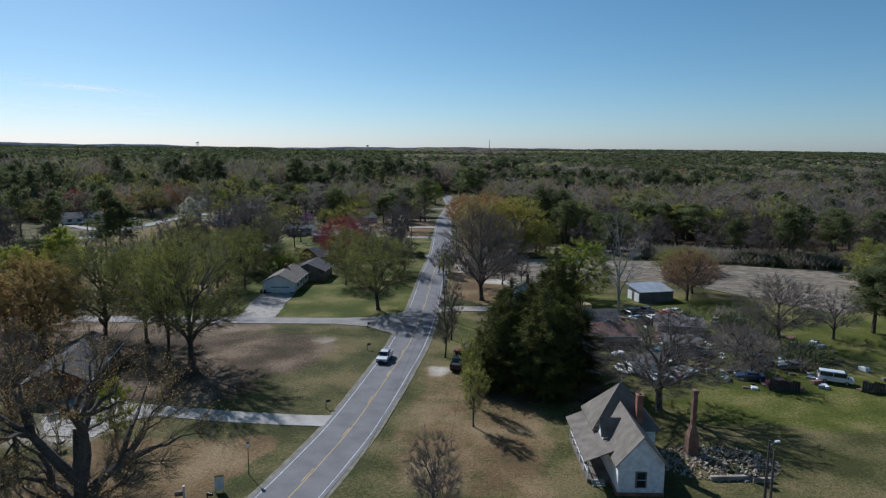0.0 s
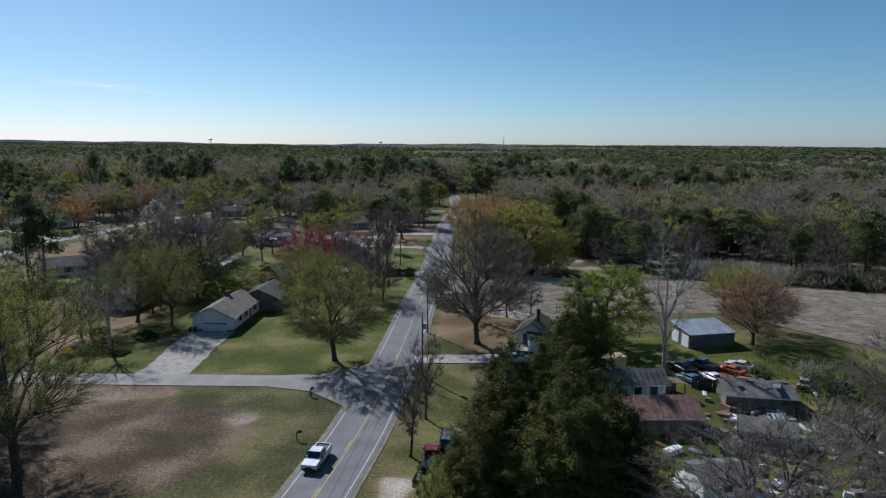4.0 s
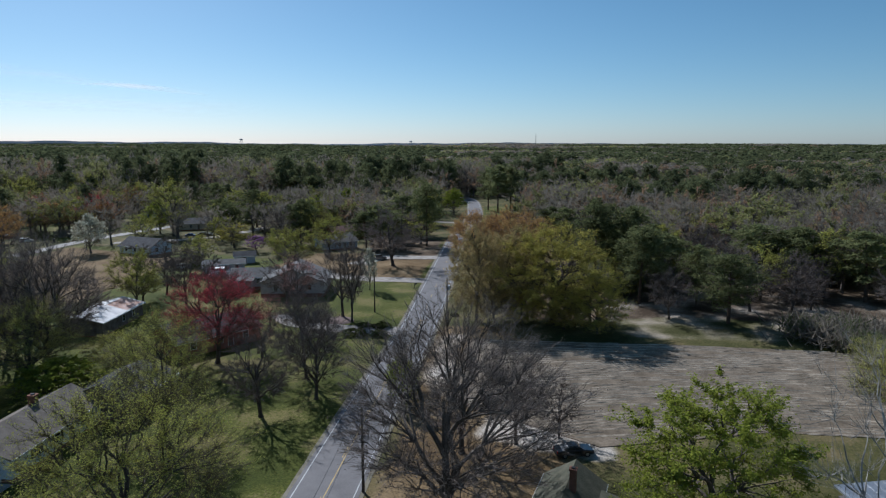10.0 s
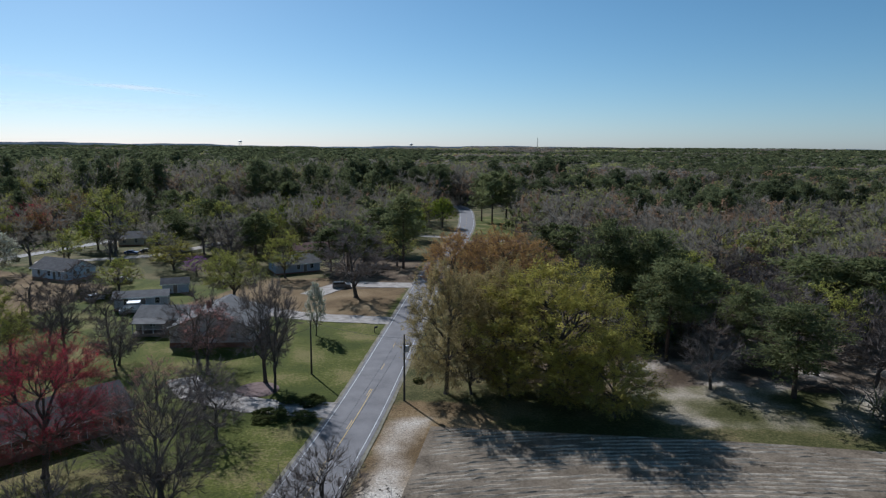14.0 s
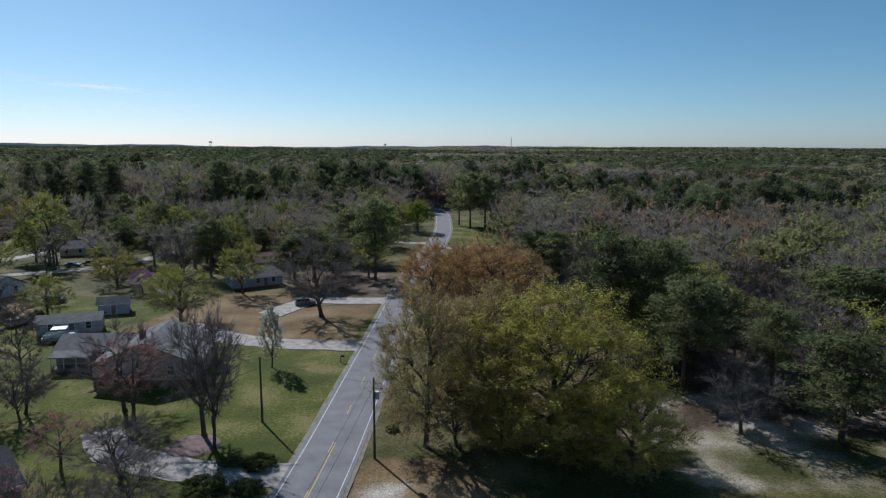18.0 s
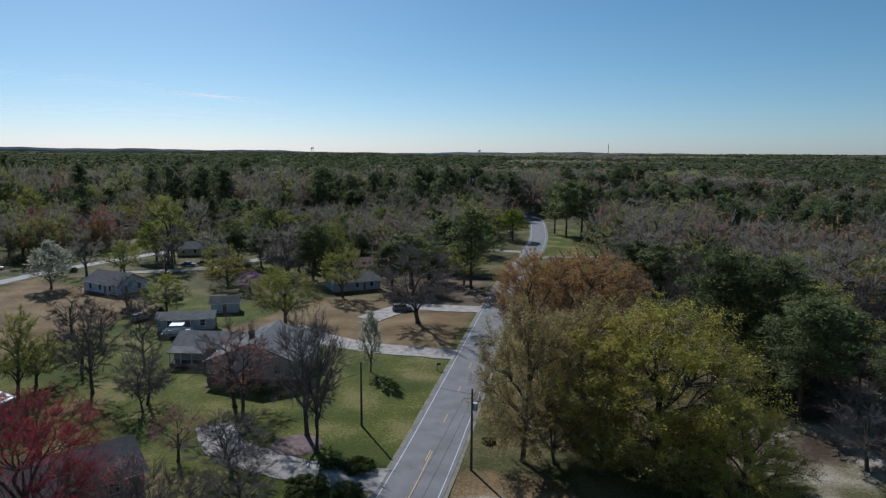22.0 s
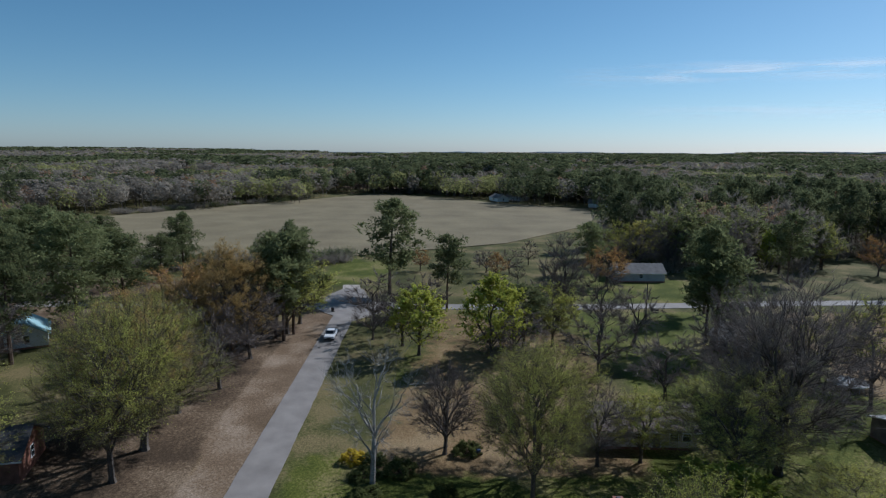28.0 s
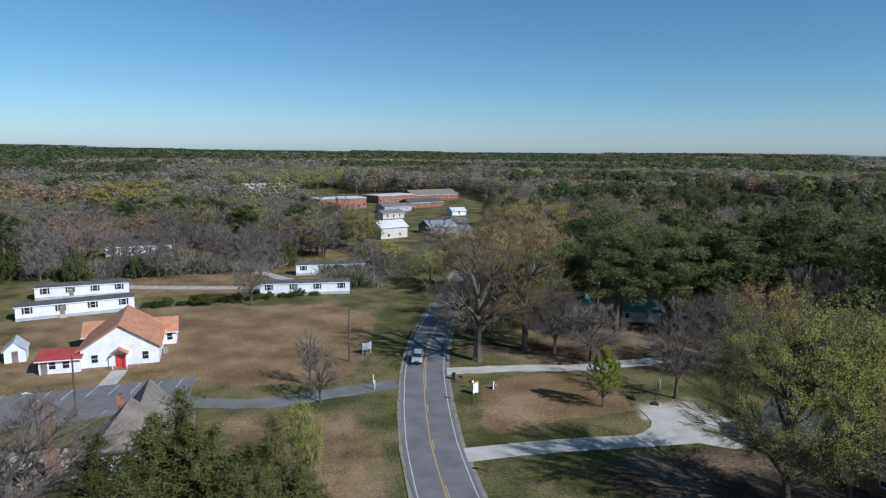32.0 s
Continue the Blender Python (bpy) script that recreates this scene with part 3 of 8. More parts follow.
lot = tagged(pad("car_park", [(6.4, 48.4), (6.6, 60.8), (20, 63), (36, 64), (40, 52), (20, 49.5)], 0.09, M_LOT), "grey asphalt church car park with white bay lines", "car park", kind="structure")
for k in range(9):
    x = 8.2 + 3.1 * k
    ribbon("bay_line", np.array([(x, 49.6 + 0.06 * k), (x + 0.9, 54.0 + 0.06 * k)]), -0.06, 0.06, 0.098, M_WHITE_LINE, parent=lot, thick=0.004)
    if k > 1:
        ribbon("bay_line", np.array([(x, 60.4), (x + 0.8, 62.6)]), -0.06, 0.06, 0.098, M_WHITE_LINE, parent=lot, thick=0.004)
driveway([(-53.5, 140), (-53.5, 146), (-54.5, 156), (-54.6, 165.4)], 4.2, M_GRAVEL, "pale gravel driveway to a double garage")
driveway([(-16.5, 227), (-24, 227), (-32, 228), (-40, 231), (-45, 237)], 2.6, M_GRAVEL, "grey gravel driveway in the shade of bare trees")
driveway([(-17, 274.5), (-24, 275), (-34, 275.6), (-44, 278.5), (-56, 286)], 2.9, M_GRAVEL, "pale gravel driveway past a blossoming tree")
driveway([(-16, 311), (-26, 310), (-36, 309), (-42, 296)], 3.2, M_GRAVEL, "pale dirt driveway round a bare tree")
driveway([(-14, 151), (-8, 151.6), (-2, 152), (6, 154)], 2.2, M_GRAVEL, "gravel driveway to a small white house")
driveway([(-11.5, 404), (-30, 409), (-60, 430)], 2.3, M_GRAVEL, "pale gravel lane among houses", 0.07)
driveway([(-140, 330), (-120, 340), (-108, 352), (-100, 380)], 2.3, M_GRAVEL, "pale gravel drive past parked cars", 0.07)
driveway([(-6, -44), (-16, -22), (2, -22), (30, -30)], 2.0, M_GRAVEL, "dirt lane between mobile homes", 0.07)
tagged(ribbon("path", smooth([(18.6, 42.4), (18.9, 45.5), (19.4, 49.6)]), -1.3, 1.3, 0.08, M_CONC), "concrete path to the church door", "path", kind="structure")

# ---- fields ----
M_FIELD = surface("stubble_field", (0.135, 0.107, 0.06), (0.22, 0.18, 0.103), 0.05, 0.95, bump=0.2, fine=30)
M_TILLED = surface("tilled_pale_soil", (0.085, 0.064, 0.042), (0.24, 0.19, 0.135), 0.35, 0.95, bump=0.5, fine=10)
tagged(pad("stubble_field", [(-190, 48), (-228, 131), (-262, 188), (-330, 238), (-394, 258), (-428, 258), (-470, 206), (-515, 172), (-560, 110), (-365, -12), (-328, -36), (-250, 20)], 0.3, M_FIELD, thick=0.3), "wide pale stubble field on gently rising land", "field", kind="structure")
tagged(pad("green_field", [(295, 545), (420, 500), (560, 520), (560, 660), (330, 640)], 0.5, surface("young_wheat", (0.05, 0.12, 0.015), (0.10, 0.19, 0.03), 0.05, 0.9), thick=0.5), "bright green wheat field beyond the woods", "field", kind="structure")
for pts in ([(-275, -140), (-335, -95), (-385, -175), (-480, -260), (-420, -330), (-300, -275)], [(-700, 150), (-640, 290), (-760, 330), (-900, 180)], [(-620, -220), (-560, -140), (-720, -60), (-860, -160)], [(-350, -620), (-240, -640), (-230, -560), (-330, -540)], [(-1250, 320), (-1150, 520), (-1400, 560), (-1500, 360)], [(60, 560), (150, 590), (160, 640), (50, 620)]):
    tagged(pad("far_field", pts, 0.6, M_FIELD, thick=0.6), "pale distant field among woods", "field", kind="structure")


def furrows():
    """Ridges of tilled soil, row beside row in a slow arc, worn down in places."""
    poly = [(-6, 193), (-4, 223), (36, 222.5), (60, 221), (116, 203), (108, 180), (80, 150), (66, 168), (52, 186), (36, 186), (14, 180)]
    V, F, o = [], [], 0
    rng = np.random.default_rng(5)
    for k in range(112):
        xs = np.arange(-8, 118, 1.1)
        ys = 138 + 0.96 * k - 0.0028 * (xs - 34) ** 2 + 0.10 * (xs - 40) + 0.7 * np.sin(xs * 0.05 + 0.02 * k)
        keep = inside(xs, ys, poly)
        keep &= np.sin(xs * 0.31 + k * 1.7) + np.sin(xs * 0.13 - k * 0.6) + rng.normal(0, 0.8, len(xs)) > -1.7
        for run in np.split(np.arange(len(xs)), np.flatnonzero(np.diff(keep.astype(int))) + 1):
            if not keep[run[0]] or len(run) < 3:
                continue
            x, y, n = xs[run], ys[run], len(run)
            taper = np.minimum(1, np.minimum(np.arange(n), np.arange(n)[::-1]) / 1.5 + 0.2)
            h = (0.05 + 0.09 * rng.random(n)) * taper
            w = (0.20 + 0.16 * rng.random(n)) * taper
            mid = y + 0.06 * rng.normal(size=n)
            V.append(np.vstack([np.stack([x, mid - w, np.full(n, 0.07)], -1), np.stack([x, mid, 0.09 + h], -1), np.stack([x, mid + w, np.full(n, 0.07)], -1)]))
            i = np.arange(n - 1) + o
            F += [np.stack([i, i + 1, i + n + 1, i + n], -1), np.stack([i + n, i + n + 1, i + 2 * n + 1, i + 2 * n], -1)]
            o += 3 * n
    base = tagged(pad("tilled_field", poly, 0.09, M_TILLED, thick=0.09), "pale tilled field with rows of dry stubble", "field", kind="structure")
    put("furrow_ridges", np_mesh("furrow_ridges", np.vstack(V), np.vstack(F)), surface("dry_ridge_soil", (0.16, 0.125, 0.085), (0.50, 0.42, 0.32), 0.25, 0.95, bump=0.4), base)["kind"] = "stuff"


furrows()

# ---- trees ----


def unit(v):
    return v / (np.linalg.norm(v) + 1e-9)


def unit_rows(v):
    return v / (np.linalg.norm(v, axis=1)[:, None] + 1e-9)


def tubes(segs):
    """Tapered branch pieces as one array mesh; thin ones get three sides."""
    V, F, o = [], [], 0
    for p, q, r0, r1 in segs:
        k = 6 if r0 > 0.12 else (4 if r0 > 0.04 else 3)
        d = unit(q - p)
        a = unit(np.cross(d, (0.3, 0.9, 0.2)))
        b = np.cross(d, a)
        t = np.arange(k) * 2 * math.pi / k
        ring = np.cos(t)[:, None] * a + np.sin(t)[:, None] * b
        V += [p + ring * r0, q + ring * r1]
        i = np.arange(k)
        F.append(np.stack([i, (i + 1) % k, (i + 1) % k + k, i + k], -1) + o)
        o += 2 * k
    return np.vstack(V), np.vstack(F)


def scattered(out, rng, loose):
    """Directions near the given ones."""
    n = out + rng.normal(size=out.shape) * loose
    return n / (np.linalg.norm(n, axis=1)[:, None] + 1e-9)


def shards(centres, dirs, length, width, rng, out=None):
    """One thin triangle at each place, pointing along its direction; its face turned outwards if told where that is."""
    side = np.cross(dirs, rng.normal(size=dirs.shape) if out is None else scattered(out, rng, 0.35))
    side /= np.linalg.norm(side, axis=1)[:, None] + 1e-9
    L, W = np.reshape(length, (-1, 1)), np.reshape(width, (-1, 1))
    V = np.stack([centres - side * W / 2, centres + side * W / 2, centres + dirs * L], 1).reshape(-1, 3)
    return V, np.arange(len(V)).reshape(-1, 3)


def leaves(centres, size, rng, out):
    """A small leaf cluster at each place: a triangle that faces outwards more or less."""
    n = scattered(out, rng, 0.42)
    a = np.cross(n, rng.normal(size=centres.shape))
    a /= np.linalg.norm(a, axis=1)[:, None] + 1e-9
    b = np.cross(n, a)
    S = np.reshape(size, (-1, 1))
    V = np.stack([centres - a * S, centres + a * S * 0.4 + b * S * 0.8, centres + a * S * 0.7 - b * S * 0.7], 1).reshape(-1, 3)
    return V, np.arange(len(V)).reshape(-1, 3)


def outward(p, z, flat=1.0):
    d = (p - np.array((0, 0, z))) * np.array((1, 1, flat))
    return d / (np.linalg.norm(d, axis=1)[:, None] + 1e-9)


def envelope(rng, n, kind):
    """Places in a crown 16 m high and 12 m wide; most of them near its outside."""
    d = rng.normal(size=(n, 3))
    d /= np.linalg.norm(d, axis=1)[:, None]
    r = rng.uniform(0.10, 1.0, (n, 1)) ** 0.36
    p = d * r
    if kind == "egg":
        z = p[:, 2] * 7.1 + 8.7
        w = 6.0 - 2.4 * np.clip((z - 6) / 10, 0, 1)
    elif kind == "vase":
        z = p[:, 2] * 6.4 + 9.4
        w = 2.9 + 3.0 * np.clip((z - 4) / 9, 0, 1)
    elif kind == "mound":
        z = np.where(p[:, 2] > 0, p[:, 2] * 8.6 + 7.2, p[:, 2] * 6.6 + 7.2)
        w = np.full(n, 6.1)
    else:
        z = np.where(p[:, 2] > 0, p[:, 2] * 8.2 + 7.6, p[:, 2] * 4.2 + 7.6)
        w = 6.1 * (1 - 0.12 * np.clip(-p[:, 2], 0, 1))
    a = np.arctan2(p[:, 1], p[:, 0])
    f1, f2, f3 = rng.random(3) * 6.3
    lump = 1 + 0.10 * np.sin(3 * a + z * 0.6 + f1) + 0.09 * np.sin(5 * a - z * 0.9 + f2) + 0.05 * np.sin(z * 1.7 + f3)
    return np.stack([p[:, 0] * w * lump, p[:, 1] * w * lump, z], -1)


def bent(segs, p, q, r0, r1, pieces, rng, sag=0.10, lift=0.0):
    """A branch from p to q that bends on its way and may rise before it spreads."""
    L = np.linalg.norm(q - p)
    off = rng.normal(0, sag * L, 3) * np.array((1, 1, 0.5)) + np.array((0, 0, lift * L))
    last = p
    for i in range(1, pieces + 1):
        t = i / pieces
        e = p + (q - p) * t + off * math.sin(math.pi * t)
        segs.append((last, e, r0 + (r1 - r0) * (i - 1) / pieces, r0 + (r1 - r0) * t))
        last = e


def sorted_into(P, k, rng):
    """Sorts places into k neighbourhoods; gives the numbers of each."""
    k = max(1, min(k, len(P)))
    C = P[rng.choice(len(P), k, replace=False)]
    for _ in range(5):
        lab = np.argmin(((P[:, None, :] - C[None]) ** 2).sum(-1), axis=1)
        C = np.array([P[lab == i].mean(0) if np.any(lab == i) else C[i] for i in range(k)])
    return [np.flatnonzero(lab == i) for i in range(k) if np.any(lab == i)]


def grown(seed, limbs=8, boughs=6, tips=330, twigs=6400, leafs=8200, leaf=0.10, kind="dome", twig_w=0.024, stretch=1.0, stout=1.0, fork=None):
    """A broadleaf tree 16 m high and 12 m wide: limbs fan out from a low fork and divide again and again towards the crown's edge."""
    rng = np.random.default_rng(seed)
    E = envelope(rng, tips, kind)
    segs = []
    fork = rng.uniform(2.0, 3.2) if fork is None else fork
    lean = rng.normal(0, 0.18, 2)
    stem = [np.array((0, 0, 0.0)), np.array((lean[0] * 0.2, lean[1] * 0.2, 0.5)), np.array((lean[0], lean[1], fork)), np.array((lean[0] * 1.8, lean[1] * 1.8, 6.0)), np.array((lean[0] * 2.2, lean[1] * 2.2, 9.0))]
    for a, b, r0, r1 in zip(stem, stem[1:], (0.46, 0.31, 0.27, 0.17), (0.31, 0.27, 0.17, 0.07)):
        segs.append((a, b, r0 * (0.5 + 0.5 * stout), r1 * (0.5 + 0.5 * stout)))
    sz, sx, sy = [s[2] for s in stem], [s[0] for s in stem], [s[1] for s in stem]
    ends, starts = np.zeros((tips, 3)), np.zeros((tips, 3))
    for own in sorted_into(E * np.array((1, 1, 0.8)), limbs, rng):
        C = E[own].mean(0)
        z = min(8.0, fork * 0.85 + max(0, C[2] - 6.5) * 0.62 + rng.uniform(0, 0.8))
        F = np.array((np.interp(z, sz, sx), np.interp(z, sz, sy), z))
        if C[2] < z + 1.0:
            F[2] = max(fork * 0.8, C[2] - 1.5)
        L = F + (C - F) * rng.uniform(0.36, 0.5) + np.array((0, 0, 0.35))
        bent(segs, F, L, 0.17 * stout, 0.115 * stout, 4, rng, 0.06, 0.10)
        for sub in sorted_into(E[own], boughs, rng):
            sub = own[sub]
            Cb = E[sub].mean(0)
            B = L + (Cb - L) * rng.uniform(0.42, 0.58)
            bent(segs, L, B, 0.085 * stout, 0.05 * stout, 3, rng, 0.09, 0.07)
            for spray in sorted_into(E[sub], max(1, len(sub) // 5), rng):
                spray = sub[spray]
                S = B + (E[spray].mean(0) - B) * rng.uniform(0.45, 0.65)
                bent(segs, B, S, 0.04 * stout, 0.022 * min(stout, 1.1), 2, rng, 0.10, 0.05)
                for t in spray:
                    bent(segs, S, E[t], 0.019 * min(stout, 1), 0.006, 2, rng, 0.13, 0.03)
                    starts[t], ends[t] = S, E[t]
    run = ends - starts
    reach = np.linalg.norm(run, axis=1) + 1e-6
    dirs = run / reach[:, None]
    i = rng.integers(0, tips, twigs)
    away = outward(ends, 5.0)[i]
    d = unit_rows(dirs[i] * 0.8 + away * 0.55 + rng.normal(0, 0.50, (twigs, 3)) + np.array((0, 0, 0.22)))
    c = ends[i] - run[i] * (rng.random(twigs) ** 1.3)[:, None]
    L = rng.uniform(0.45, 1.5, twigs) * stretch
    tv, tf = shards(c, d, L, rng.uniform(0.6, 1.3, twigs) * twig_w, rng)
    lush = (np.clip(rng.normal(1.0, 0.45, tips), 0.15, 2.2) * np.clip((ends[:, 2] - 4.0) / 5.5, 0.55 if kind == "mound" else 0.07, 1.25))[i]
    j = rng.choice(twigs, leafs, p=lush / lush.sum())
    at_leaf = c[j] + d[j] * (L[j] * rng.uniform(0.3, 1.12, leafs))[:, None] + rng.normal(0, 0.09, (leafs, 3))
    lv, lf = leaves(at_leaf, rng.uniform(0.5, 1.2, leafs) * leaf, rng, scattered(outward(at_leaf, 6.0), rng, 0.3))
    return tubes(segs), (tv, tf), (lv, lf)


def broadleaf(seed, limbs=8, boughs=6, tips=330, twigs=6400, leafs=8200, leaf=0.10, kind="dome", twig_w=0.024, stretch=1.0, thin=0.5, stout=1.0, fork=None):
    """Meshes of a broadleaf tree: trunk with limbs, fine twigs, leaf clusters, and a thinner set of those."""
    (V, F), (tv, tf), (lv, lf) = grown(seed, limbs, boughs, tips, twigs, leafs, leaf, kind, twig_w, stretch, stout, fork)
    m = 3 * int(leafs * thin)
    return np_mesh("trunk", V, F), np_mesh("crown", tv, tf), np_mesh("foliage", lv, lf), np_mesh("foliage", lv[:m], lf[:m // 3])


def needles(centres, radius, each, length, width, rng):
    """Tufts: each place gets a burst of needles."""
    n = len(centres) * each
    d = rng.normal(size=(n, 3)) + np.array((0, 0, 0.35))
    d /= np.linalg.norm(d, axis=1)[:, None]
    R = np.repeat(np.reshape(radius, (-1, 1)), each, 0)
    c = np.repeat(centres, each, 0) + d * R * rng.uniform(0.2, 0.9, (n, 1))
    out = d * 0.9 + np.array((0, 0, 0.45)) + outward(c, float(np.mean(centres[:, 2])) * 0.9) * 0.6
    side = np.cross(d, rng.normal(size=d.shape))
    lie = d * 0.35 + side / (np.linalg.norm(side, axis=1)[:, None] + 1e-9)
    return shards(c, unit_rows(lie), rng.uniform(0.6, 1.2, n) * length, rng.uniform(0.7, 1.3, n) * width, rng, out)


def pine_parts(seed, boughs=44, each=130, length=0.42, width=0.15, low=None):
    """A tall pine 20 m high and 10 m wide: bare below, rounded cushions of needles on level boughs above."""
    rng = np.random.default_rng(seed)
    segs, pts, size = [], [], []
    bend = rng.normal(0, 0.012, 2)
    line = [np.array((bend[0] * z * z * 0.1, bend[1] * z * z * 0.1, z)) for z in np.linspace(0, 19.2, 10)]
    for k, (a, b) in enumerate(zip(line, line[1:])):
        segs.append((a, b, 0.30 * (1 - k / 10), 0.30 * (1 - (k + 1) / 10) + 0.015))
    low = rng.uniform(0.24, 0.40) if low is None else low
    for k in range(boughs):
        f = low + (0.97 - low) * (k / boughs) ** 0.85
        z = f * 19.2
        c = np.array([np.interp(z, [q[2] for q in line], [q[i] for q in line]) for i in range(2)] + [z])
        a = k * 2.4 + rng.normal(0, 0.35)
        u = (f - low) / (1 - low)
        reach = 4.5 * math.sqrt(max(0.05, 1 - ((u - 0.36) / 0.72) ** 2)) * rng.uniform(0.6, 1.12)
        e = c + np.array((math.cos(a) * reach, math.sin(a) * reach, reach * rng.uniform(0.0, 0.6) - 0.3))
        segs.append((c, e, 0.06, 0.02))
        for t in (1.0, 0.66, 0.38)[:3 if reach > 2.4 else 2]:
            pts.append(c + (e - c) * t + rng.normal(0, 0.3, 3) + np.array((0, 0, 0.2)))
            size.append(rng.uniform(0.75, 1.25) * (0.8 + 0.25 * t))
    for _ in range(4):
        pts.append(line[-1] + rng.normal(0, 0.5, 3) * np.array((1, 1, 0.6)))
        size.append(0.9)
    pts, size = np.array(pts), np.array(size)
    n = len(pts) * each
    d = unit_rows(rng.normal(size=(n, 3)) + np.array((0, 0, 0.25)))
    P, S = np.repeat(pts, each, 0), np.repeat(size, each)[:, None]
    at_needle = P + d * S * np.array((1.0, 1.0, 0.85)) * rng.uniform(0.5, 1.05, (n, 1))
    lie = unit_rows(np.cross(d, rng.normal(size=d.shape)) * 0.8 + d * 0.6 + np.array((0, 0, 0.2)))
    return tubes(segs), shards(at_needle, lie, rng.uniform(0.6, 1.25, n) * length, rng.uniform(0.7, 1.3, n) * width, rng, d + np.array((0, 0, 0.25)))


def pine(seed, boughs=44, each=130, length=0.42, width=0.15):
    (V, F), (tv, tf) = pine_parts(seed, boughs, each, length, width)
    return np_mesh("trunk", V, F), np_mesh("crown", tv, tf)


def cedar(seed, each=26, length=0.30, width=0.06):
    """Meshes of a dense cedar 12 m high and 7 m wide, leafy to the ground, with several ragged spires of drooping sprays."""
    rng = np.random.default_rng(seed)
    segs, pts = [], []
    spires = [(0.0, 0.0, 12.0, 3.5)]
    for k in range(5):
        a, d = 1.257 * k + rng.uniform(-0.4, 0.4), rng.uniform(1.1, 1.8)
        spires.append((math.cos(a) * d, math.sin(a) * d, rng.uniform(7.0, 10.6), rng.uniform(2.0, 2.5)))
    for n, (x, y, top, spread) in enumerate(spires):
        foot = np.array((x * 0.15, y * 0.15, 0.0))
        mid, tip = np.array((x, y, top * 0.45)), np.array((x * 1.1, y * 1.1, top))
        segs += [(foot, mid, 0.24 if n == 0 else 0.14, 0.11), (mid, tip, 0.11, 0.015)]
        for z in np.arange(0.5, top - 0.15, 0.42 if n == 0 else 0.36):
            u = z / top
            base = foot + (mid - foot) * (u / 0.45) if u < 0.45 else mid + (tip - mid) * ((u - 0.45) / 0.55)
            for a in rng.uniform(0, 6.283, 5):
                reach = spread * (1 - u ** 1.6) ** 0.8 * rng.uniform(0.5, 1.25) + 0.18
                end = base + np.array((math.cos(a) * reach, math.sin(a) * reach, 0.22 * reach * rng.uniform(-0.6, 1.4)))
                segs.append((base, end, 0.03, 0.008))
                steps = max(1, int(reach / 0.5))
                for w in np.linspace(0.4, 1.0, steps):
                    pts.append(base + (end - base) * w + rng.normal(0, 0.1, 3))
    pts = np.array(pts)
    keep = (np.hypot(pts[:, 0], pts[:, 1]) < 3.9) & (pts[:, 2] > 0.2)
    pts = pts[keep]
    tv, tf = needles(pts, rng.uniform(0.2, 0.46, len(pts)), each, length, width, rng)
    V, F = tubes(segs)
    return np_mesh("trunk", V, F), np_mesh("crown", tv, tf)


def bush(seed, tufts=70, each=60):
    """Meshes of a round shrub 2 m high and 3 m wide."""
    rng = np.random.default_rng(seed)
    d = rng.normal(size=(tufts, 3))
    d /= np.linalg.norm(d, axis=1)[:, None]
    d[:, 2] = np.abs(d[:, 2])
    pts = d * np.array((1.3, 1.3, 1.55)) * (rng.uniform(0.35, 1, (tufts, 1)) ** 0.5) + np.array((0, 0, 0.2))
    tv, tf = needles(pts, np.full(tufts, 0.28), each, 0.17, 0.08, rng)
    V, F = tubes([(np.zeros(3), p, 0.03, 0.01) for p in pts[::4]])
    return np_mesh("stem", V, F), np_mesh("crown", tv, tf)


BROAD = {"fine": [broadleaf(211 + k, 8, 7, 850, 24000, 30000, 0.056, "dome", 0.018, 0.8, 0.55, 0.8) for k in range(3)],
         "near": [broadleaf(11 + k, 7, 6, 420, 8500, 13000, 0.115, "dome", 0.034, 0.9, 0.55) for k in range(4)],
         "mid": [broadleaf(21 + k, 7, 5, 260, 7500, 9000, 0.125, "dome", 0.036, 1.0, 0.55, 0.85) for k in range(4)],
         "far": [broadleaf(31 + k, 6, 5, 150, 4600, 5600, 0.165, "dome", 0.05, 1.15, 0.6, 1.0) for k in range(4)]}
UPRIGHT = {"fine": [broadleaf(251 + k, 7, 7, 640, 12500, 20000, 0.078, "vase", 0.019, 0.8, 0.55, 0.8) for k in range(2)],
           "near": [broadleaf(51 + k, 6, 6, 340, 7000, 11000, 0.115, "vase", 0.034, 0.9, 0.55) for k in range(3)],
           "mid": [broadleaf(57 + k, 6, 5, 220, 6500, 7500, 0.125, "vase", 0.036, 1.0, 0.55, 0.85) for k in range(2)],
           "far": [broadleaf(61 + k, 5, 5, 130, 4000, 4800, 0.165, "vase", 0.05, 1.15, 0.6, 1.0) for k in range(2)]}
DENSE = {"fine": [broadleaf(271 + k, 8, 6, 520, 5000, 38000, 0.115, "mound", 0.02, 0.8) for k in range(2)],
         "near": [broadleaf(181 + k, 7, 6, 360, 2600, 20000, 0.15, "egg", 0.03, 0.8) for k in range(2)],
         "mid": [broadleaf(187 + k, 6, 5, 220, 1200, 10000, 0.20, "egg", 0.04, 0.9) for k in range(2)],
         "far": [broadleaf(191 + k, 6, 5, 150, 900, 9500, 0.20, "dome", 0.05) for k in range(2)]}
BROAD["big"], UPRIGHT["big"], DENSE["big"] = BROAD["fine"], UPRIGHT["fine"], DENSE["fine"]
VAST = [broadleaf(321 + k, 9, 8, 1200, 25000, 44000, 0.042, "dome", 0.016, 0.6, 0.55, 0.85) for k in range(2)]
GOLDEN = [broadleaf(311 + k, 10, 7, 1000, 13000, 60000, 0.08, "mound", 0.015, 0.7, 0.5, 0.95) for k in range(2)]
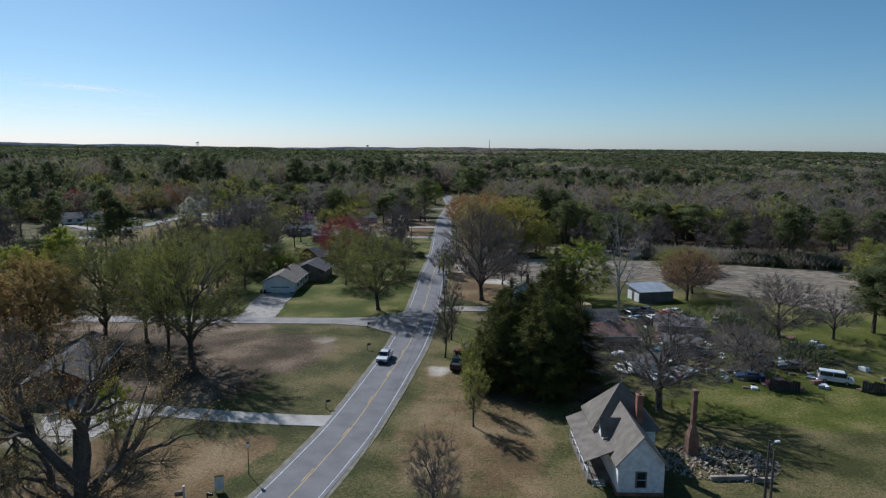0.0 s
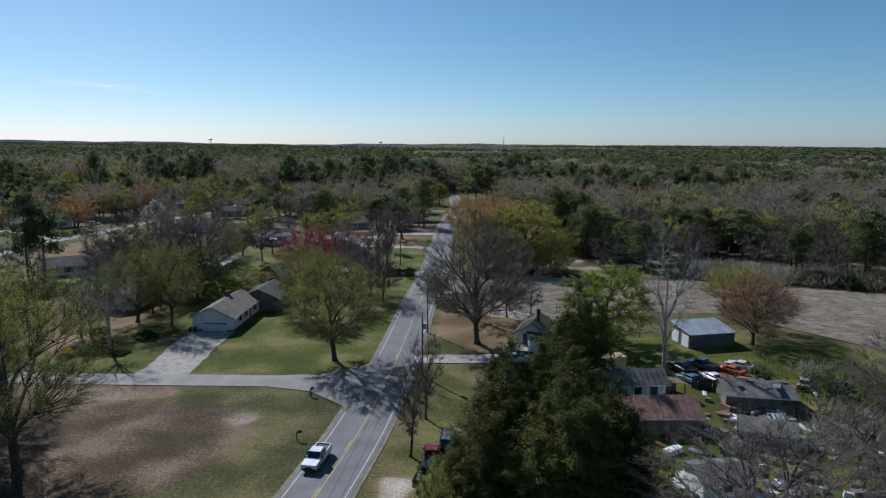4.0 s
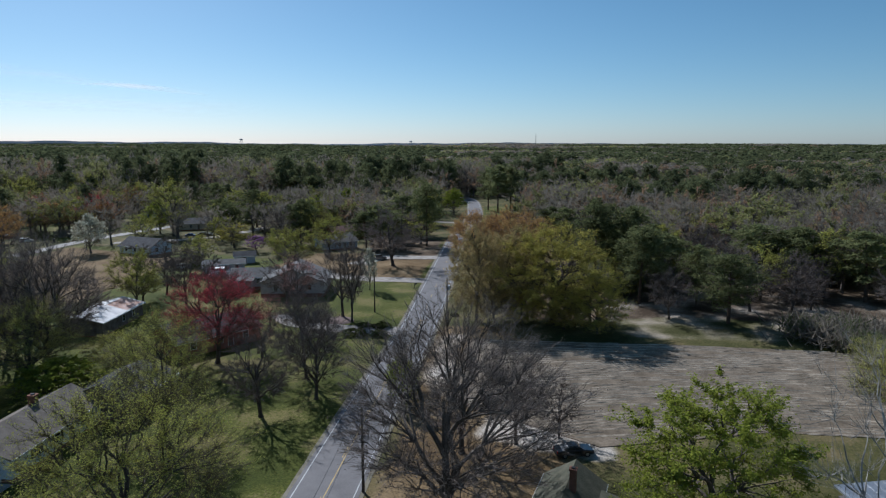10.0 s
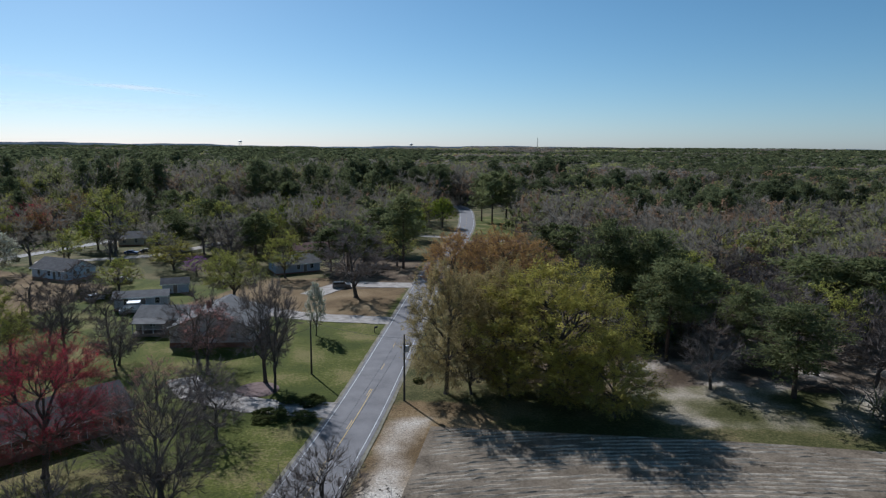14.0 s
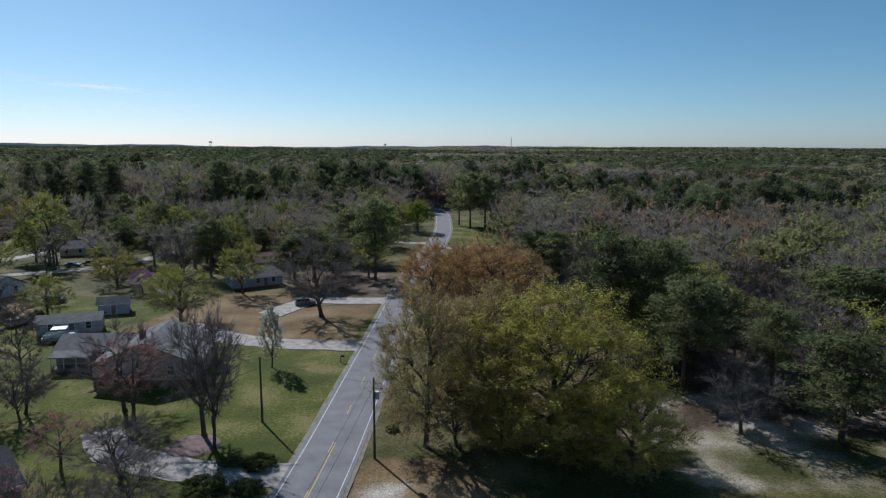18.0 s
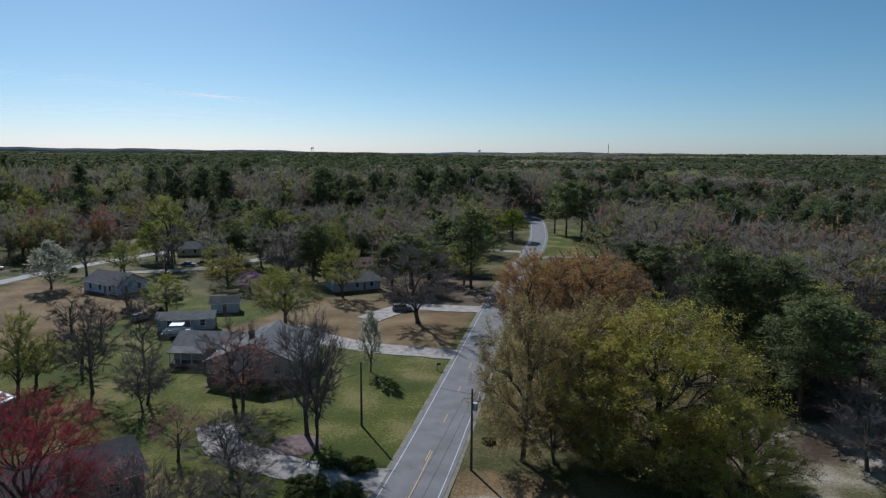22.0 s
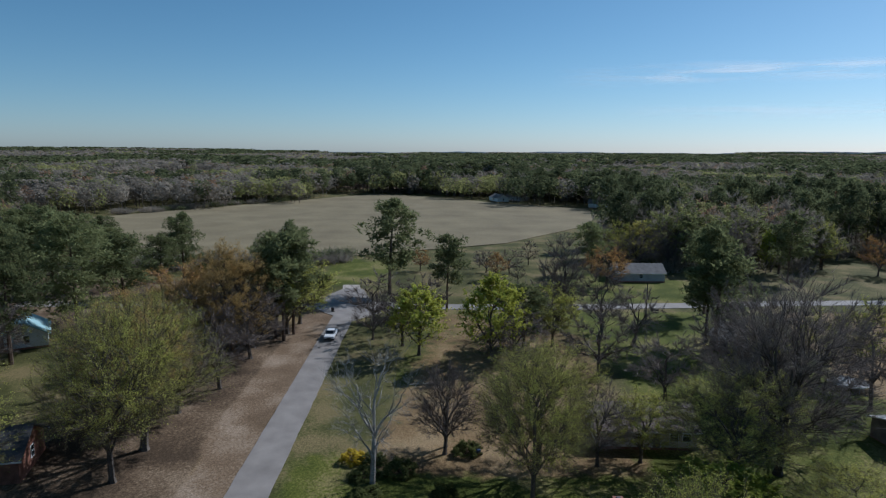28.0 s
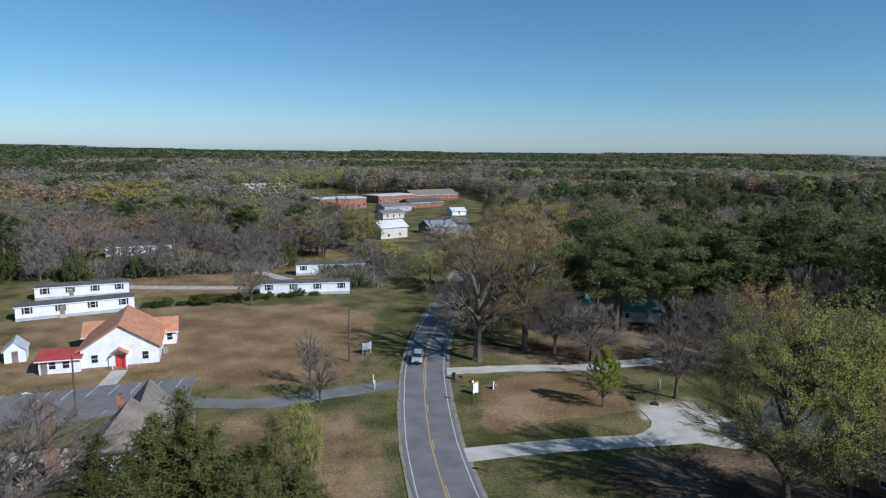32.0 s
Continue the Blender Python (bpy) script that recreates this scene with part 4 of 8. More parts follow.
PEARS = [broadleaf(281 + k, 7, 5, 420, 2200, 11000, 0.22, "egg", 0.05, 0.9) for k in range(2)]
GNARLED = [broadleaf(291 + k, 9, 6, 420, 8000, 8000, 0.05, "dome", 0.018, 0.9, 0.5, 1.7, 3.0) for k in range(2)]
THIN = [broadleaf(331 + k, 6, 5, 260, 4200, 3400, 0.10, "vase", 0.024, 0.9, 0.5, 0.8) for k in range(2)]
SYCAMORES = [broadleaf(301 + k, 7, 4, 200, 3200, 10, 0.05, "vase", 0.014, 1.1, 0.5, 0.8) for k in range(2)]
PINES = {"near": [pine(71 + k) for k in range(3)], "mid": [pine(76 + k, 36, 80, 0.55, 0.2) for k in range(3)], "far": [pine(81 + k, 26, 50, 0.75, 0.3) for k in range(4)]}
PINES["big"] = PINES["near"]
CEDARS = [cedar(91 + k) for k in range(3)]
BUSHES = [bush(95 + k) for k in range(3)]
TREE_NAME = dict(amber="budding_oak", lime="maple_tree", umber="budding_oak", tan="budding_oak", rose="budding_maple", russet="spreading_oak", green="leafing_tree", bright="maple_tree", orange="budding_tree", gold="budding_oak", red="red_maple_tree", purple="redbud_tree", pear="pear_tree", bare="bare_tree", whitebare="sycamore_tree", pine="pine_tree", cedar="cedar_tree", bush="shrub")
TREE_LABEL = dict(amber="broad oak covered in orange-brown catkins", lime="rounded maple in bright yellow-green flower on a lawn", umber="oak with a dense haze of brown-olive buds", tan="broad oak with pale limbs and tan buds", rose="small maple with a thin haze of rose-red buds", russet="spreading oak with heavy dark limbs and sparse russet buds", green="broadleaf tree with thin yellow-green spring leaves in grass", bright="rounded tree in fresh bright green leaf on a lawn", orange="broadleaf tree with sparse russet spring buds", gold="broad oak with golden-green catkins and grey limbs", red="spreading maple covered in crimson buds", purple="small redbud in purple blossom", pear="pear tree in white blossom on a lawn", bare="leafless grey-brown broadleaf tree with fine twigs", whitebare="leafless sycamore with pale white limbs", pine="tall dark green pine with a bare lower trunk", cedar="dense dark green cedar leafy to the ground", bush="rounded dark evergreen shrub")
tree_rng = random.Random(4)


def recolour(ob, mat):
    ob.material_slots[0].link = "OBJECT"
    ob.material_slots[0].material = mat


def tree(kind, x, y, h, r, lod="near", label="", full=True):
    """A tree of that kind at a place, h metres high and r metres from trunk to crown's edge."""
    lod = "big" if lod == "near" and r > 7.2 else lod
    root = new(TREE_NAME[kind])
    h0, r0 = (20, 4.8) if kind == "pine" else (12, 3.6) if kind == "cedar" else (2.1, 1.6) if kind == "bush" else (16, 6.0)
    k, j = r / r0, tree_rng.uniform(0.94, 1.06)
    root.matrix_world = pose(x, y, -0.05, 0, 0, tree_rng.uniform(0, 360)) @ Matrix.Diagonal((k * j, k / j, h / h0, 1))
    tagged(root, label or TREE_LABEL[kind], "shrub" if kind == "bush" else "tree", group=TREE_NAME[kind] + "s")
    if kind in ("pine", "cedar", "bush"):
        a, b = tree_rng.choice(PINES[lod] if kind == "pine" else CEDARS if kind == "cedar" else BUSHES)
        put(a.name.split(".")[0], a, M_PINEBARK, root)
        put(b.name.split(".")[0], b, LEAF[kind], root)
        return root
    a, b, c, thin = tree_rng.choice(PEARS if kind == "pear" or kind in ("bright", "lime") and r < 8 else SYCAMORES if kind == "whitebare" else THIN if kind == "rose" else GNARLED if kind == "russet" else VAST if r > 9.5 and lod in ("fine", "big") and kind in ("green", "bare", "orange") else GOLDEN if kind in ("gold", "umber", "amber") and lod in ("fine", "big", "near") else (DENSE if kind == "bright" else UPRIGHT if r < 0.3 * h else BROAD)[lod])
    pale = kind == "whitebare"
    if not full or kind == "bare":
        c = thin
    for me, mat in ((a, M_PALEBARK if pale else M_BARK), (b, M_PALETWIG if pale else M_REDTWIG if kind in ("red", "orange") else M_TWIG if kind in ("bare", "rose") else M_LEAFTWIG), (c, LEAF.get(kind))):
        if mat is None or (me is c and (kind == "whitebare" or kind == "bare" and (lod in ("mid", "far") or r < 7))):
            continue
        o = put(me.name.split(".")[0], me, mat, root)
        recolour(o, mat)
    return root

# ---- single trees ----
tree("green", -59.7, 112.0, 23.7, 5.5)
tree("amber", -86.0, 117.5, 18.5, 8.6, "fine")
tree("pine", -119.3, 212.5, 19.5, 7.0, "far")
tree("pine", -147.8, 222.2, 21.4, 5.9, "far")
tree("pine", -185.8, 262.5, 20.6, 5.8, "far")
tree("green", -27.2, 149.7, 19.2, 9.2, "fine")
tree("bare", -2.7, 160.9, 23.9, 12.3, "fine")
tree("bright", 21.5, 162.0, 15.8, 8.6, "fine")
tree("whitebare", 27.5, 146.3, 25, 7.3, "fine")
tree("orange", 48.8, 163.2, 14.0, 7.6, "fine", full=False)
tree("green", 54.8, 192.6, 9.0, 6.1, "fine")
tree("bare", 20.1, 93.1, 15.5, 10.7, "fine")
tree("bare", 53.9, 126.4, 14.5, 8.3, "fine")
tree("bare", 66.8, 130.8, 10.9, 5.7)
tree("pine", 77.6, 135.3, 14.2, 7.1)
tree("bare", 39.5, 106.3, 9.7, 4.2)
tree("bare", -11.9, 65.3, 9.6, 3.2)
tree("green", -7.0, 86.3, 9.2, 2.6, label="small tree in thin pale green leaf on brown turf")
tree("bright", -11.8, 190.3, 7.6, 2.6)
tree("bare", -10.1, 126.5, 13.0, 3.2)
tree("bare", -11.2, 115.8, 12.6, 3.4)
tree("bare", 4.7, 185.1, 8.9, 3.7)
tree("bare", 9.3, 182.1, 8.4, 2.8)
tree("bare", -30.1, 185.0, 13.0, 5.5)
tree("bare", -24.4, 191.6, 13.3, 4.9)
tree("bare", -28.3, 199.9, 15.0, 6.2, "fine")
tree("bare", -30.5, 216.5, 8.3, 4.3)
tree("bare", -31.3, 236.2, 18.5, 5.8)
tree("green", -39.2, 177.1, 17.1, 6.2, "fine")
tree("red", -45.2, 205.5, 16.6, 8.5, "fine")
tree("purple", -80.3, 315.3, 5.9, 3.8, "far")
tree("pear", -135.0, 308.8, 13.3, 6.2, "mid")
tree("pear", -30.8, 262.4, 10.9, 2.4, "mid")
tree("bare", -94.9, 301.0, 6.3, 4.3, "far")
tree("gold", -91.3, 323.4, 9.3, 6.6, "far")
tree("green", -58.1, 288.2, 12.7, 7.7, "mid")
tree("green", -127.1, 349.5, 22.5, 9.5, "far")
tree("pine", -136.8, 410.3, 17.6, 6.3, "far")
tree("bright", -135.3, 432.7, 12.2, 8.2, "far")
tree("bright", -110.9, 476.5, 12.3, 10.8, "far")
tree("bare", -90.0, 367.8, 14.5, 11.7, "far")
tree("green", -70.0, 347.8, 15.6, 7.3, "far")
tree("bare", -30.2, 295.1, 19.9, 10.2, "mid")
tree("pine", -24.5, 334.3, 22.3, 6.7, "far")
tree("bright", -22.0, 436.9, 14.2, 7.1, "far")
tree("orange", -5.2, 302.1, 16.8, 10.9, "mid")
tree("orange", 8.2, 303.1, 17.1, 11.5, "mid")
tree("gold", 12.6, 235.6, 21.4, 12.1, "fine")
tree("umber", -3.0, 234.9, 20.9, 6.6, "fine")
tree("umber", 4.3, 239.2, 20.3, 8.3)
tree("gold", 20.6, 229.0, 12.5, 6.0)
tree("pine", 33.7, 253.9, 18.0, 6.3, "mid")
tree("pine", 25.8, 270.6, 22.4, 6.9, "mid")
tree("pine", 34.7, 271.0, 21.1, 6.4, "mid")
tree("pine", 48.5, 238.6, 14.4, 6.7, "mid")
tree("pine", 46.3, 253.3, 14.0, 4.6, "mid")
tree("bare", 37.3, 241.1, 11.4, 5.5, "mid")
tree("bare", -45.5, 243.3, 14.2, 6.6, "mid")
tree("rose", -43.7, 226.4, 7.2, 4.4)
tree("bare", -36.2, 225.5, 7.7, 5.3)
tree("bare", -58.7, 241.8, 9.0, 5.0, "mid")
tree("green", -54.6, 109.2, 25.0, 11.2, "fine")
tree("green", -68.8, 122.9, 21.6, 7.8, "fine")
tree("amber", -116.3, 121.3, 21.3, 8.6, "fine")
tree("amber", -110.8, 113.2, 15.5, 7.0, "fine")
tree("pine", -124.0, 129.5, 21.3, 6.1, "far")
tree("pine", -133.0, 126.0, 20.6, 5.4, "mid")
tree("bush", -174.6, 127.9, 4.4, 2.5, "far")
tree("pine", -165.9, 147.4, 25, 8.2, "far")
tree("pine", -150.2, 162.0, 17.9, 5.0, "far")
tree("lime", -115.5, 156.2, 13.6, 6.2, "mid")
tree("lime", -112.2, 169.4, 16.3, 6.7, "mid")
tree("bare", -139.6, 187.2, 20.7, 6.0, "mid")
tree("whitebare", -67.8, 152.1, 17.7, 6.8, "fine")
tree("bare", -76.0, 160.3, 12.4, 4.9)
tree("green", -72.7, 171.4, 16.0, 7.8, "fine")
tree("green", -64.6, 169.5, 17.9, 6.1, "fine")
tree("bare", -78.1, 160.5, 11.4, 3.9)
tree("pine", -124.2, 212.8, 23.5, 5.9, "far")
tree("bare", -85.1, 209.2, 23.6, 10.9, "mid")
tree("bare", -76.6, 200.3, 20.6, 6.0)
tree("bare", -90.6, 223.4, 17.2, 6.3, "mid")
tree("bare", -81.8, 225.2, 11.4, 5.8, "mid")
tree("bare", -139.1, 186.4, 17.2, 5.7, "mid")
tree("orange", -178.0, 207.1, 12.3, 6.9, "far")
tree("gold", -204.3, 223.7, 15.9, 6.5, "far")
tree("bright", -199.9, 263.3, 14.5, 3.0, "far")
tree("bare", -170.6, 284.0, 17.2, 5.0, "far")
tree("orange", -167.8, 307.8, 15.6, 8.4, "far")
tree("bare", -11.2, 57.9, 9.9, 2.8)
tree("bright", -51.5, 78.3, 9.3, 2.8)
tree("russet", -41.2, 53.1, 25, 11.6, "fine")
tree("russet", -52.1, 49.8, 25, 9.6, "fine")
tree("bare", -64.2, 78.2, 17.1, 5.6)
tree("green", -7.2, 94.0, 11.1, 2.1)
tree("bare", -79.6, 70.8, 15.1, 7.9, "fine")
tree("green", -76.9, 122.9, 21.0, 10.4)
tree("bush", 8.3, -4.2, 3.2, 3.8)
tree("gold", 48.5, -179.7, 24.0, 20.2, "far")
tree("gold", -0.3, -211.0, 12.3, 13.8, "far")
tree("bright", 25.0, -248.9, 13.2, 6.6, "far")
tree("bare", -3.4, -0.4, 15.0, 4.7)
tree("pine", -69.1, 30.6, 12.3, 5.5)
tree("green", -69.1, 192.7, 14.0, 8.0, "fine")
tree("green", -74.0, 184.0, 9.5, 4.6)
tree("bare", -73.0, 178.5, 11.5, 4.4)
tree("bare", -69.5, 243.7, 15.0, 5.4, "mid")
tree("green", -79.6, 240.2, 14.3, 6.0, "mid")
tree("bare", -57.4, 238.9, 9.6, 3.6, "mid")
tree("green", -60.2, 202.0, 6.0, 7.0, "fine")
tree("bright", -60.3, 187.6, 6.3, 7.1, "fine")
tree("rose", -39.6, 211.9, 8.1, 4.2)
tree("bare", -28.6, 232.8, 18.1, 4.3)
tree("orange", 5.3, 283.4, 20.1, 11.0, "mid")
tree("orange", -4.6, 282.9, 18.9, 8.8, "mid")
tree("bare", -10.9, 197.3, 10.3, 4.3)
tree("bare", -14.2, 195.8, 8.2, 3.6)
tree("bare", -2.6, 177.1, 14.8, 5.9)
tree("bare", 3.9, 180.0, 14.0, 4.3)
tree("bare", -71.1, 199.3, 23.2, 10.1)
tree("bare", -97.8, 207.2, 19.1, 7.7, "mid")
tree("rose", -42.0, 239.0, 13.0, 6.4)
tree("bare", 40.6, 115.6, 8.3, 5.6)
tree("green", 63.1, 203.8, 8.0, 9.7, "fine")
tree("orange", 53.1, 171.3, 12.0, 8.0, "fine", full=False)
tree("pine", -128.5, 130.5, 22.8, 5.2, "mid")
tree("pine", -125.7, 127.5, 18.9, 4.0, "far")
tree("pine", -73.4, 46.9, 22.2, 7.4)
tree("pine", -68.7, 35.4, 18.0, 5.5)
tree("pine", -85.7, 47.7, 22.6, 7.6)
tree("pine", -96.6, 49.7, 23.7, 8.3, "mid")
tree("pine", -109.5, 53.2, 24.9, 8.9, "mid")
tree("pine", -133.5, 44.8, 23.0, 9.2, "far")
tree("gold", 6.3, 235.3, 8.0, 4.8)
tree("gold", 14.6, 231.4, 9.6, 5.2)
tree("bare", 0.8, 235.1, 8.7, 4.1)
tree("bare", 20.5, 237.4, 11.0, 4.9)
tree("bush", -178.2, 127.7, 4.3, 2.7, "far")
tree("pear", -193.5, 75.3, 7.1, 5.5, "mid")
tree("pine", -55.6, 42.2, 18.2, 6.3)
tree("bare", -56.5, 52.8, 13.4, 6.3, "fine")
tree("bare", -60.6, 59.0, 11.4, 6.6, "fine")
tree("bare", -50.2, 37.3, 16.5, 6.4, "fine")
tree("pine", 0.4, 453.0, 25, 7.9, "far")
tree("pine", 7.1, 457.4, 23.8, 7.5, "far")
tree("pine", -5.0, 465.7, 22.9, 6.7, "far")
tree("orange", 2.4, 302.7, 16.4, 10.6, "mid")
tree("cedar", -3.5, 101.5, 13.5, 5.2)
tree("cedar", 4.0, 99.5, 16, 6.8)
tree("cedar", 10.0, 104, 14.5, 5.6)
tree("cedar", -0.5, 109, 14, 5.5)
tree("cedar", 0.5, 116, 14.5, 5.8)
tree("cedar", 7.0, 112, 15, 6.0)
tree("cedar", 6.5, 121, 15, 5.8)
tree("cedar", 12, 138.6, 16.7, 6.3)

# ---- woods ----
M_WOODBARK = surface("wood_trunks", (0.07, 0.058, 0.05), (0.20, 0.165, 0.14), 0.6, 0.95, bump=0.3)
M_MIDPINE = foliage("pine_wood_needles", (0.066, 0.077, 0.040), (0.175, 0.19, 0.09), 0.5, True)
M_MIDGREEN = foliage("leafing_wood", (0.22, 0.222, 0.092), (0.42, 0.41, 0.155), 0.48, True)
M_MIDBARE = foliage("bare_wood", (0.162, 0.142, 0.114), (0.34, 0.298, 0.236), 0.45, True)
M_MIDRUSSET = foliage("russet_wood", (0.27, 0.17, 0.105), (0.42, 0.27, 0.16), 0.45, True)
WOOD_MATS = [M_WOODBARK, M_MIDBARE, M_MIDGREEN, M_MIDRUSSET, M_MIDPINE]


def three(f):
    """Faces as triangles."""
    return np.vstack([f[:, :3], f[:, [0, 2, 3]]]) if f.shape[1] == 4 else f


def model(parts, slots, h):
    """Parts of a tree brought to a height of 1 m, each with the number of its material."""
    return [(np.asarray(v) / h, three(f), s) for (v, f), s in zip(parts, slots)]


def slender(seed, leafs, slot, kind="vase", tips=60, twigs=1400, leaf=0.30, w=0.085):
    a, b, c = grown(seed, 5, 4, tips, twigs, max(leafs, 10), leaf, kind, w, 1.35, 1.2, 3.4)
    return model((a, b, c), (0, 1, slot), 16.0)


WOODS = {
    "bare": [slender(401 + k, 10, 1, "vase" if k < 2 else "dome", 66, 1700) for k in range(5)],
    "green": [slender(411 + k, 1900, 2, "dome" if k else "vase", 60, 700) for k in range(3)],
    "russet": [slender(421 + k, 1200, 3, "dome", 60, 900) for k in range(2)],
    "pine": [model(pine_parts(431 + k, 22, 36, 0.85, 0.36, 0.34), (0, 4), 20.0) for k in range(4)]}


def brush(seed):
    """A low tangle of stems, 1 m high."""
    rng = np.random.default_rng(seed)
    n = 260
    c = rng.normal(0, 0.30, (n, 3)) * np.array((1, 1, 0))
    d = unit_rows(rng.normal(0, 0.5, (n, 3)) + np.array((0, 0, 0.9)))
    c[:, 2] = rng.uniform(0, 0.5, n)
    return [(*shards(c, d, rng.uniform(0.25, 0.6, n), np.full(n, 0.035), rng), 1 if seed % 3 else 4)]


WOODS["brush"] = [brush(441 + k) for k in range(3)]


def low_tree(kind, seed, n, k):
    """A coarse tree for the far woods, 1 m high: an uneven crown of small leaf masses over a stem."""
    rng = np.random.default_rng(seed)
    if kind == "pine":
        z = rng.uniform(0.36, 0.98, n)
        r = 0.2 * np.sin(np.pi * np.clip((1 - z) / 0.64 * 0.75 + 0.15, 0, 1)) * np.sqrt(rng.uniform(0.3, 1, n))
        a = rng.random(n) * 6.283
        c = np.stack([np.cos(a) * r, np.sin(a) * r, z], -1)
    else:
        d = unit_rows(rng.normal(size=(n, 3)))
        c = d * np.array((0.29, 0.29, 0.36)) * rng.uniform(0.4, 1.0, (n, 1)) ** 0.4 + np.array((0, 0, 0.62))
        c[:, :2] *= (1 + 0.18 * np.sin(7 * c[:, 2:3] * 3 + seed))
    crown = leaves(c, rng.uniform(0.6, 1.2, n) * k, rng, outward(c, 0.55) + np.array((0, 0, 0.15)))
    stem = (np.array([(-0.012, 0, 0), (0.012, 0.008, 0), (0, 0, 0.8)]), np.array([[0, 1, 2]]))
    return [(*crown, {"bare": 1, "green": 2, "russet": 3, "pine": 4}[kind]), (*stem, 0)]


for sort, n, k in (("low", 220, 0.045), ("last", 46, 0.10)):
    for i, kind in enumerate(("bare", "green", "russet", "pine")):
        WOODS[sort + "_" + kind] = [low_tree(kind, 450 + 10 * i + j, n, k) for j in range(4)]


def stand(name, sort, mix, size, gap, hmin, hmax, under, seed, wide=1.0):
    """A square stand of wood as one mesh: trees of mixed kinds and brush below them."""
    rng = np.random.default_rng(seed)
    spots, tries = [], 0
    while len(spots) < (size / gap) ** 2 and tries < 20000:
        tries += 1
        p = rng.uniform(-size / 2, size / 2, 2)
        if all(np.hypot(*((p - q + size / 2) % size - size / 2)) > gap * 0.72 for q in spots):
            spots.append(p)
    V, F, T, M, o = [], [], [], [], 0
    jobs = [(p, sort + str(rng.choice(("pine", "bare", "green", "russet"), p=mix)), rng.uniform(hmin, hmax)) for p in spots]
    jobs += [(rng.uniform(-size / 2, size / 2, 2), "brush", rng.uniform(2.0, 4.5)) for _ in range(under)]
    for (x, y), kind, h in jobs:
        h *= 1.12 if kind.endswith("pine") else 1
        tone, a = rng.random(), rng.random() * 6.283
        w = h * rng.uniform(0.85, 1.15) * wide * (1.5 if kind == "brush" else 1)
        c, s = math.cos(a) * w, math.sin(a) * w
        for v, f, slot in WOODS[kind][rng.integers(len(WOODS[kind]))]:
            V.append(np.stack([v[:, 0] * c - v[:, 1] * s + x, v[:, 0] * s + v[:, 1] * c + y, v[:, 2] * h], -1))
            F.append(f + o)
            T.append(np.full(len(v), tone))
            M.append(np.full(len(f), slot))
            o += len(v)
    me = np_mesh(name, np.vstack(V), np.vstack(F))
    for m in WOOD_MATS:
        me.materials.append(m)
    me.polygons.foreach_set("material_index", np.concatenate(M).astype(np.int32))
    me.attributes.new("tone", "FLOAT", "POINT").data.foreach_set("value", np.concatenate(T).astype(np.float32))
    return me


MIX = {"pine": (0.74, 0.20, 0.04, 0.02), "bare": (0.02, 0.87, 0.07, 0.04), "green": (0.02, 0.40, 0.54, 0.04), "russet": (0.02, 0.55, 0.10, 0.33)}
STAND_WORDS = {"pine": "dark green pine wood with bare trunks below", "bare": "grey-brown leafless wood of slender trees", "green": "yellow-green wood in first leaf among bare trees", "russet": "russet budding wood among bare trees"}
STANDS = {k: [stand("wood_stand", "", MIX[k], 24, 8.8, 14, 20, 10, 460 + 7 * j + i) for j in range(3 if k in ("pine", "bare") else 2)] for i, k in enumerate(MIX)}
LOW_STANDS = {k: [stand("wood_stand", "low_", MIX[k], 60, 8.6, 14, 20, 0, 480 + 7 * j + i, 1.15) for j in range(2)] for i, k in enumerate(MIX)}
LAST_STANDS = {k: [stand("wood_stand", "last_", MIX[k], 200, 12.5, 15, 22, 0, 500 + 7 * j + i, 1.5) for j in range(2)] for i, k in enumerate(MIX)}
stand_rng = random.Random(12)


def scatter(poly, gap, seed, loose=0.45):
    """Places at about that gap in a polygon."""
    rng = np.random.default_rng(seed)
    p = np.array(poly, float)
    lo, hi = p.min(0), p.max(0)
    xs, ys = np.meshgrid(np.arange(lo[0], hi[0], gap), np.arange(lo[1], hi[1], gap))
    q = np.stack([xs.ravel(), ys.ravel()], -1) + rng.uniform(-loose, loose, (xs.size, 2)) * gap
    return q[inside(q[:, 0], q[:, 1], [tuple(a) for a in poly])]


def swell(x, y, k=1.0, seed=0.0):
    """A smooth uneven number over the plan, about -1 to 1, that sorts woods into stands."""
    return (math.sin(x * 0.021 * k + 1 + seed) + math.sin(y * 0.026 * k + 2 * seed) + math.sin((x + y) * 0.013 * k + seed) + math.sin((x - 1.7 * y) * 0.033 * k)) / 3.0


def plant(name, q, sets, weights, size, seed, k=1.0, tall=1.0):
    """Wood stands over the places given, their kinds in patches of the plan."""
    if not len(q):
        return
    rank = np.array([swell(x, y, k, seed) + stand_rng.gauss(0, 0.32) for x, y in q]).argsort().argsort() / len(q)
    order = ("pine", "bare", "russet", "green")
    edges = np.cumsum([weights[0], weights[1], weights[3], weights[2]])
    for (x, y), r in zip(q, rank):
        kind = order[min(3, int(np.searchsorted(edges, r)))]
        o = put(name, stand_rng.choice(sets[kind]), None)
        s = size * stand_rng.uniform(0.95, 1.08)
        o.matrix_world = pose(float(x), float(y), float(rise(x, y)) - 0.1, 0, 0, 90 * stand_rng.randrange(4) + stand_rng.uniform(-8, 8)) @ Matrix.Diagonal((s, s, tall * stand_rng.uniform(0.88, 1.1), 1))
        tagged(o, STAND_WORDS[kind], "woodland", kind="stuff")


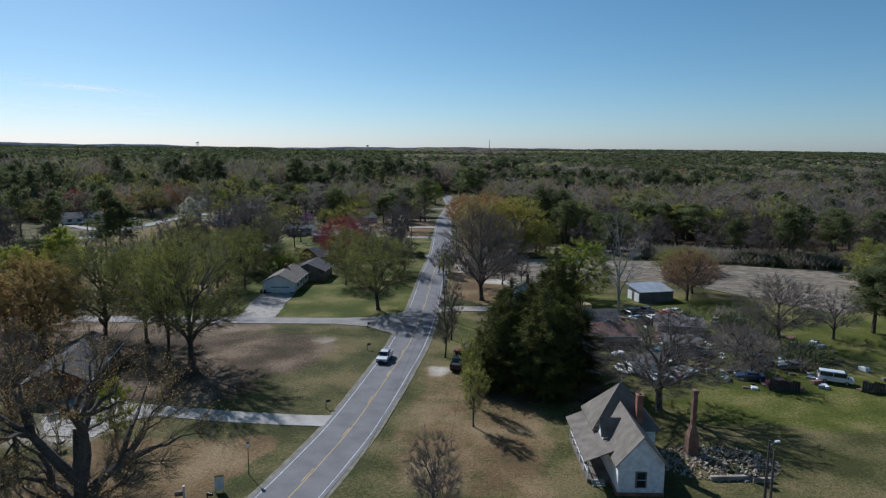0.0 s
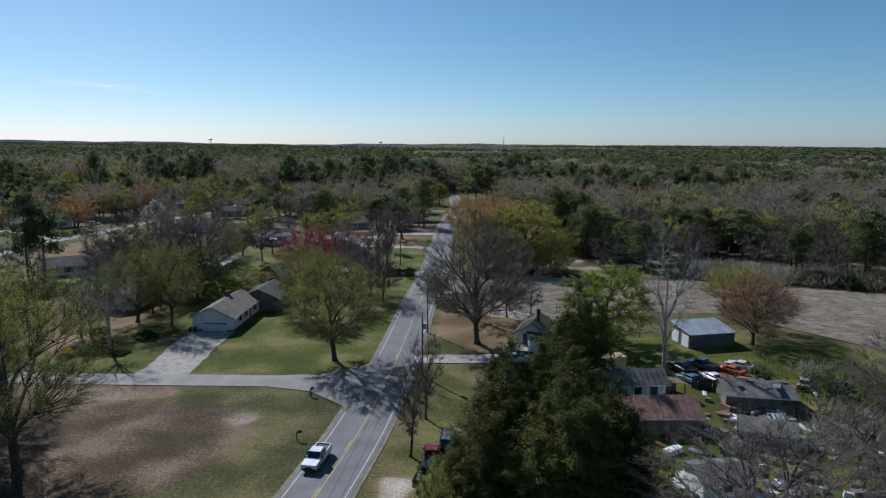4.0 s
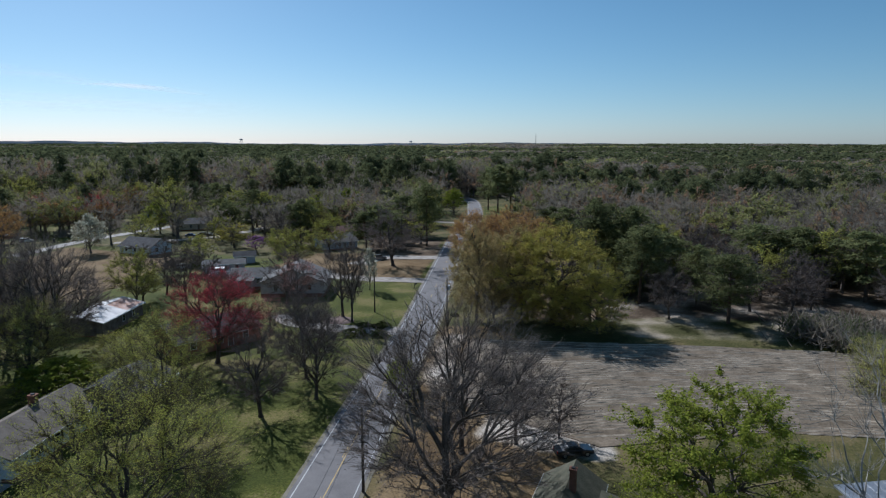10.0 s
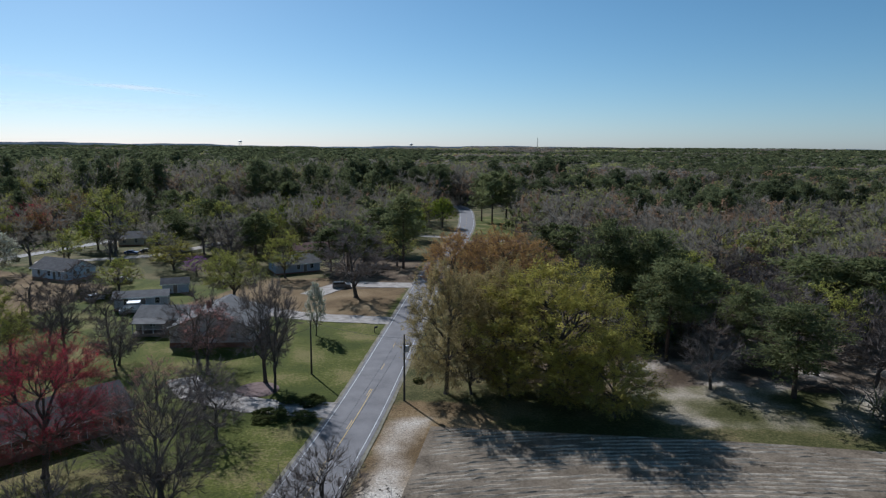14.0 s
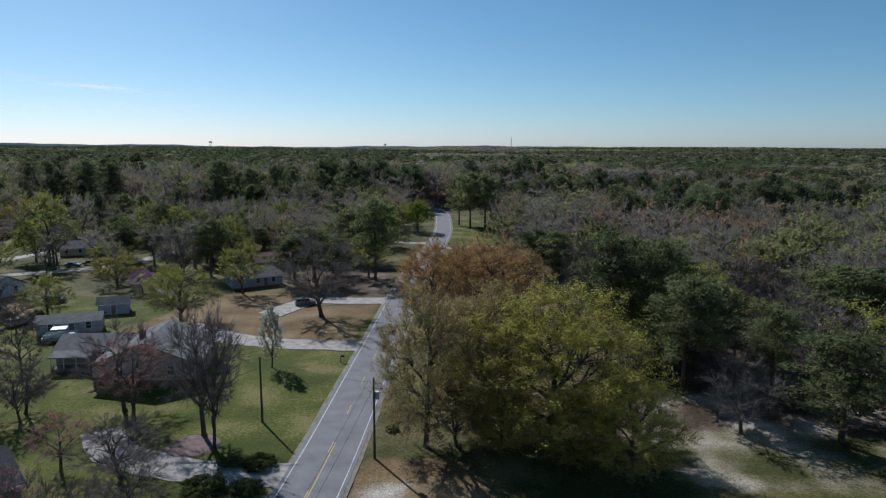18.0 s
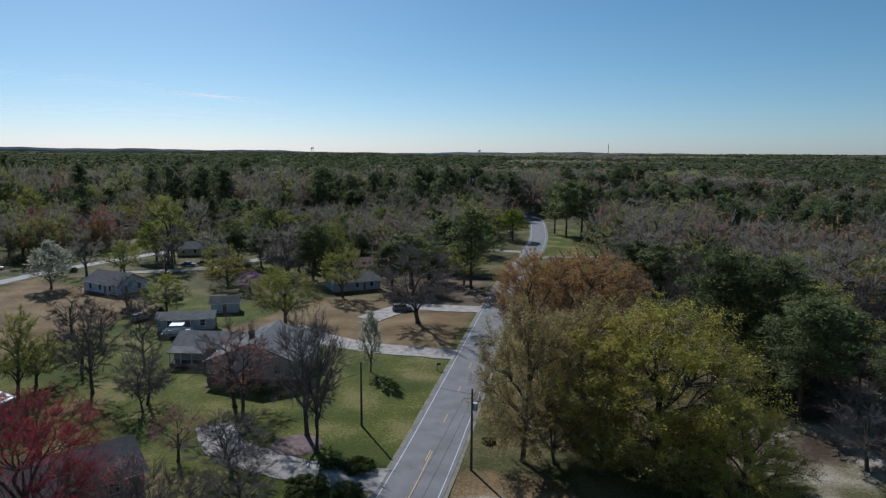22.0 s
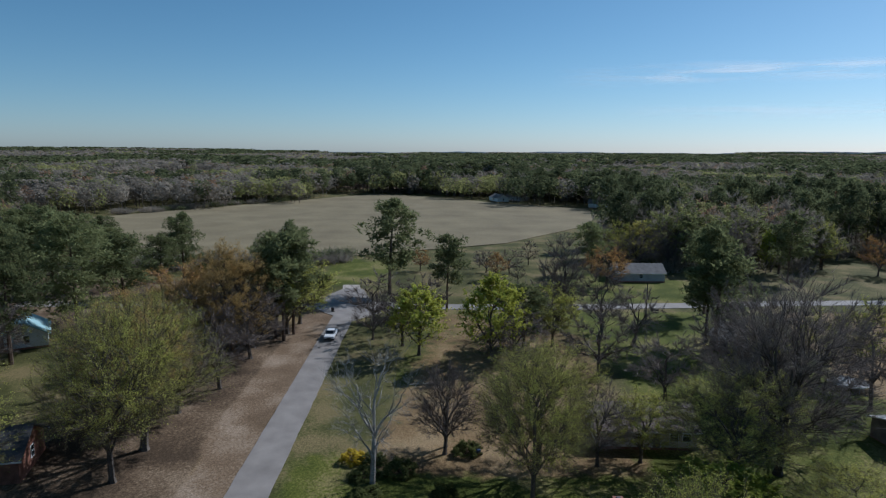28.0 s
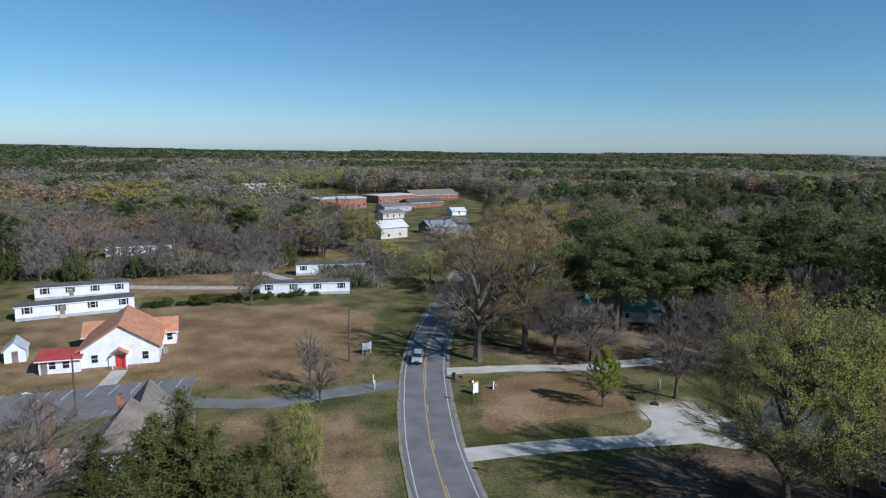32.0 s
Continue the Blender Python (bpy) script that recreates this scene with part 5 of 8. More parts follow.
def wood(name, label, places, hmin, hmax, seed=1):
    """Single leafless trees between far houses, or low brush, as one mass."""
    rng = np.random.default_rng(seed)
    V, F, T, M, o = [], [], [], [], 0
    for x, y in places:
        h, a, tone = rng.uniform(hmin, hmax), rng.random() * 6.283, rng.random()
        w = h * rng.uniform(0.9, 1.3) * (1.0 if hmax > 8 else 1.5)
        c, s = math.cos(a) * w, math.sin(a) * w
        for v, f, slot in WOODS["bare" if hmax > 8 else "brush"][rng.integers(3)]:
            V.append(np.stack([v[:, 0] * c - v[:, 1] * s + x, v[:, 0] * s + v[:, 1] * c + y, v[:, 2] * h], -1))
            F.append(f + o)
            T.append(np.full(len(v), tone))
            M.append(np.full(len(f), slot))
            o += len(v)
    me = np_mesh(name, np.vstack(V), np.vstack(F))
    for m in WOOD_MATS:
        me.materials.append(m)
    me.polygons.foreach_set("material_index", np.concatenate(M).astype(np.int32))
    me.attributes.new("tone", "FLOAT", "POINT").data.foreach_set("value", np.concatenate(T).astype(np.float32))
    return tagged(put(name, me, None), label, "woodland", kind="stuff")


CLEAR = [[(-275, -140), (-335, -95), (-385, -175), (-480, -260), (-420, -330), (-300, -275)], [(-190, 48), (-228, 131), (-262, 188), (-330, 238), (-394, 258), (-428, 258), (-470, 206), (-515, 172), (-560, 110), (-365, -12), (-328, -36), (-250, 20)], [(295, 545), (420, 500), (560, 520), (560, 660), (330, 640)], [(-700, 150), (-640, 290), (-760, 330), (-900, 180)], [(-620, -220), (-560, -140), (-720, -60), (-860, -160)], [(-350, -620), (-240, -640), (-230, -560), (-330, -540)], [(-1250, 320), (-1150, 520), (-1400, 560), (-1500, 360)], [(60, 560), (150, 590), (160, 640), (50, 620)], [(-190, -340), (0, -460), (20, -420), (-30, -230), (-60, -90), (-110, -100)]]


def clear(q, margin=0.0):
    ok = np.ones(len(q), bool)
    for c in CLEAR:
        for dx, dy in ((0, 0), (margin, 0), (-margin, 0), (0, margin), (0, -margin)):
            ok &= ~inside(q[:, 0] + dx, q[:, 1] + dy, c)
    return q[ok]


def ring(r0, r1, gap, seed, a0=0, a1=360, loose=0.12):
    """Places at about that gap between two radii about the middle of the plan, between two bearings counted from +x."""
    q = scatter([(-10 - r1, 160 - r1), (-10 + r1, 160 - r1), (-10 + r1, 160 + r1), (-10 - r1, 160 + r1)], gap, seed, loose)
    d, a = np.hypot(q[:, 0] + 10, q[:, 1] - 160), np.degrees(np.arctan2(q[:, 1] - 160, q[:, 0] + 10))
    return q[(d > r0) & (d < r1) & (((a - a0) % 360) < a1 - a0)] if a1 - a0 < 360 else q[(d > r0) & (d < r1)]


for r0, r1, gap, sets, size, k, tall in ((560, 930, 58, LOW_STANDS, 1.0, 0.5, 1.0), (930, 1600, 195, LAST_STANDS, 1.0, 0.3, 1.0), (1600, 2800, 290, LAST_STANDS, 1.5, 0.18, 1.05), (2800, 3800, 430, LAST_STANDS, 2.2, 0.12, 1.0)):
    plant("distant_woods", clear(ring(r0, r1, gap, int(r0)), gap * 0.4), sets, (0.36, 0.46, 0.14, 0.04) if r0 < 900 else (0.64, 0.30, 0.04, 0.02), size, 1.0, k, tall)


def outside(q, *polys):
    ok = np.ones(len(q), bool)
    for c in polys:
        ok &= ~inside(q[:, 0], q[:, 1], c)
    return q[ok]


def thicket(name, q, seed, weights, tall=1.0, size=1.0):
    """Woods of a middle distance, larger trees where the size is more than 1."""
    plant(name, clear(q, 9.0), STANDS, weights, size, seed * 0.37, 1.0, tall)


VILLAGE = [(-235, 165), (-150, 140), (-16, 200), (-4, 300), (0, 430), (-60, 570), (-270, 520)]
SOUTH = [(-130, -210), (-40, -130), (60, -110), (70, 70), (-60, 70)]
EASTYARD = [(-20, 60), (130, 60), (130, 230), (60, 240), (-10, 300)]
EAST = [(40, 300), (135, 262), (240, 225), (340, 180), (360, 420), (300, 620), (40, 600), (2, 520), (16, 420), (20, 350)]
thicket("east_wood", scatter(EAST, 25, 41, 0.15), 41, (0.14, 0.68, 0.14, 0.04), 1.05, 1.22)
thicket("north_wood", scatter([(-420, 560), (-250, 540), (-70, 590), (0, 540), (60, 600), (60, 640), (-300, 660), (-440, 640)], 28, 42, 0.15), 42, (0.14, 0.34, 0.50, 0.02), 1.4, 1.35)
thicket("north_belt", scatter([(-380, 400), (-290, 410), (-240, 452), (-190, 472), (-115, 500), (-100, 545), (-200, 560), (-340, 510)], 26, 51, 0.12), 51, (0.06, 0.38, 0.54, 0.02), 1.5, 1.4)
thicket("pine_belt", scatter([(-112, 500), (-70, 492), (-30, 500), (-34, 560), (-100, 570)], 22, 52, 0.12), 52, (0.85, 0.10, 0.05, 0.0), 1.3, 1.2)
thicket("village_wood", outside(scatter([(-260, 330), (-180, 300), (-150, 420), (-60, 360), (-18, 420), (-30, 490), (-120, 485), (-240, 440)], 27, 43, 0.2), [(-170, 260), (-90, 260), (-90, 400), (-150, 420)], [(-200, 380), (-155, 380), (-155, 425), (-200, 425)], [(-138, 425), (-70, 425), (-70, 480), (-138, 480)]), 43, (0.10, 0.5, 0.32, 0.08), 0.95)
thicket("west_wood", scatter([(-330, 285), (-285, 250), (-205, 214), (-200, 250), (-225, 290), (-260, 420), (-420, 480), (-480, 330)], 26, 44, 0.15), 44, (0.26, 0.46, 0.24, 0.04), 1.2, 1.25)
plant("field_wood", clear(outside(ring(430, 570, 50, 45, 150, 235), VILLAGE), 20), LOW_STANDS, (0.55, 0.27, 0.18, 0.0), 1.0, 45, 1.0)
thicket("south_west_wood", scatter([(-130, -40), (-190, 30), (-250, 10), (-340, -60), (-420, -200), (-300, -330), (-160, -220), (-120, -120)], 22, 46, 0.15), 46, (0.32, 0.42, 0.14, 0.12), 0.85)
thicket("south_wood", scatter([(-40, -62), (20, -110), (60, -60), (100, 0), (110, 60), (260, 60), (260, -300), (40, -420), (-30, -260), (-50, -150)], 22, 47, 0.15), 47, (0.12, 0.58, 0.12, 0.18), 0.75)
plant("town_wood", clear(outside(ring(400, 570, 52, 48, 225, 320), SOUTH), 20), LOW_STANDS, (0.36, 0.48, 0.06, 0.10), 1.0, 48, 1.0, 0.85)
plant("far_east_wood", clear(outside(ring(330, 570, 52, 49, -45, 62), EASTYARD, EAST), 20), LOW_STANDS, (0.45, 0.40, 0.12, 0.03), 1.0, 49, 1.0)
thicket("field_edge_wood", scatter([(-390, 276), (-460, 300), (-520, 246), (-540, 196), (-578, 110), (-612, 112), (-575, 250), (-480, 330), (-385, 310)], 20, 50, 0.12), 50, (0.72, 0.2, 0.08, 0.0), 1.1)

# shrub layer along the edges of the woods
for k, (poly, gap) in enumerate((([(58, 224), (120, 208), (150, 204), (152, 216), (112, 226), (60, 236)], 3.2), ([(30, 262), (44, 268), (30, 330), (18, 345)], 4), ([(120, 150), (150, 140), (160, 205), (140, 206)], 4), ([(-196, 40), (-186, 44), (-214, 132), (-226, 130)], 4), ([(-10, -42), (60, -46), (60, -58), (-20, -56)], 4), ([(-24, -16), (-30, -48), (-44, -48), (-38, -14)], 4), ([(-470, 287), (-394, 267), (-394, 275), (-466, 296)], 6), ([(-420, 545), (-250, 525), (-70, 575), (-70, 585), (-250, 540)], 7), ([(-360, -16), (-560, 106), (-566, 112), (-368, -26)], 6))):
    wood("undergrowth", "tangled brown shrub layer at the wood's edge", scatter(poly, gap, 60 + k), 2.5, 5.5, 60 + k)


# ---- buildings ----
M_OLDBRICK = surface("sooty_old_brick", (0.10, 0.055, 0.038), (0.27, 0.165, 0.115), 1.6, 0.95, bump=0.5)
M_ROOFMOSS = surface("mossy_shingles", (0.05, 0.055, 0.035), (0.13, 0.12, 0.085), 0.8, 0.95, bump=0.4, fine=9)


def prism(L, W, h, rh, z0=0.0):
    """Walls with two gables: ridge along x."""
    bm = bmesh.new()
    a, b = L / 2, W / 2
    rows = []
    for x in (-a, a):
        rows.append([bm.verts.new(p) for p in ((x, -b, z0), (x, b, z0), (x, b, h), (x, 0, h + rh), (x, -b, h))])
    p, q = rows
    bm.faces.new(p)
    bm.faces.new(q[::-1])
    for i in range(5):
        bm.faces.new((p[i], q[i], q[(i + 1) % 5], p[(i + 1) % 5]))
    bmesh.ops.recalc_face_normals(bm, faces=bm.faces)
    return bm


def slab_roof(L, W, h, rh, over=0.45, thick=0.16, lift=0.02):
    """Two sloping slabs that overhang the walls."""
    bm = bmesh.new()
    a, b = L / 2 + over, W / 2 + over
    zb = h - over * rh / (W / 2)
    v = []
    for x in (-a, a):
        for dz in (lift, lift + thick):
            v.append([bm.verts.new(p) for p in ((x, -b, zb + dz), (x, 0, h + rh + dz), (x, b, zb + dz))])
    lo0, hi0, lo1, hi1 = v
    for lo, hi, o in ((lo0, lo1, -1), (hi0, hi1, 1)):
        bm.faces.new((lo[0], lo[1], hi[1], hi[0]))
        bm.faces.new((lo[1], lo[2], hi[2], hi[1]))
    for r in ((lo0, hi0), (lo1, hi1)):
        bm.faces.new((r[0][0], r[0][1], r[1][1], r[1][0]))
        bm.faces.new((r[0][1], r[0][2], r[1][2], r[1][1]))
    for i in (0, 2):
        bm.faces.new((lo0[i], lo1[i], hi1[i], hi0[i]))
    bmesh.ops.recalc_face_normals(bm, faces=bm.faces)
    return bm


def hip_roof(L, W, h, rh, over=0.45, thick=0.16, ridge=None):
    bm = bmesh.new()
    a, b = L / 2 + over, W / 2 + over
    r = max(0.05, (L - W) / 2 if ridge is None else ridge)
    base = [bm.verts.new(p) for p in ((-a, -b, h - thick), (a, -b, h - thick), (a, b, h - thick), (-a, b, h - thick))]
    eave = [bm.verts.new(p) for p in ((-a, -b, h), (a, -b, h), (a, b, h), (-a, b, h))]
    t = [bm.verts.new((-r, 0, h + rh)), bm.verts.new((r, 0, h + rh))]
    bm.faces.new(base)
    for i in range(4):
        bm.faces.new((base[i], base[(i + 1) % 4], eave[(i + 1) % 4], eave[i]))
    bm.faces.new((eave[0], eave[1], t[1], t[0]))
    bm.faces.new((eave[2], eave[3], t[0], t[1]))
    bm.faces.new((eave[1], eave[2], t[1]))
    bm.faces.new((eave[3], eave[0], t[0]))
    bmesh.ops.recalc_face_normals(bm, faces=bm.faces)
    return bm


def wall_box(side, L, W, u, z, w, h, d0, d1):
    """A box on a wall: side n, s, e or w; u along it, z its bottom; from d0 to d1 metres proud of it."""
    if side in "ns":
        s = 1 if side == "n" else -1
        y0, y1 = sorted((s * (W / 2 + d0), s * (W / 2 + d1)))
        return boxed(u - w / 2, u + w / 2, y0, y1, z, z + h)
    s = 1 if side == "e" else -1
    x0, x1 = sorted((s * (L / 2 + d0), s * (L / 2 + d1)))
    return boxed(x0, x1, u - w / 2, u + w / 2, z, z + h)


def window(root, side, L, W, u, z=0.95, w=0.95, h=1.3, shutter=None, trim=None):
    f = part("window", wall_box(side, L, W, u, z, w + 0.2, h + 0.2, -0.05, 0.05), trim or M_TRIM, root)
    part("pane", wall_box(side, L, W, u, z + 0.1, w, h, 0.0, 0.062), M_GLASS, f, "dark window glass")
    part("glazing_bar", wall_box(side, L, W, u, z + 0.08 + h / 2, w, 0.05, 0.0, 0.075), trim or M_TRIM, f)
    if shutter:
        for s in (-1, 1):
            part("shutter", wall_box(side, L, W, u + s * (w / 2 + 0.32), z + 0.05, 0.36, h + 0.1, 0.0, 0.06), shutter, root, "dark shutter")


def door(root, side, L, W, u, w=0.95, h=2.05, mat=None, z=0.15):
    f = part("door", wall_box(side, L, W, u, z, w + 0.2, h + 0.12, -0.05, 0.05), M_TRIM, root)
    part("door_leaf", wall_box(side, L, W, u, z + 0.02, w, h, 0.0, 0.07), mat or M_TRIM, f)
    part("door_handle", wall_box(side, L, W, u + w * 0.38, z + 1.0, 0.06, 0.12, 0.06, 0.12), M_GREYMETAL, f)


def chimney(root, x, y, z0, z1, s=0.7, mat=None):
    c = part("chimney", box(boxed(x - s / 2, x + s / 2, y - s / 2, y + s / 2, z0, z1 - 0.2), x - s / 2 - 0.07, x + s / 2 + 0.07, y - s / 2 - 0.07, y + s / 2 + 0.07, z1 - 0.2, z1), mat or M_BRICK, root, "red brick chimney")
    part("flue", boxed(x - s / 4, x + s / 4, y - s / 4, y + s / 4, z1, z1 + 0.12), M_ROOFDARK, c)


def house(name, label, x, y, turn, L, W, h=2.7, rh=1.7, wall=None, roof=None, openings="", hip=False, category="house", base=0.35, over=0.45, skirt=None):
    """A one-storey building. openings: words such as s:1.5 for a window on the south wall, d for a door before it, h for one with shutters."""
    wall, roof = wall or M_WHITE, roof or M_ROOFGREY
    root = empty(name, x, y, 0.0, turn, label=label, category=category)
    if base:
        part("foundation", boxed(-L / 2 - 0.04, L / 2 + 0.04, -W / 2 - 0.04, W / 2 + 0.04, -0.1, base), skirt or M_BRICK, root, "" if skirt else "brick foundation")
    if hip:
        part("wall", boxed(-L / 2, L / 2, -W / 2, W / 2, base, h), wall, root)
        part("roof", hip_roof(L, W, h + 0.02, rh, over), roof, root)
    else:
        part("wall", prism(L, W, h, rh, base), wall, root)
        part("roof", slab_roof(L, W, h, rh, over), roof, root)
        for s in (-1, 1):
            part("fascia", boxed(-L / 2 - over - 0.03, L / 2 + over + 0.03, *sorted((s * (W / 2 + over + 0.01), s * (W / 2 + over + 0.05))), h - over * rh / (W / 2) - 0.03, h - over * rh / (W / 2) + 0.15), M_TRIM, root)
    for word in openings.split():
        kind, at = word.split(":")
        u = float(at)
        side = kind[-1]
        if kind[0] == "d" and len(kind) > 1:
            door(root, side, L, W, u, z=base - 0.05, mat=M_OLDWOOD)
        elif kind[0] == "h" and len(kind) > 1:
            window(root, side, L, W, u, base + 0.75, shutter=M_BLACK)
        else:
            window(root, side, L, W, u, base + 0.75)
    return root


def porch(root, x0, x1, y0, y1, h, posts, roof, rise_to=None, floor_z=0.4, rail=True):
    """A porch: floor, posts, rail and a lean-to roof that falls towards y0 (or x0 when deeper than wide)."""
    part("porch_floor", boxed(x0, x1, y0, y1, 0, floor_z), M_OLDWOOD, root)
    top = rise_to or h + 0.5
    bm = bmesh.new()
    v = [bm.verts.new(p) for p in ((x0 - 0.3, y0 - 0.3, h), (x1 + 0.3, y0 - 0.3, h), (x1 + 0.3, y1, top), (x0 - 0.3, y1, top), (x0 - 0.3, y0 - 0.3, h + 0.12), (x1 + 0.3, y0 - 0.3, h + 0.12), (x1 + 0.3, y1, top + 0.12), (x0 - 0.3, y1, top + 0.12))]
    for f in ((3, 2, 1, 0), (4, 5, 6, 7), (0, 1, 5, 4), (1, 2, 6, 5), (2, 3, 7, 6), (3, 0, 4, 7)):
        bm.faces.new([v[i] for i in f])
    part("porch_roof", bm, roof, root)
    for k in range(posts):
        px = x0 + 0.1 + (x1 - x0 - 0.2) * k / (posts - 1)
        part("porch_post", boxed(px - 0.07, px + 0.07, y0 + 0.03, y0 + 0.17, floor_z, h + 0.1), M_TRIM, root)
    if rail:
        part("porch_rail", boxed(x0, x1, y0 + 0.07, y0 + 0.13, floor_z + 0.8, floor_z + 0.88), M_TRIM, root)


def steps(root, x, y, w, n, towards=-1):
    for k in range(n):
        part("step", boxed(x - w / 2, x + w / 2, *sorted((y + towards * 0.28 * k, y + towards * 0.28 * (k + 1))), 0, 0.17 * (n - k)), M_CONC, root)


# derelict white farmhouse
fh = empty("farmhouse", 10.6, 76.0, 0, 0, label="derelict white farmhouse with peeling boards and grey shingle roof", category="house")


def at(m, bm):
    bmesh.ops.transform(bm, matrix=m, verts=bm.verts)
    return bm


part("foundation", box(boxed(-2.6, 2.6, -7.1, 6.6, -0.1, 0.45), -4.4, 4.2, 1.0, 7.6, -0.1, 0.44), M_BRICK, fh)
part("wall", at(pose(0, -2.2, 0, 0, 0, 90), prism(9.8, 5.0, 3.9, 2.9, 0.4)), M_PEEL, fh, "peeling white clapboard wall")
part("wall", boxed(-3.2, 4.0, 1.2, 7.4, 0.4, 4.1), M_PEEL, fh, "peeling white clapboard wall")
part("roof", at(pose(0, -2.2, 0, 0, 0, 90), slab_roof(9.8, 5.0, 3.9, 2.9, 0.4)), M_ROOFTAN, fh)
part("roof", at(pose(0.4, 4.3, 0), hip_roof(7.2, 6.2, 4.12, 4.6, 0.5, ridge=0.15)), M_ROOFTAN, fh, "steep hipped grey shingle roof")
part("finial", rod(bmesh.new(), (0.4, 4.3, 8.6), (0.4, 4.3, 9.6), 0.05, 0.02), M_GREYMETAL, fh)
dm = part("dormer", at(pose(-1.7, -0.6, 0), prism(2.6, 2.2, 4.7, 1.4, 3.9)), M_PEEL, fh, "small cross gable")
part("dormer_roof", at(pose(-1.7, -0.6, 0), slab_roof(2.6, 2.2, 4.7, 1.4, 0.25, 0.12)), M_ROOFTAN, dm)
chimney(fh, 2.0, 1.6, 4.0, 8.3, 0.75)
for u in (0.0,):
    f = part("window", boxed(u - 0.62, u + 0.62, -7.18, -7.05, 1.0, 2.9), M_OLDWOOD, fh)
    part("pane", boxed(u - 0.45, u + 0.45, -7.2, -7.06, 1.15, 2.75), M_GLASS, f)
    part("glazing_bar", boxed(u - 0.45, u + 0.45, -7.22, -7.08, 1.93, 1.99), M_TRIM, f)
for v in (-5.0, 3.0, 6.0):
    f = part("window", boxed(2.42 if v < 0 else 3.95, 2.56 if v < 0 else 4.06, v - 0.5, v + 0.5, 1.0, 2.8), M_OLDWOOD, fh)
    part("pane", boxed(2.46 if v < 0 else 3.98, 2.6 if v < 0 else 4.1, v - 0.36, v + 0.36, 1.15, 2.65), M_GLASS, f)
for v in (2.6, 5.8):
    f = part("window", boxed(v - 3.2, v - 2.3, 7.36, 7.46, 1.0, 2.8), M_OLDWOOD, fh)
    part("pane", boxed(v - 3.1, v - 2.4, 7.38, 7.5, 1.1, 2.7), M_GLASS, f)
part("porch_floor", boxed(-5.2, -2.6, -4.4, 7.0, 0, 0.45), M_OLDWOOD, fh)
bm = bmesh.new()
v = [bm.verts.new(p) for p in ((-5.7, -4.9, 2.7), (-2.3, -4.9, 4.1), (-2.3, 7.4, 4.1), (-5.7, 7.4, 2.7), (-5.7, -4.9, 2.84), (-2.3, -4.9, 4.24), (-2.3, 7.4, 4.24), (-5.7, 7.4, 2.84))]
for f in ((3, 2, 1, 0), (4, 5, 6, 7), (0, 1, 5, 4), (1, 2, 6, 5), (2, 3, 7, 6), (3, 0, 4, 7)):
    bm.faces.new([v[i] for i in f])
part("porch_roof", bm, M_ROOFTAN, fh)
for k in range(6):
    y = -4.3 + 2.2 * k
    part("porch_post", boxed(-5.2, -5.05, y - 0.08, y + 0.08, 0.45, 2.9), M_TRIM, fh)
part("porch_rail", boxed(-5.17, -5.08, -4.3, 6.8, 1.2, 1.28), M_TRIM, fh, "broken white porch rail")
steps(fh, -4.0, -4.4, 1.4, 3)

# burnt-out ruin with its chimney
ruin = empty("chimney_ruin", 19.8, 79.2, 0, 8, label="tall red brick chimney standing alone in a burnt ruin", category="chimney")
part("hearth", boxed(-0.65, 0.65, -0.5, 0.5, -0.1, 2.4), M_OLDBRICK, ruin)
bm = bmesh.new()
lo = [bm.verts.new(p) for p in ((-0.65, -0.5, 2.4), (0.65, -0.5, 2.4), (0.65, 0.5, 2.4), (-0.65, 0.5, 2.4))]
hi = [bm.verts.new(p) for p in ((-0.27, -0.27, 3.8), (0.27, -0.27, 3.8), (0.27, 0.27, 3.8), (-0.27, 0.27, 3.8))]
bm.faces.new(lo[::-1])
bm.faces.new(hi)
for i in range(4):
    bm.faces.new((lo[i], lo[(i + 1) % 4], hi[(i + 1) % 4], hi[i]))
part("shoulder", bm, M_OLDBRICK, ruin)
part("stack", boxed(-0.27, 0.27, -0.27, 0.27, 3.8, 8.0), M_OLDBRICK, ruin)
part("cap", boxed(-0.34, 0.34, -0.34, 0.34, 8.0, 8.3), M_OLDBRICK, ruin)
rub = random.Random(8)
bm = bmesh.new()
for k in range(900):
    a, r = rub.uniform(0, 6.28), 7.5 * math.sqrt(rub.random())
    s = rub.uniform(0.06, 0.26)
    bmesh.ops.create_cube(bm, size=1.0, matrix=pose(22.2 + math.cos(a) * r, 77 + math.sin(a) * r * 0.62, 0.3 * max(0, 1 - r / 7.5) + 0.03, rub.uniform(-40, 40), rub.uniform(-40, 40), rub.uniform(0, 90)) @ Matrix.Diagonal((s * 1.6, s, s * 0.5, 1)))
tagged(part("rubble_heap", bm, M_RUBBLE), "heap of pale rubble and broken brick around the ruin", "rubble", kind="stuff")
for k, (px, py, ln, tn) in enumerate(((27, 76.5, 3.5, 20), (27.6, 77.6, 3.2, -15), (26.4, 78.4, 3.8, 50), (26.8, 75.6, 2.8, 5), (28.2, 76.6, 2.6, 70), (25.4, 79.6, 3.0, -40))):
    p = empty("charred_timber", px, py, 0.14 + 0.07 * k, tn, label="charred grey timber lying on rubble", category="timber", group="charred timbers")
    part("beam", boxed(-ln / 2, ln / 2, -0.1, 0.1, -0.14, 0.06), M_OLDWOOD, p)
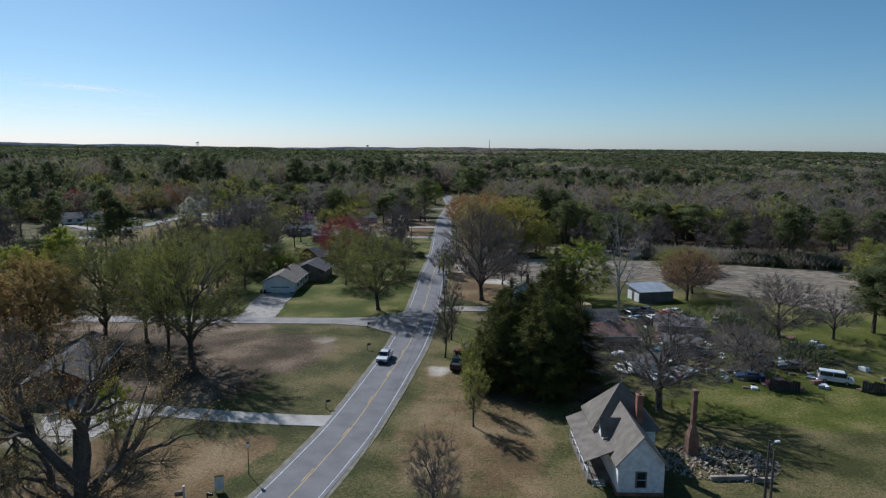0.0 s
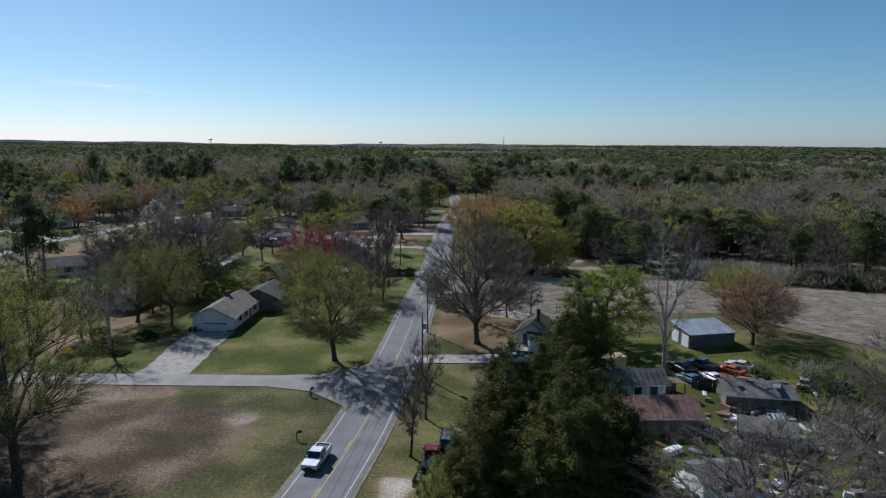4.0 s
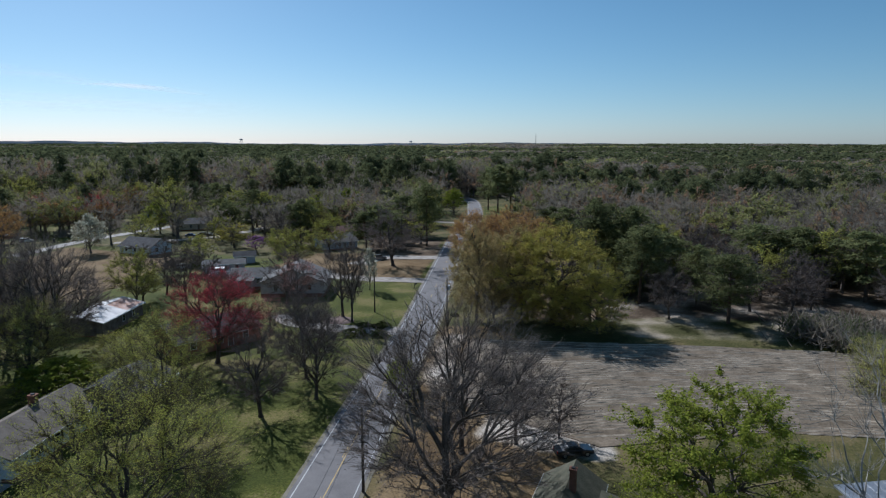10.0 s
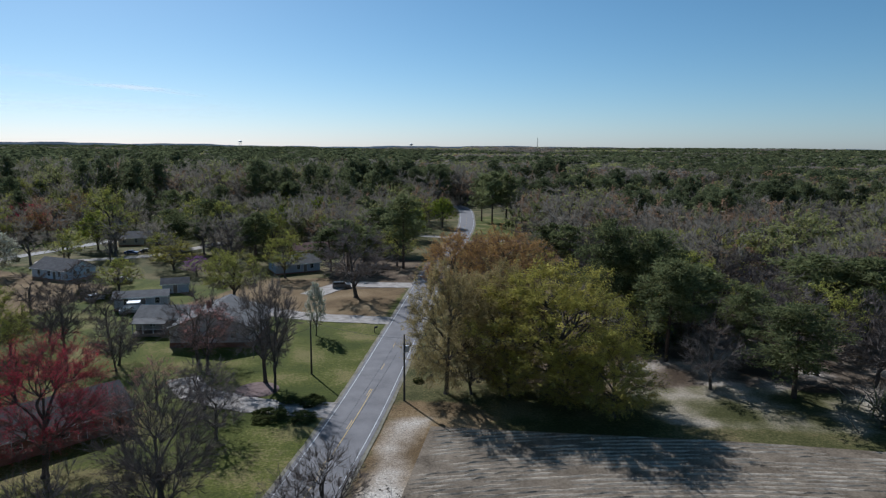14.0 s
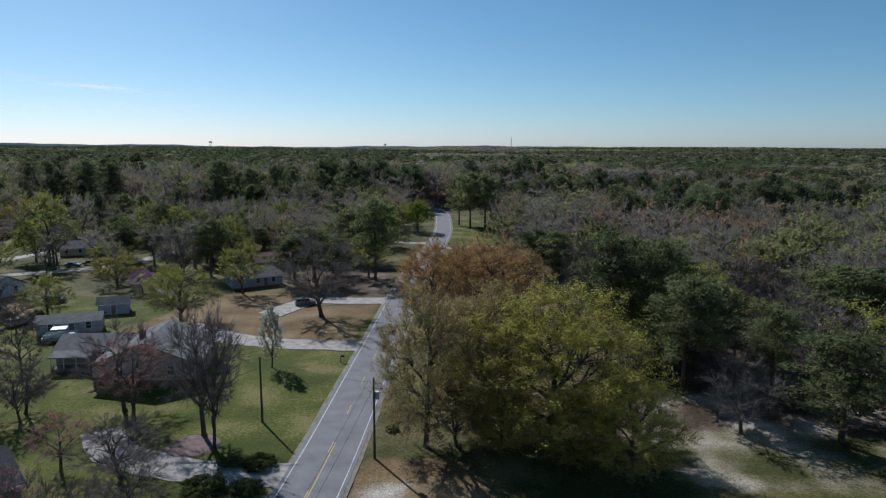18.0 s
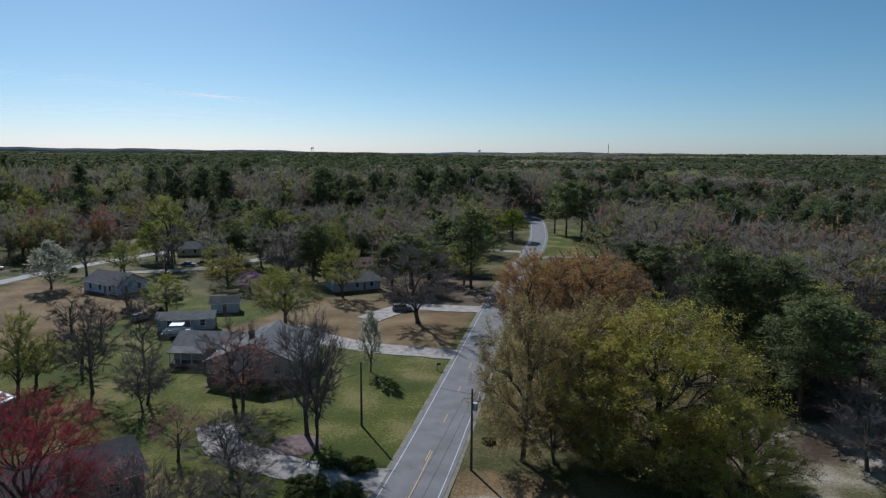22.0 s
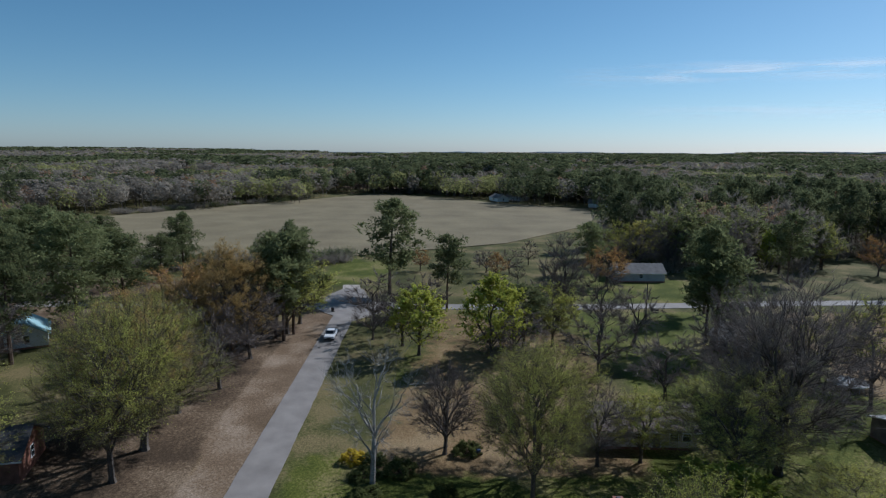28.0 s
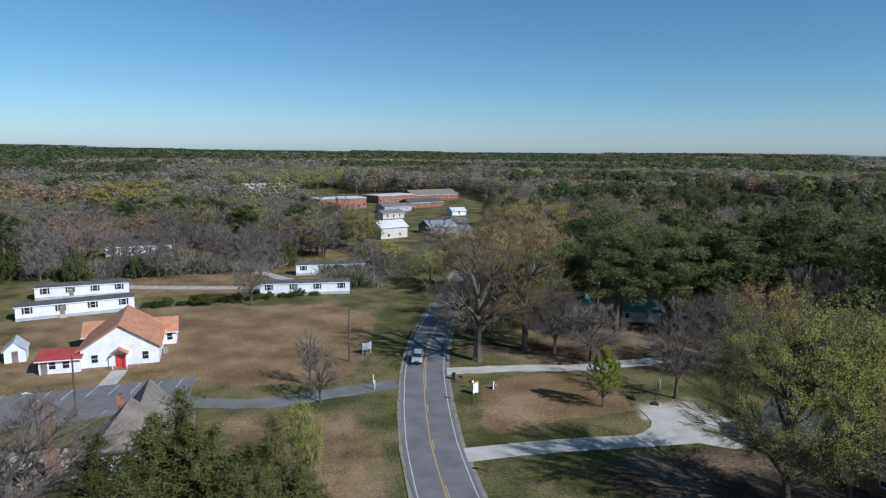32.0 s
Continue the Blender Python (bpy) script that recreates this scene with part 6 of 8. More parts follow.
for px, py, ln in ((22.0, 73.0, 4.6), (25.6, 72.6, 2.4)):
    p = empty("foundation_wall", px, py, 0, 4, label="low crumbling foundation wall of the ruin", category="wall")
    part("course", boxed(-ln / 2, ln / 2, -0.2, 0.2, -0.1, 0.45), M_RUBBLE, p)

# white house with a double garage
gh = house("garage_house", "white ranch house with a double garage under a tan roof", -54.7, 173.8, 90, 16.0, 8.2, 2.8, 2.0, M_WHITE, M_ROOFTAN, "hs:-4 hs:-0.5 ds:2 hs:5 hn:-5 hn:0 hn:5")
gd = part("garage_door", wall_box("w", 16.0, 8.2, -0.4, 0.05, 4.9, 2.15, 0.0, 0.06), M_WHITE, gh, "white sectional garage door")
for k in range(3):
    part("panel_joint", wall_box("w", 16.0, 8.2, -0.4, 0.58 + 0.52 * k, 4.8, 0.03, 0.05, 0.066), M_GREYWALL, gd)
for k in range(8):
    part("pane", wall_box("w", 16.0, 8.2, -2.5 + 0.6 * k, 1.45, 0.42, 0.28, 0.05, 0.072), M_GLASS, gd)
chimney(gh, 2.0, 0.5, 3.5, 5.9, 0.8)
dw = house("garden_house", "dark brown outbuilding with a flat dark roof behind the ranch house", -50.6, 187.4, 88, 10.5, 9.0, 2.9, 1.9, M_OLDWOOD, M_ROOFDARK, "s:-2 s:1.5", base=0.2)

sw = house("cottage", "small white cottage with a mossy dark roof and brick chimney", 8.4, 163.4, 74, 8.0, 5.6, 2.6, 1.8, M_WHITE, M_ROOFMOSS, "s:-2 s:2 n:0 w:-1.2 dw:1.2")
chimney(sw, -1.0, -0.6, 4.0, 6.4, 0.6)
porch(sw, -2.2, 2.2, -4.4, -2.85, 2.3, 3, M_ROOFMOSS, 2.7)

inv = sw.matrix_world.inverted()
part("lean_to_wall", at(inv, boxed(6.5, 8.9, 155.9, 159.6, 0.2, 2.5)), M_WHITE, sw, "white board lean-to wall")
part("lean_to_roof", at(inv @ pose(7.7, 157.7, 2.62, 5, 0, 0), boxed(-1.45, 1.45, -2.1, 2.1, -0.05, 0.06)), M_ROOFMOSS, sw)
dk = empty("timber_deck", 4.7, 157.6, 0, 4, label="pale weathered timber deck with white rails beside a cottage", category="deck")
for k in range(12):
    part("deck_board", boxed(-1.6, 1.6, -2.1 + 0.35 * k, -1.78 + 0.35 * k, 0.42, 0.47), M_CREAM, dk)
for x, y in ((-1.55, -2.05), (0, -2.05), (1.55, -2.05), (-1.55, 0), (-1.55, 2.05)):
    part("post", boxed(x - 0.06, x + 0.06, y - 0.06, y + 0.06, -0.05, 1.4), M_TRIM, dk)
part("rail", boxed(-1.6, 1.6, -2.09, -2.01, 1.3, 1.38), M_TRIM, dk)
part("rail", boxed(-1.59, -1.51, -2.0, 2.1, 1.3, 1.38), M_TRIM, dk)
for k in range(3):
    part("deck_step", boxed(-2.5 + 0.3 * k, -2.2 + 0.3 * k, 0.6, 1.6, -0.05, 0.12 + 0.14 * k), M_OLDWOOD, dk)

sh = empty("metal_shed", 39.8, 164.2, 0, 14, label="long grey metal shed with white doors at one end", category="shed")
part("wall", boxed(-4.6, 4.6, -3.2, 3.2, -0.05, 2.7), M_OLDTIN, sh)
bm = bmesh.new()
v = [bm.verts.new(p) for p in ((-4.9, -3.6, 2.55), (4.9, -3.6, 2.55), (4.9, 3.6, 3.5), (-4.9, 3.6, 3.5), (-4.9, -3.6, 2.7), (4.9, -3.6, 2.7), (4.9, 3.6, 3.65), (-4.9, 3.6, 3.65))]
for f in ((3, 2, 1, 0), (4, 5, 6, 7), (0, 1, 5, 4), (1, 2, 6, 5), (2, 3, 7, 6), (3, 0, 4, 7)):
    bm.faces.new([v[i] for i in f])
part("roof", bm, M_TIN, sh)
for k in range(10):
    part("roof_rib", at(pose(-4.6 + 1.02 * k, 0, 3.18, 7.5, 0, 0), boxed(-0.03, 0.03, -3.6, 3.6, -0.02, 0.05)), M_TIN, sh)
for u in (-1.8, 1.5):
    part("shed_door", boxed(-4.7, -4.58, u - 1.1, u + 1.1, 0.05, 2.2), M_WHITE, sh, "white plank door")

old = house("old_barn", "old shed of peeling white boards under streaked tin", 19.3, 136.4, 8, 9.6, 4.4, 2.7, 1.3, M_PEEL, M_OLDTIN, "", base=0.0, category="shed", over=0.5)
# black panels on the closed wall paint the shade inside open doorways
for u in (-2.6, 0.6, 3.0):
    part("doorway", wall_box("s", 9.6, 4.4, u, 0.0, 1.1, 2.2, -0.02, 0.03), M_BLACK, old, "flat black panel painted as the shade of an open doorway")
for k in range(12):
    part("roof_seam", at(pose(-4.6 + 0.84 * k, -1.35, 3.42, 30.6, 0, 0), boxed(-0.025, 0.025, -1.5, 1.5, 0, 0.05)), M_OLDTIN, old)
rb = house("rusty_barn", "long low barn with a rust-streaked tin roof", 18.6, 126.5, 3, 13.5, 6.6, 2.4, 1.5, M_OLDWOOD, M_RUST, "", base=0.0, category="barn")
for k in range(17):
    for s in (-1, 1):
        part("roof_seam", at(pose(-6.8 + 0.85 * k, s * 1.75, 3.3, -s * 24.4, 0, 0), boxed(-0.025, 0.025, -1.95, 1.95, 0, 0.05)), M_RUST, rb)
cb = house("collapsed_shed", "half-collapsed grey shed with loose tin sheets", 37.0, 135.0, -8, 9.0, 6.2, 2.1, 0.9, M_OLDWOOD, M_OLDTIN, "", base=0.0, category="shed")
for k in range(7):
    part("loose_sheet", at(pose(-4 + 1.3 * k, rub.uniform(-2, 2), 3.0 + 0.1 * k % 0.3, rub.uniform(-18, 18), rub.uniform(-10, 10), rub.uniform(-40, 40)), boxed(-0.5, 0.5, -1.3, 1.3, 0, 0.03)), rub.choice([M_TIN, M_OLDTIN, M_RUST]), cb, "loose tin sheet")
yb = empty("box_body", 19.2, 147.2, 0, 18, label="yellow plywood van body on the grass", category="container")
part("shell", boxed(-2.0, 2.0, -1.2, 1.2, 0.35, 2.6, 0.04), M_YELLOWWOOD, yb)
part("roof", boxed(-2.05, 2.05, -1.25, 1.25, 2.6, 2.68), M_YELLOWWOOD, yb)
part("skid", boxed(-1.9, 1.9, -1.0, -0.8, -0.02, 0.36), M_OLDWOOD, yb)
part("skid", boxed(-1.9, 1.9, 0.8, 1.0, -0.02, 0.36), M_OLDWOOD, yb)
house("junk_shack", "low white shack with a weathered tin roof among wrecks", 22.5, 110.0, 10, 5.6, 4.2, 2.2, 0.7, M_PEEL, M_OLDTIN, "s:0", base=0.0, category="shed")
house("junk_shack", "low grey shack with a weathered tin roof", 33.0, 122.0, -20, 6.0, 4.0, 2.1, 0.7, M_OLDWOOD, M_OLDTIN, "s:0", base=0.0, category="shed")

# houses along the street to the north-west
lh = house("gabled_house", "wide weathered gabled house with a low grey roof", -48.5, 259.5, 98, 13.5, 15.0, 3.6, 3.1, M_PINKWALL, M_ROOFGREY, "w:-4 w:0 w:4 s:-3 s:3", base=0.9)
chimney(lh, -2.0, 1.6, 5.0, 7.6, 0.8)
wing = house("porch_wing", "low grey-roofed wing with a railed porch", -61.5, 264.5, 8, 10.5, 8.0, 3.0, 1.6, M_GREYWALL, M_ROOFGREY, "s:-2 s:2 ww:0", base=0.6)
porch(wing, -5.0, 1.0, -6.4, -4.05, 2.5, 4, M_ROOFGREY, 3.0, 0.6)
ta = house("mobile_home", "grey mobile home with a shallow grey roof", -76.0, 279.6, 22, 11.0, 4.8, 3.0, 0.9, M_GREYWALL, M_ROOFGREY, "s:-3 s:3.4 e:0.2 ds:0.5", base=0.6)
house("garden_shed", "blue-grey garden shed with a dark gabled roof", -76.6, 296.0, 24, 6.0, 4.0, 2.5, 1.0, M_BLUEGREY, M_ROOFDARK, "ds:0", base=0.1, category="shed")
house("blue_house", "pale blue house with a dark hipped roof", -116.2, 310.0, -17, 13.5, 9.0, 2.9, 2.3, surface("pale_blue_siding", (0.46, 0.52, 0.58), (0.62, 0.68, 0.74), 0.6, 0.7), M_ROOFDARK, "s:-4 s:0 s:4 w:0 ds:2 e:-2 e:2")
house("grey_house", "blue-grey ranch house with a shingle roof", -56.0, 327.0, 34, 13.0, 8.5, 2.8, 2.0, M_BLUEGREY, M_ROOFGREY, "s:-4 s:0 ds:2 s:4 w:0")
house("brown_house", "low house with a red-brown roof among trees", -58.0, 352.0, 30, 13.0, 8.5, 2.8, 1.9, M_BRICK, surface("brown_shingles", (0.10, 0.05, 0.04), (0.20, 0.11, 0.09), 0.9, 0.9), "s:-4 s:0 s:4")
house("far_house", "brick ranch house with a long dark roof", -117.0, 438.0, 38, 18.0, 9.0, 2.8, 1.9, M_BRICK, M_ROOFDARK, "s:-6 s:-2 ds:1 s:5")
house("far_house", "long grey-roofed house with a pale wall", -88.0, 464.0, 62, 17.0, 9.0, 2.8, 1.8, M_WHITE, M_ROOFGREY, "s:-6 s:-2 ds:1 s:5")
house("far_house", "brown-roofed ranch house by the street", -128.0, 372.0, 20, 16.0, 9.0, 2.8, 1.9, M_CREAM, M_ROOFDARK, "s:-6 s:-2 ds:1 s:5 w:0")
house("white_house", "long white house beyond the street", -188.0, 315.0, 37, 22.0, 9.0, 3.0, 2.2, M_WHITE, M_ROOFGREY, "hs:-8 hs:-4 ds:0 hs:4 hs:8")
house("far_house", "dark-roofed house beneath a red maple", -190.0, 402.0, 10, 17.0, 9.0, 2.8, 1.9, M_BRICK, M_ROOFDARK, "s:-6 s:-2 s:5")
house("far_house", "pale house with a grey roof", -165.0, 410.0, 12, 12.0, 8.0, 2.8, 1.7, M_BLUEGREY, M_ROOFGREY, "s:-4 s:0 s:4")
house("ranch_house", "grey ranch house on a green lawn", -189.0, 219.0, 90, 14.0, 8.5, 2.7, 2.1, M_GREYWALL, M_ROOFGREY, "n:-4 n:0 n:4 dn:2 s:0")
house("side_house", "long white house in the shade of a pine", -117.5, 219.5, 38, 14.0, 8.0, 2.9, 2.0, M_WHITE, M_ROOFGREY, "hs:-4 hs:0 hs:4 hn:-4 hn:0 hn:4 w:0")
house("shuttered_house", "small house with white shutters and a brown-grey roof", -81.4, 186.0, 88, 12.5, 8.0, 2.6, 2.0, M_PINKWALL, surface("brown_grey_shingles", (0.11, 0.085, 0.075), (0.21, 0.17, 0.15), 0.9, 0.9, bump=0.4, fine=9), "s:-1 s:3.4 s:5 ds:1.2")
mr = house("metal_roof_house", "low building with a white and rust-stained metal roof", -78.0, 225.6, 94, 16.0, 8.5, 2.7, 1.1, M_OLDWOOD, M_PALETIN, "s:0 s:4", base=0.1)
for k in range(9):
    part("rust_sheet", at(pose(1.6 + 0.75 * k, -2.2, 3.38, 14.5, 0, 0), boxed(-0.36, 0.36, -2.2, 2.2, 0, 0.03)), surface("rust_stained_sheet", (0.38, 0.17, 0.10), (0.68, 0.50, 0.42), 0.6, 0.92, 0.0) if k == 0 else bpy.data.materials["rust_stained_sheet"], mr)
house("dark_roof_house", "ranch house with a dark grey roof under a red maple", -51.5, 215.5, 52, 16.0, 9.5, 2.8, 2.2, M_BRICK, M_ROOFDARK, "s:-5 s:0 ds:2 s:5 n:-3 n:3 e:0")

# brick house and neighbours to the south-west
bh = house("brick_house", "red brick ranch house with a long dark grey roof", -70.5, 102.5, 104, 19.0, 8.6, 2.8, 2.2, M_BRICK, M_ROOFDARK, "s:-6 s:-2 ds:2 s:6 n:-6 n:0 n:6 e:0")
house("green_roof_house", "white house with a green metal roof under pines", -73.0, 25.5, 6, 9.0, 8.0, 2.8, 2.6, M_WHITE, M_ROOFGREEN, "n:-2 n:2 w:0 e:0")
house("green_roof_house", "white house with a bright green metal roof under pines", -85.8, 35.0, -30, 9.0, 8.0, 2.8, 2.8, M_WHITE, M_ROOFGREEN, "n:-2 n:2 w:0 e:0")
house("hidden_house", "white house glimpsed between trees with a pale blue roof", -122.0, 81.0, 30, 10.0, 7.0, 2.7, 2.0, M_WHITE, surface("pale_blue_roof", (0.22, 0.36, 0.38), (0.34, 0.48, 0.50), 0.7, 0.9), "n:-2 n:2 e:0")

# church
ch = house("church", "white gabled church with an orange shingle roof", 18.9, 33.6, 92, 14.0, 12.0, 3.5, 3.9, M_WHITE, M_ROOFORANGE, "e:-3.9 e:3.9 s:-4 s:0 s:4 n:-4 n:0 n:4", over=0.5)
part("door", wall_box("e", 14.0, 12.0, 0.0, 0.1, 1.9, 2.3, -0.02, 0.05), M_TRIM, ch)
part("door_leaf", wall_box("e", 14.0, 12.0, 0.0, 0.12, 1.6, 2.15, 0.0, 0.08), M_REDDOOR, ch, "red double door")
part("door_canopy", at(pose(7.6, 0, 0), slab_roof(1.3, 2.3, 2.75, 0.75, 0.2, 0.12)), M_ROOFORANGE, ch)
for u in (-1.1, 1.1):
    part("canopy_post", boxed(8.1, 8.2, u - 0.05, u + 0.05, 0.1, 2.8), M_TRIM, ch)
annex = house("church_annex", "low white annex with a dark red roof", 27.6, 38.6, 0, 6.0, 6.4, 2.5, 0.9, M_WHITE, M_REDROOF, "n:-1 n:1 dn:2.2", base=0.15)
house("church_wing", "white rear wing with an orange roof", 18.6, 27.0, 2, 15.5, 5.5, 3.0, 1.9, M_WHITE, M_ROOFORANGE, "n:-6.6 w:0 e:0")
part("cooling_unit", boxed(0.0, 0.9, 6.2, 7.0, 0.0, 0.9), M_GREYMETAL, ch)
house("barn_shed", "small white barn-shaped garden shed", 36.6, 31.4, 100, 4.4, 3.2, 2.2, 1.5, M_WHITE, M_GREYWALL, "de:0", base=0.1, category="shed", over=0.2)


def mobile_home(x, y, turn, L, label, faces="n"):
    f = faces
    words = " ".join(f"h{f}:{u:.1f}" for u in np.linspace(-L / 2 + 2.2, L / 2 - 2.2, 4)) + f" d{f}:{L * 0.12:.1f} hs:0"
    r = house("mobile_home", label, x, y, turn, L, 4.4, 3.0, 0.55, M_WHITE, M_ROOFDARK, words, base=0.7, over=0.15, skirt=M_GREYWALL)
    steps(r, L * 0.12, 2.2, 1.4, 4, 1)
    return r


mobile_home(36.5, -21.0, 7, 20.5, "long white mobile home with dark shutters and black roof")
mobile_home(34.0, -1.6, 13, 23.0, "long white mobile home behind the church, dark roof edge")
mobile_home(-27.2, -36.6, -4, 20.5, "white mobile home with a small gabled porch")
mobile_home(-17.2, -10.6, -6, 22.5, "white mobile home at the edge of a brown field")
mobile_home(35.5, -88.0, 10, 15.0, "pale mobile home among bare trees")
house("far_shed", "pale grey shed among bare trees", 24.5, -79.5, 30, 6.0, 4.5, 2.8, 1.0, M_GREYWALL, M_PALETIN, "n:0", base=0.1, category="shed")
house("white_barn", "tall white barn near the road", -62.0, -113.0, 24, 14.0, 9.0, 5.0, 2.4, M_CREAM, M_PALETIN, "n:-3 n:3", base=0.2, category="barn")
house("grey_barn", "open barn with a blue-grey tin roof", -88.0, -126.0, 16, 14.0, 10.0, 3.4, 2.2, M_OLDWOOD, M_TIN, "", base=0.0, category="barn")


def block(name, label, x, y, turn, L, W, h, wall, roof, n=8):
    r = empty(name, x, y, 0, turn, label=label, category="building")
    part("wall", boxed(-L / 2, L / 2, -W / 2, W / 2, -0.1, h), wall, r)
    part("roof", boxed(-L / 2 - 0.3, L / 2 + 0.3, -W / 2 - 0.3, W / 2 + 0.3, h, h + 0.5), roof, r)
    for k in range(n):
        window(r, "n", L, W, -L / 2 + (k + 0.5) * L / n, 1.0, 1.6, 1.6)
    return r


block("brick_school", "long red brick building with a flat white roof", -62.0, -258.0, 20, 33.0, 14.0, 6.5, M_BRICK, M_PALETIN)
house("red_roof_house", "building with a bright red roof", -55.0, -240.0, 20, 14.0, 9.0, 2.8, 2.4, M_WHITE, M_REDROOF, "n:0")
block("town_block", "low brick town building with a pale flat roof", -106.0, -305.0, 28, 34.0, 16.0, 5.0, M_BRICK, M_PALETIN)
house("town_hall", "wide brick building with a long brown roof", -142.0, -325.0, 20, 42.0, 18.0, 4.0, 3.5, M_BRICK, M_ROOFTAN, "n:-12 n:-6 n:0 n:6 n:12")
house("town_house", "low brown-roofed town building", -118.0, -262.0, 22, 28.0, 12.0, 3.2, 2.2, M_BRICK, M_ROOFDARK, "n:-8 n:-2 n:4 n:10")
house("town_house", "grey town building with a grey roof", -92.0, -232.0, 22, 20.0, 10.0, 3.2, 1.6, M_GREYWALL, M_ROOFGREY, "n:-6 n:0 n:6")
house("town_house", "small cream town building", -80.0, -190.0, 22, 14.0, 8.0, 3.2, 1.6, M_CREAM, M_ROOFGREY, "n:-4 n:0 n:4")
block("warehouse", "long pale warehouse beyond the town", -24.0, -440.0, 17, 40.0, 16.0, 6.0, M_CREAM, M_PALETIN)
house("white_store", "small white store beside the road", -122.0, -200.0, 10, 9.0, 7.0, 3.0, 1.6, M_WHITE, M_PALETIN, "n:0")
for hx, hy, ht in ((-490, 208, 20), (-500, 222, 50), (-442, 272, 80)):
    house("farm_house", "pale distant farmhouse at the field's edge", hx, hy, ht, 15.0, 9.0, 3.0, 2.4, M_WHITE, M_ROOFGREY, "e:0 n:0 s:0")
house("far_barn", "long white barn at the edge of a green field", 322.0, 590.0, 20, 26.0, 9.0, 4.0, 2.2, M_WHITE, M_PALETIN, "s:0", category="barn")
house("corner_house", "low house with a tan hipped roof at the far junction", 16.0, 436.0, 20, 14.0, 10.0, 2.8, 2.2, M_BRICK, M_ROOFTAN, "s:-4 s:0 s:4", hip=True)

# ---- groves between the houses ----
TAKEN = [(o.location.x, o.location.y, 0.5 * max(abs(c.co.x) for m in o.children if m.name.split(".")[0] == "wall" for c in m.data.vertices) + 4.5) for o in list(scene.objects) if o.parent is None and any(m.name.split(".")[0] == "wall" for m in o.children)]
WAYS = np.vstack([MAIN, SIDE, BACK])


def free(x, y, r):
    """No house and no road within reach."""
    if min(math.hypot(x - a, y - b) - c for a, b, c in TAKEN) < r:
        return False
    return float(np.min(np.hypot(WAYS[:, 0] - x, WAYS[:, 1] - y))) > 5.0 + r * 0.5


FAR_BARE, SCRUB = [], []


def grove(poly, gap, kinds, hmin, hmax, spread, seed, lod="far"):
    """Separate trees scattered over a polygon of the plan."""
    rng = random.Random(seed)
    for x, y in clear(scatter(poly, gap, seed)):
        h = rng.uniform(hmin, hmax)
        r = h * spread * rng.uniform(0.85, 1.2)
        kind = rng.choice(kinds)
        if free(x, y, 2.0) and not inside(x, y, [(-152, 276), (-141, 308), (-121, 300), (-119, 271), (-93, 240), (-113, 247)]):
            if kind == "bare" and hmax <= 6:
                SCRUB.append((x, y))
            elif kind == "bare" and lod == "far" and math.hypot(x + 15, y - 120) > 225:
                FAR_BARE.append((x, y))
            else:
                tree(kind, round(float(x), 1), round(float(y), 1), h, r, lod)


grove([(30, 262), (70, 240), (120, 236), (130, 290), (60, 305), (30, 310)], 11, ["bare", "bare", "bare", "bare", "pine", "green"], 11, 17, 0.46, 1)
grove([(16, 318), (60, 306), (100, 300), (60, 330), (20, 350)], 12, ["bare", "bare", "green", "pine"], 12, 17, 0.42, 2)
grove([(70, 228), (150, 205), (200, 215), (190, 240), (110, 245)], 12.5, ["pine", "pine", "pine", "bare"], 13, 18, 0.36, 3)
grove([(90, 165), (140, 150), (150, 200), (118, 206)], 12, ["orange", "bare", "pine", "green"], 9, 13, 0.46, 4)
grove([(-62, 36), (-80, 44), (-95, 66), (-112, 92), (-170, 104), (-185, 60), (-140, 0), (-96, 14)], 12.6, ["pine", "pine", "pine", "pine", "pine", "bare"], 15, 25, 0.30, 5, "mid")
grove([(-96, 8), (-140, -6), (-180, 46), (-190, 30), (-150, -34), (-90, -14)], 12, ["bare", "bare", "pine", "orange", "green"], 9, 15, 0.46, 33, "mid")
grove([(-50, 30), (-60, 36), (-80, 10), (-110, -60), (-90, -70), (-66, -10)], 11, ["tan", "tan", "bare"], 15, 20, 0.5, 6, "mid")
grove([(-24, -56), (10, -66), (60, -50), (66, -34), (20, -40), (-12, -46)], 11, ["bare", "bare", "bush", "bare"], 8, 13, 0.42, 7)
grove([(-130, 360), (-60, 345), (-22, 390), (-30, 450), (-130, 430)], 13, ["bare", "pine", "bare", "green", "bare", "bright"], 11, 17, 0.46, 8)
grove([(-230, 300), (-190, 270), (-172, 330), (-160, 420), (-220, 430)], 21, ["bare", "orange", "green", "red"], 11, 16, 0.46, 9)
grove([(-226, 207), (-198, 204), (-194, 250), (-205, 290), (-240, 280)], 13, ["pine", "pine", "bare", "green"], 13, 18, 0.36, 10)
grove([(-200, 150), (-172, 158), (-168, 196), (-220, 190)], 12, ["bare", "bare", "bare", "orange"], 6, 10, 0.42, 11)
grove([(-212, 132), (-196, 60), (-188, 56), (-178, 120), (-196, 126)], 9, ["bush", "bush", "bare", "bush"], 4, 7, 0.6, 12)
grove([(-110, 205), (-92, 190), (-88, 215), (-104, 240)], 10, ["bare", "green", "bare"], 11, 15, 0.45, 13)
grove([(-184, 232), (-202, 260), (-200, 285), (-226, 305), (-290, 330), (-300, 260), (-230, 200)], 13, ["pine", "bare", "bare", "green", "bare"], 13, 19, 0.42, 14)
grove([(-205, 300), (-252, 349), (-225, 402), (-205, 454), (-165, 440), (-172, 350)], 17, ["bare", "green", "bare"], 12, 17, 0.46, 15)
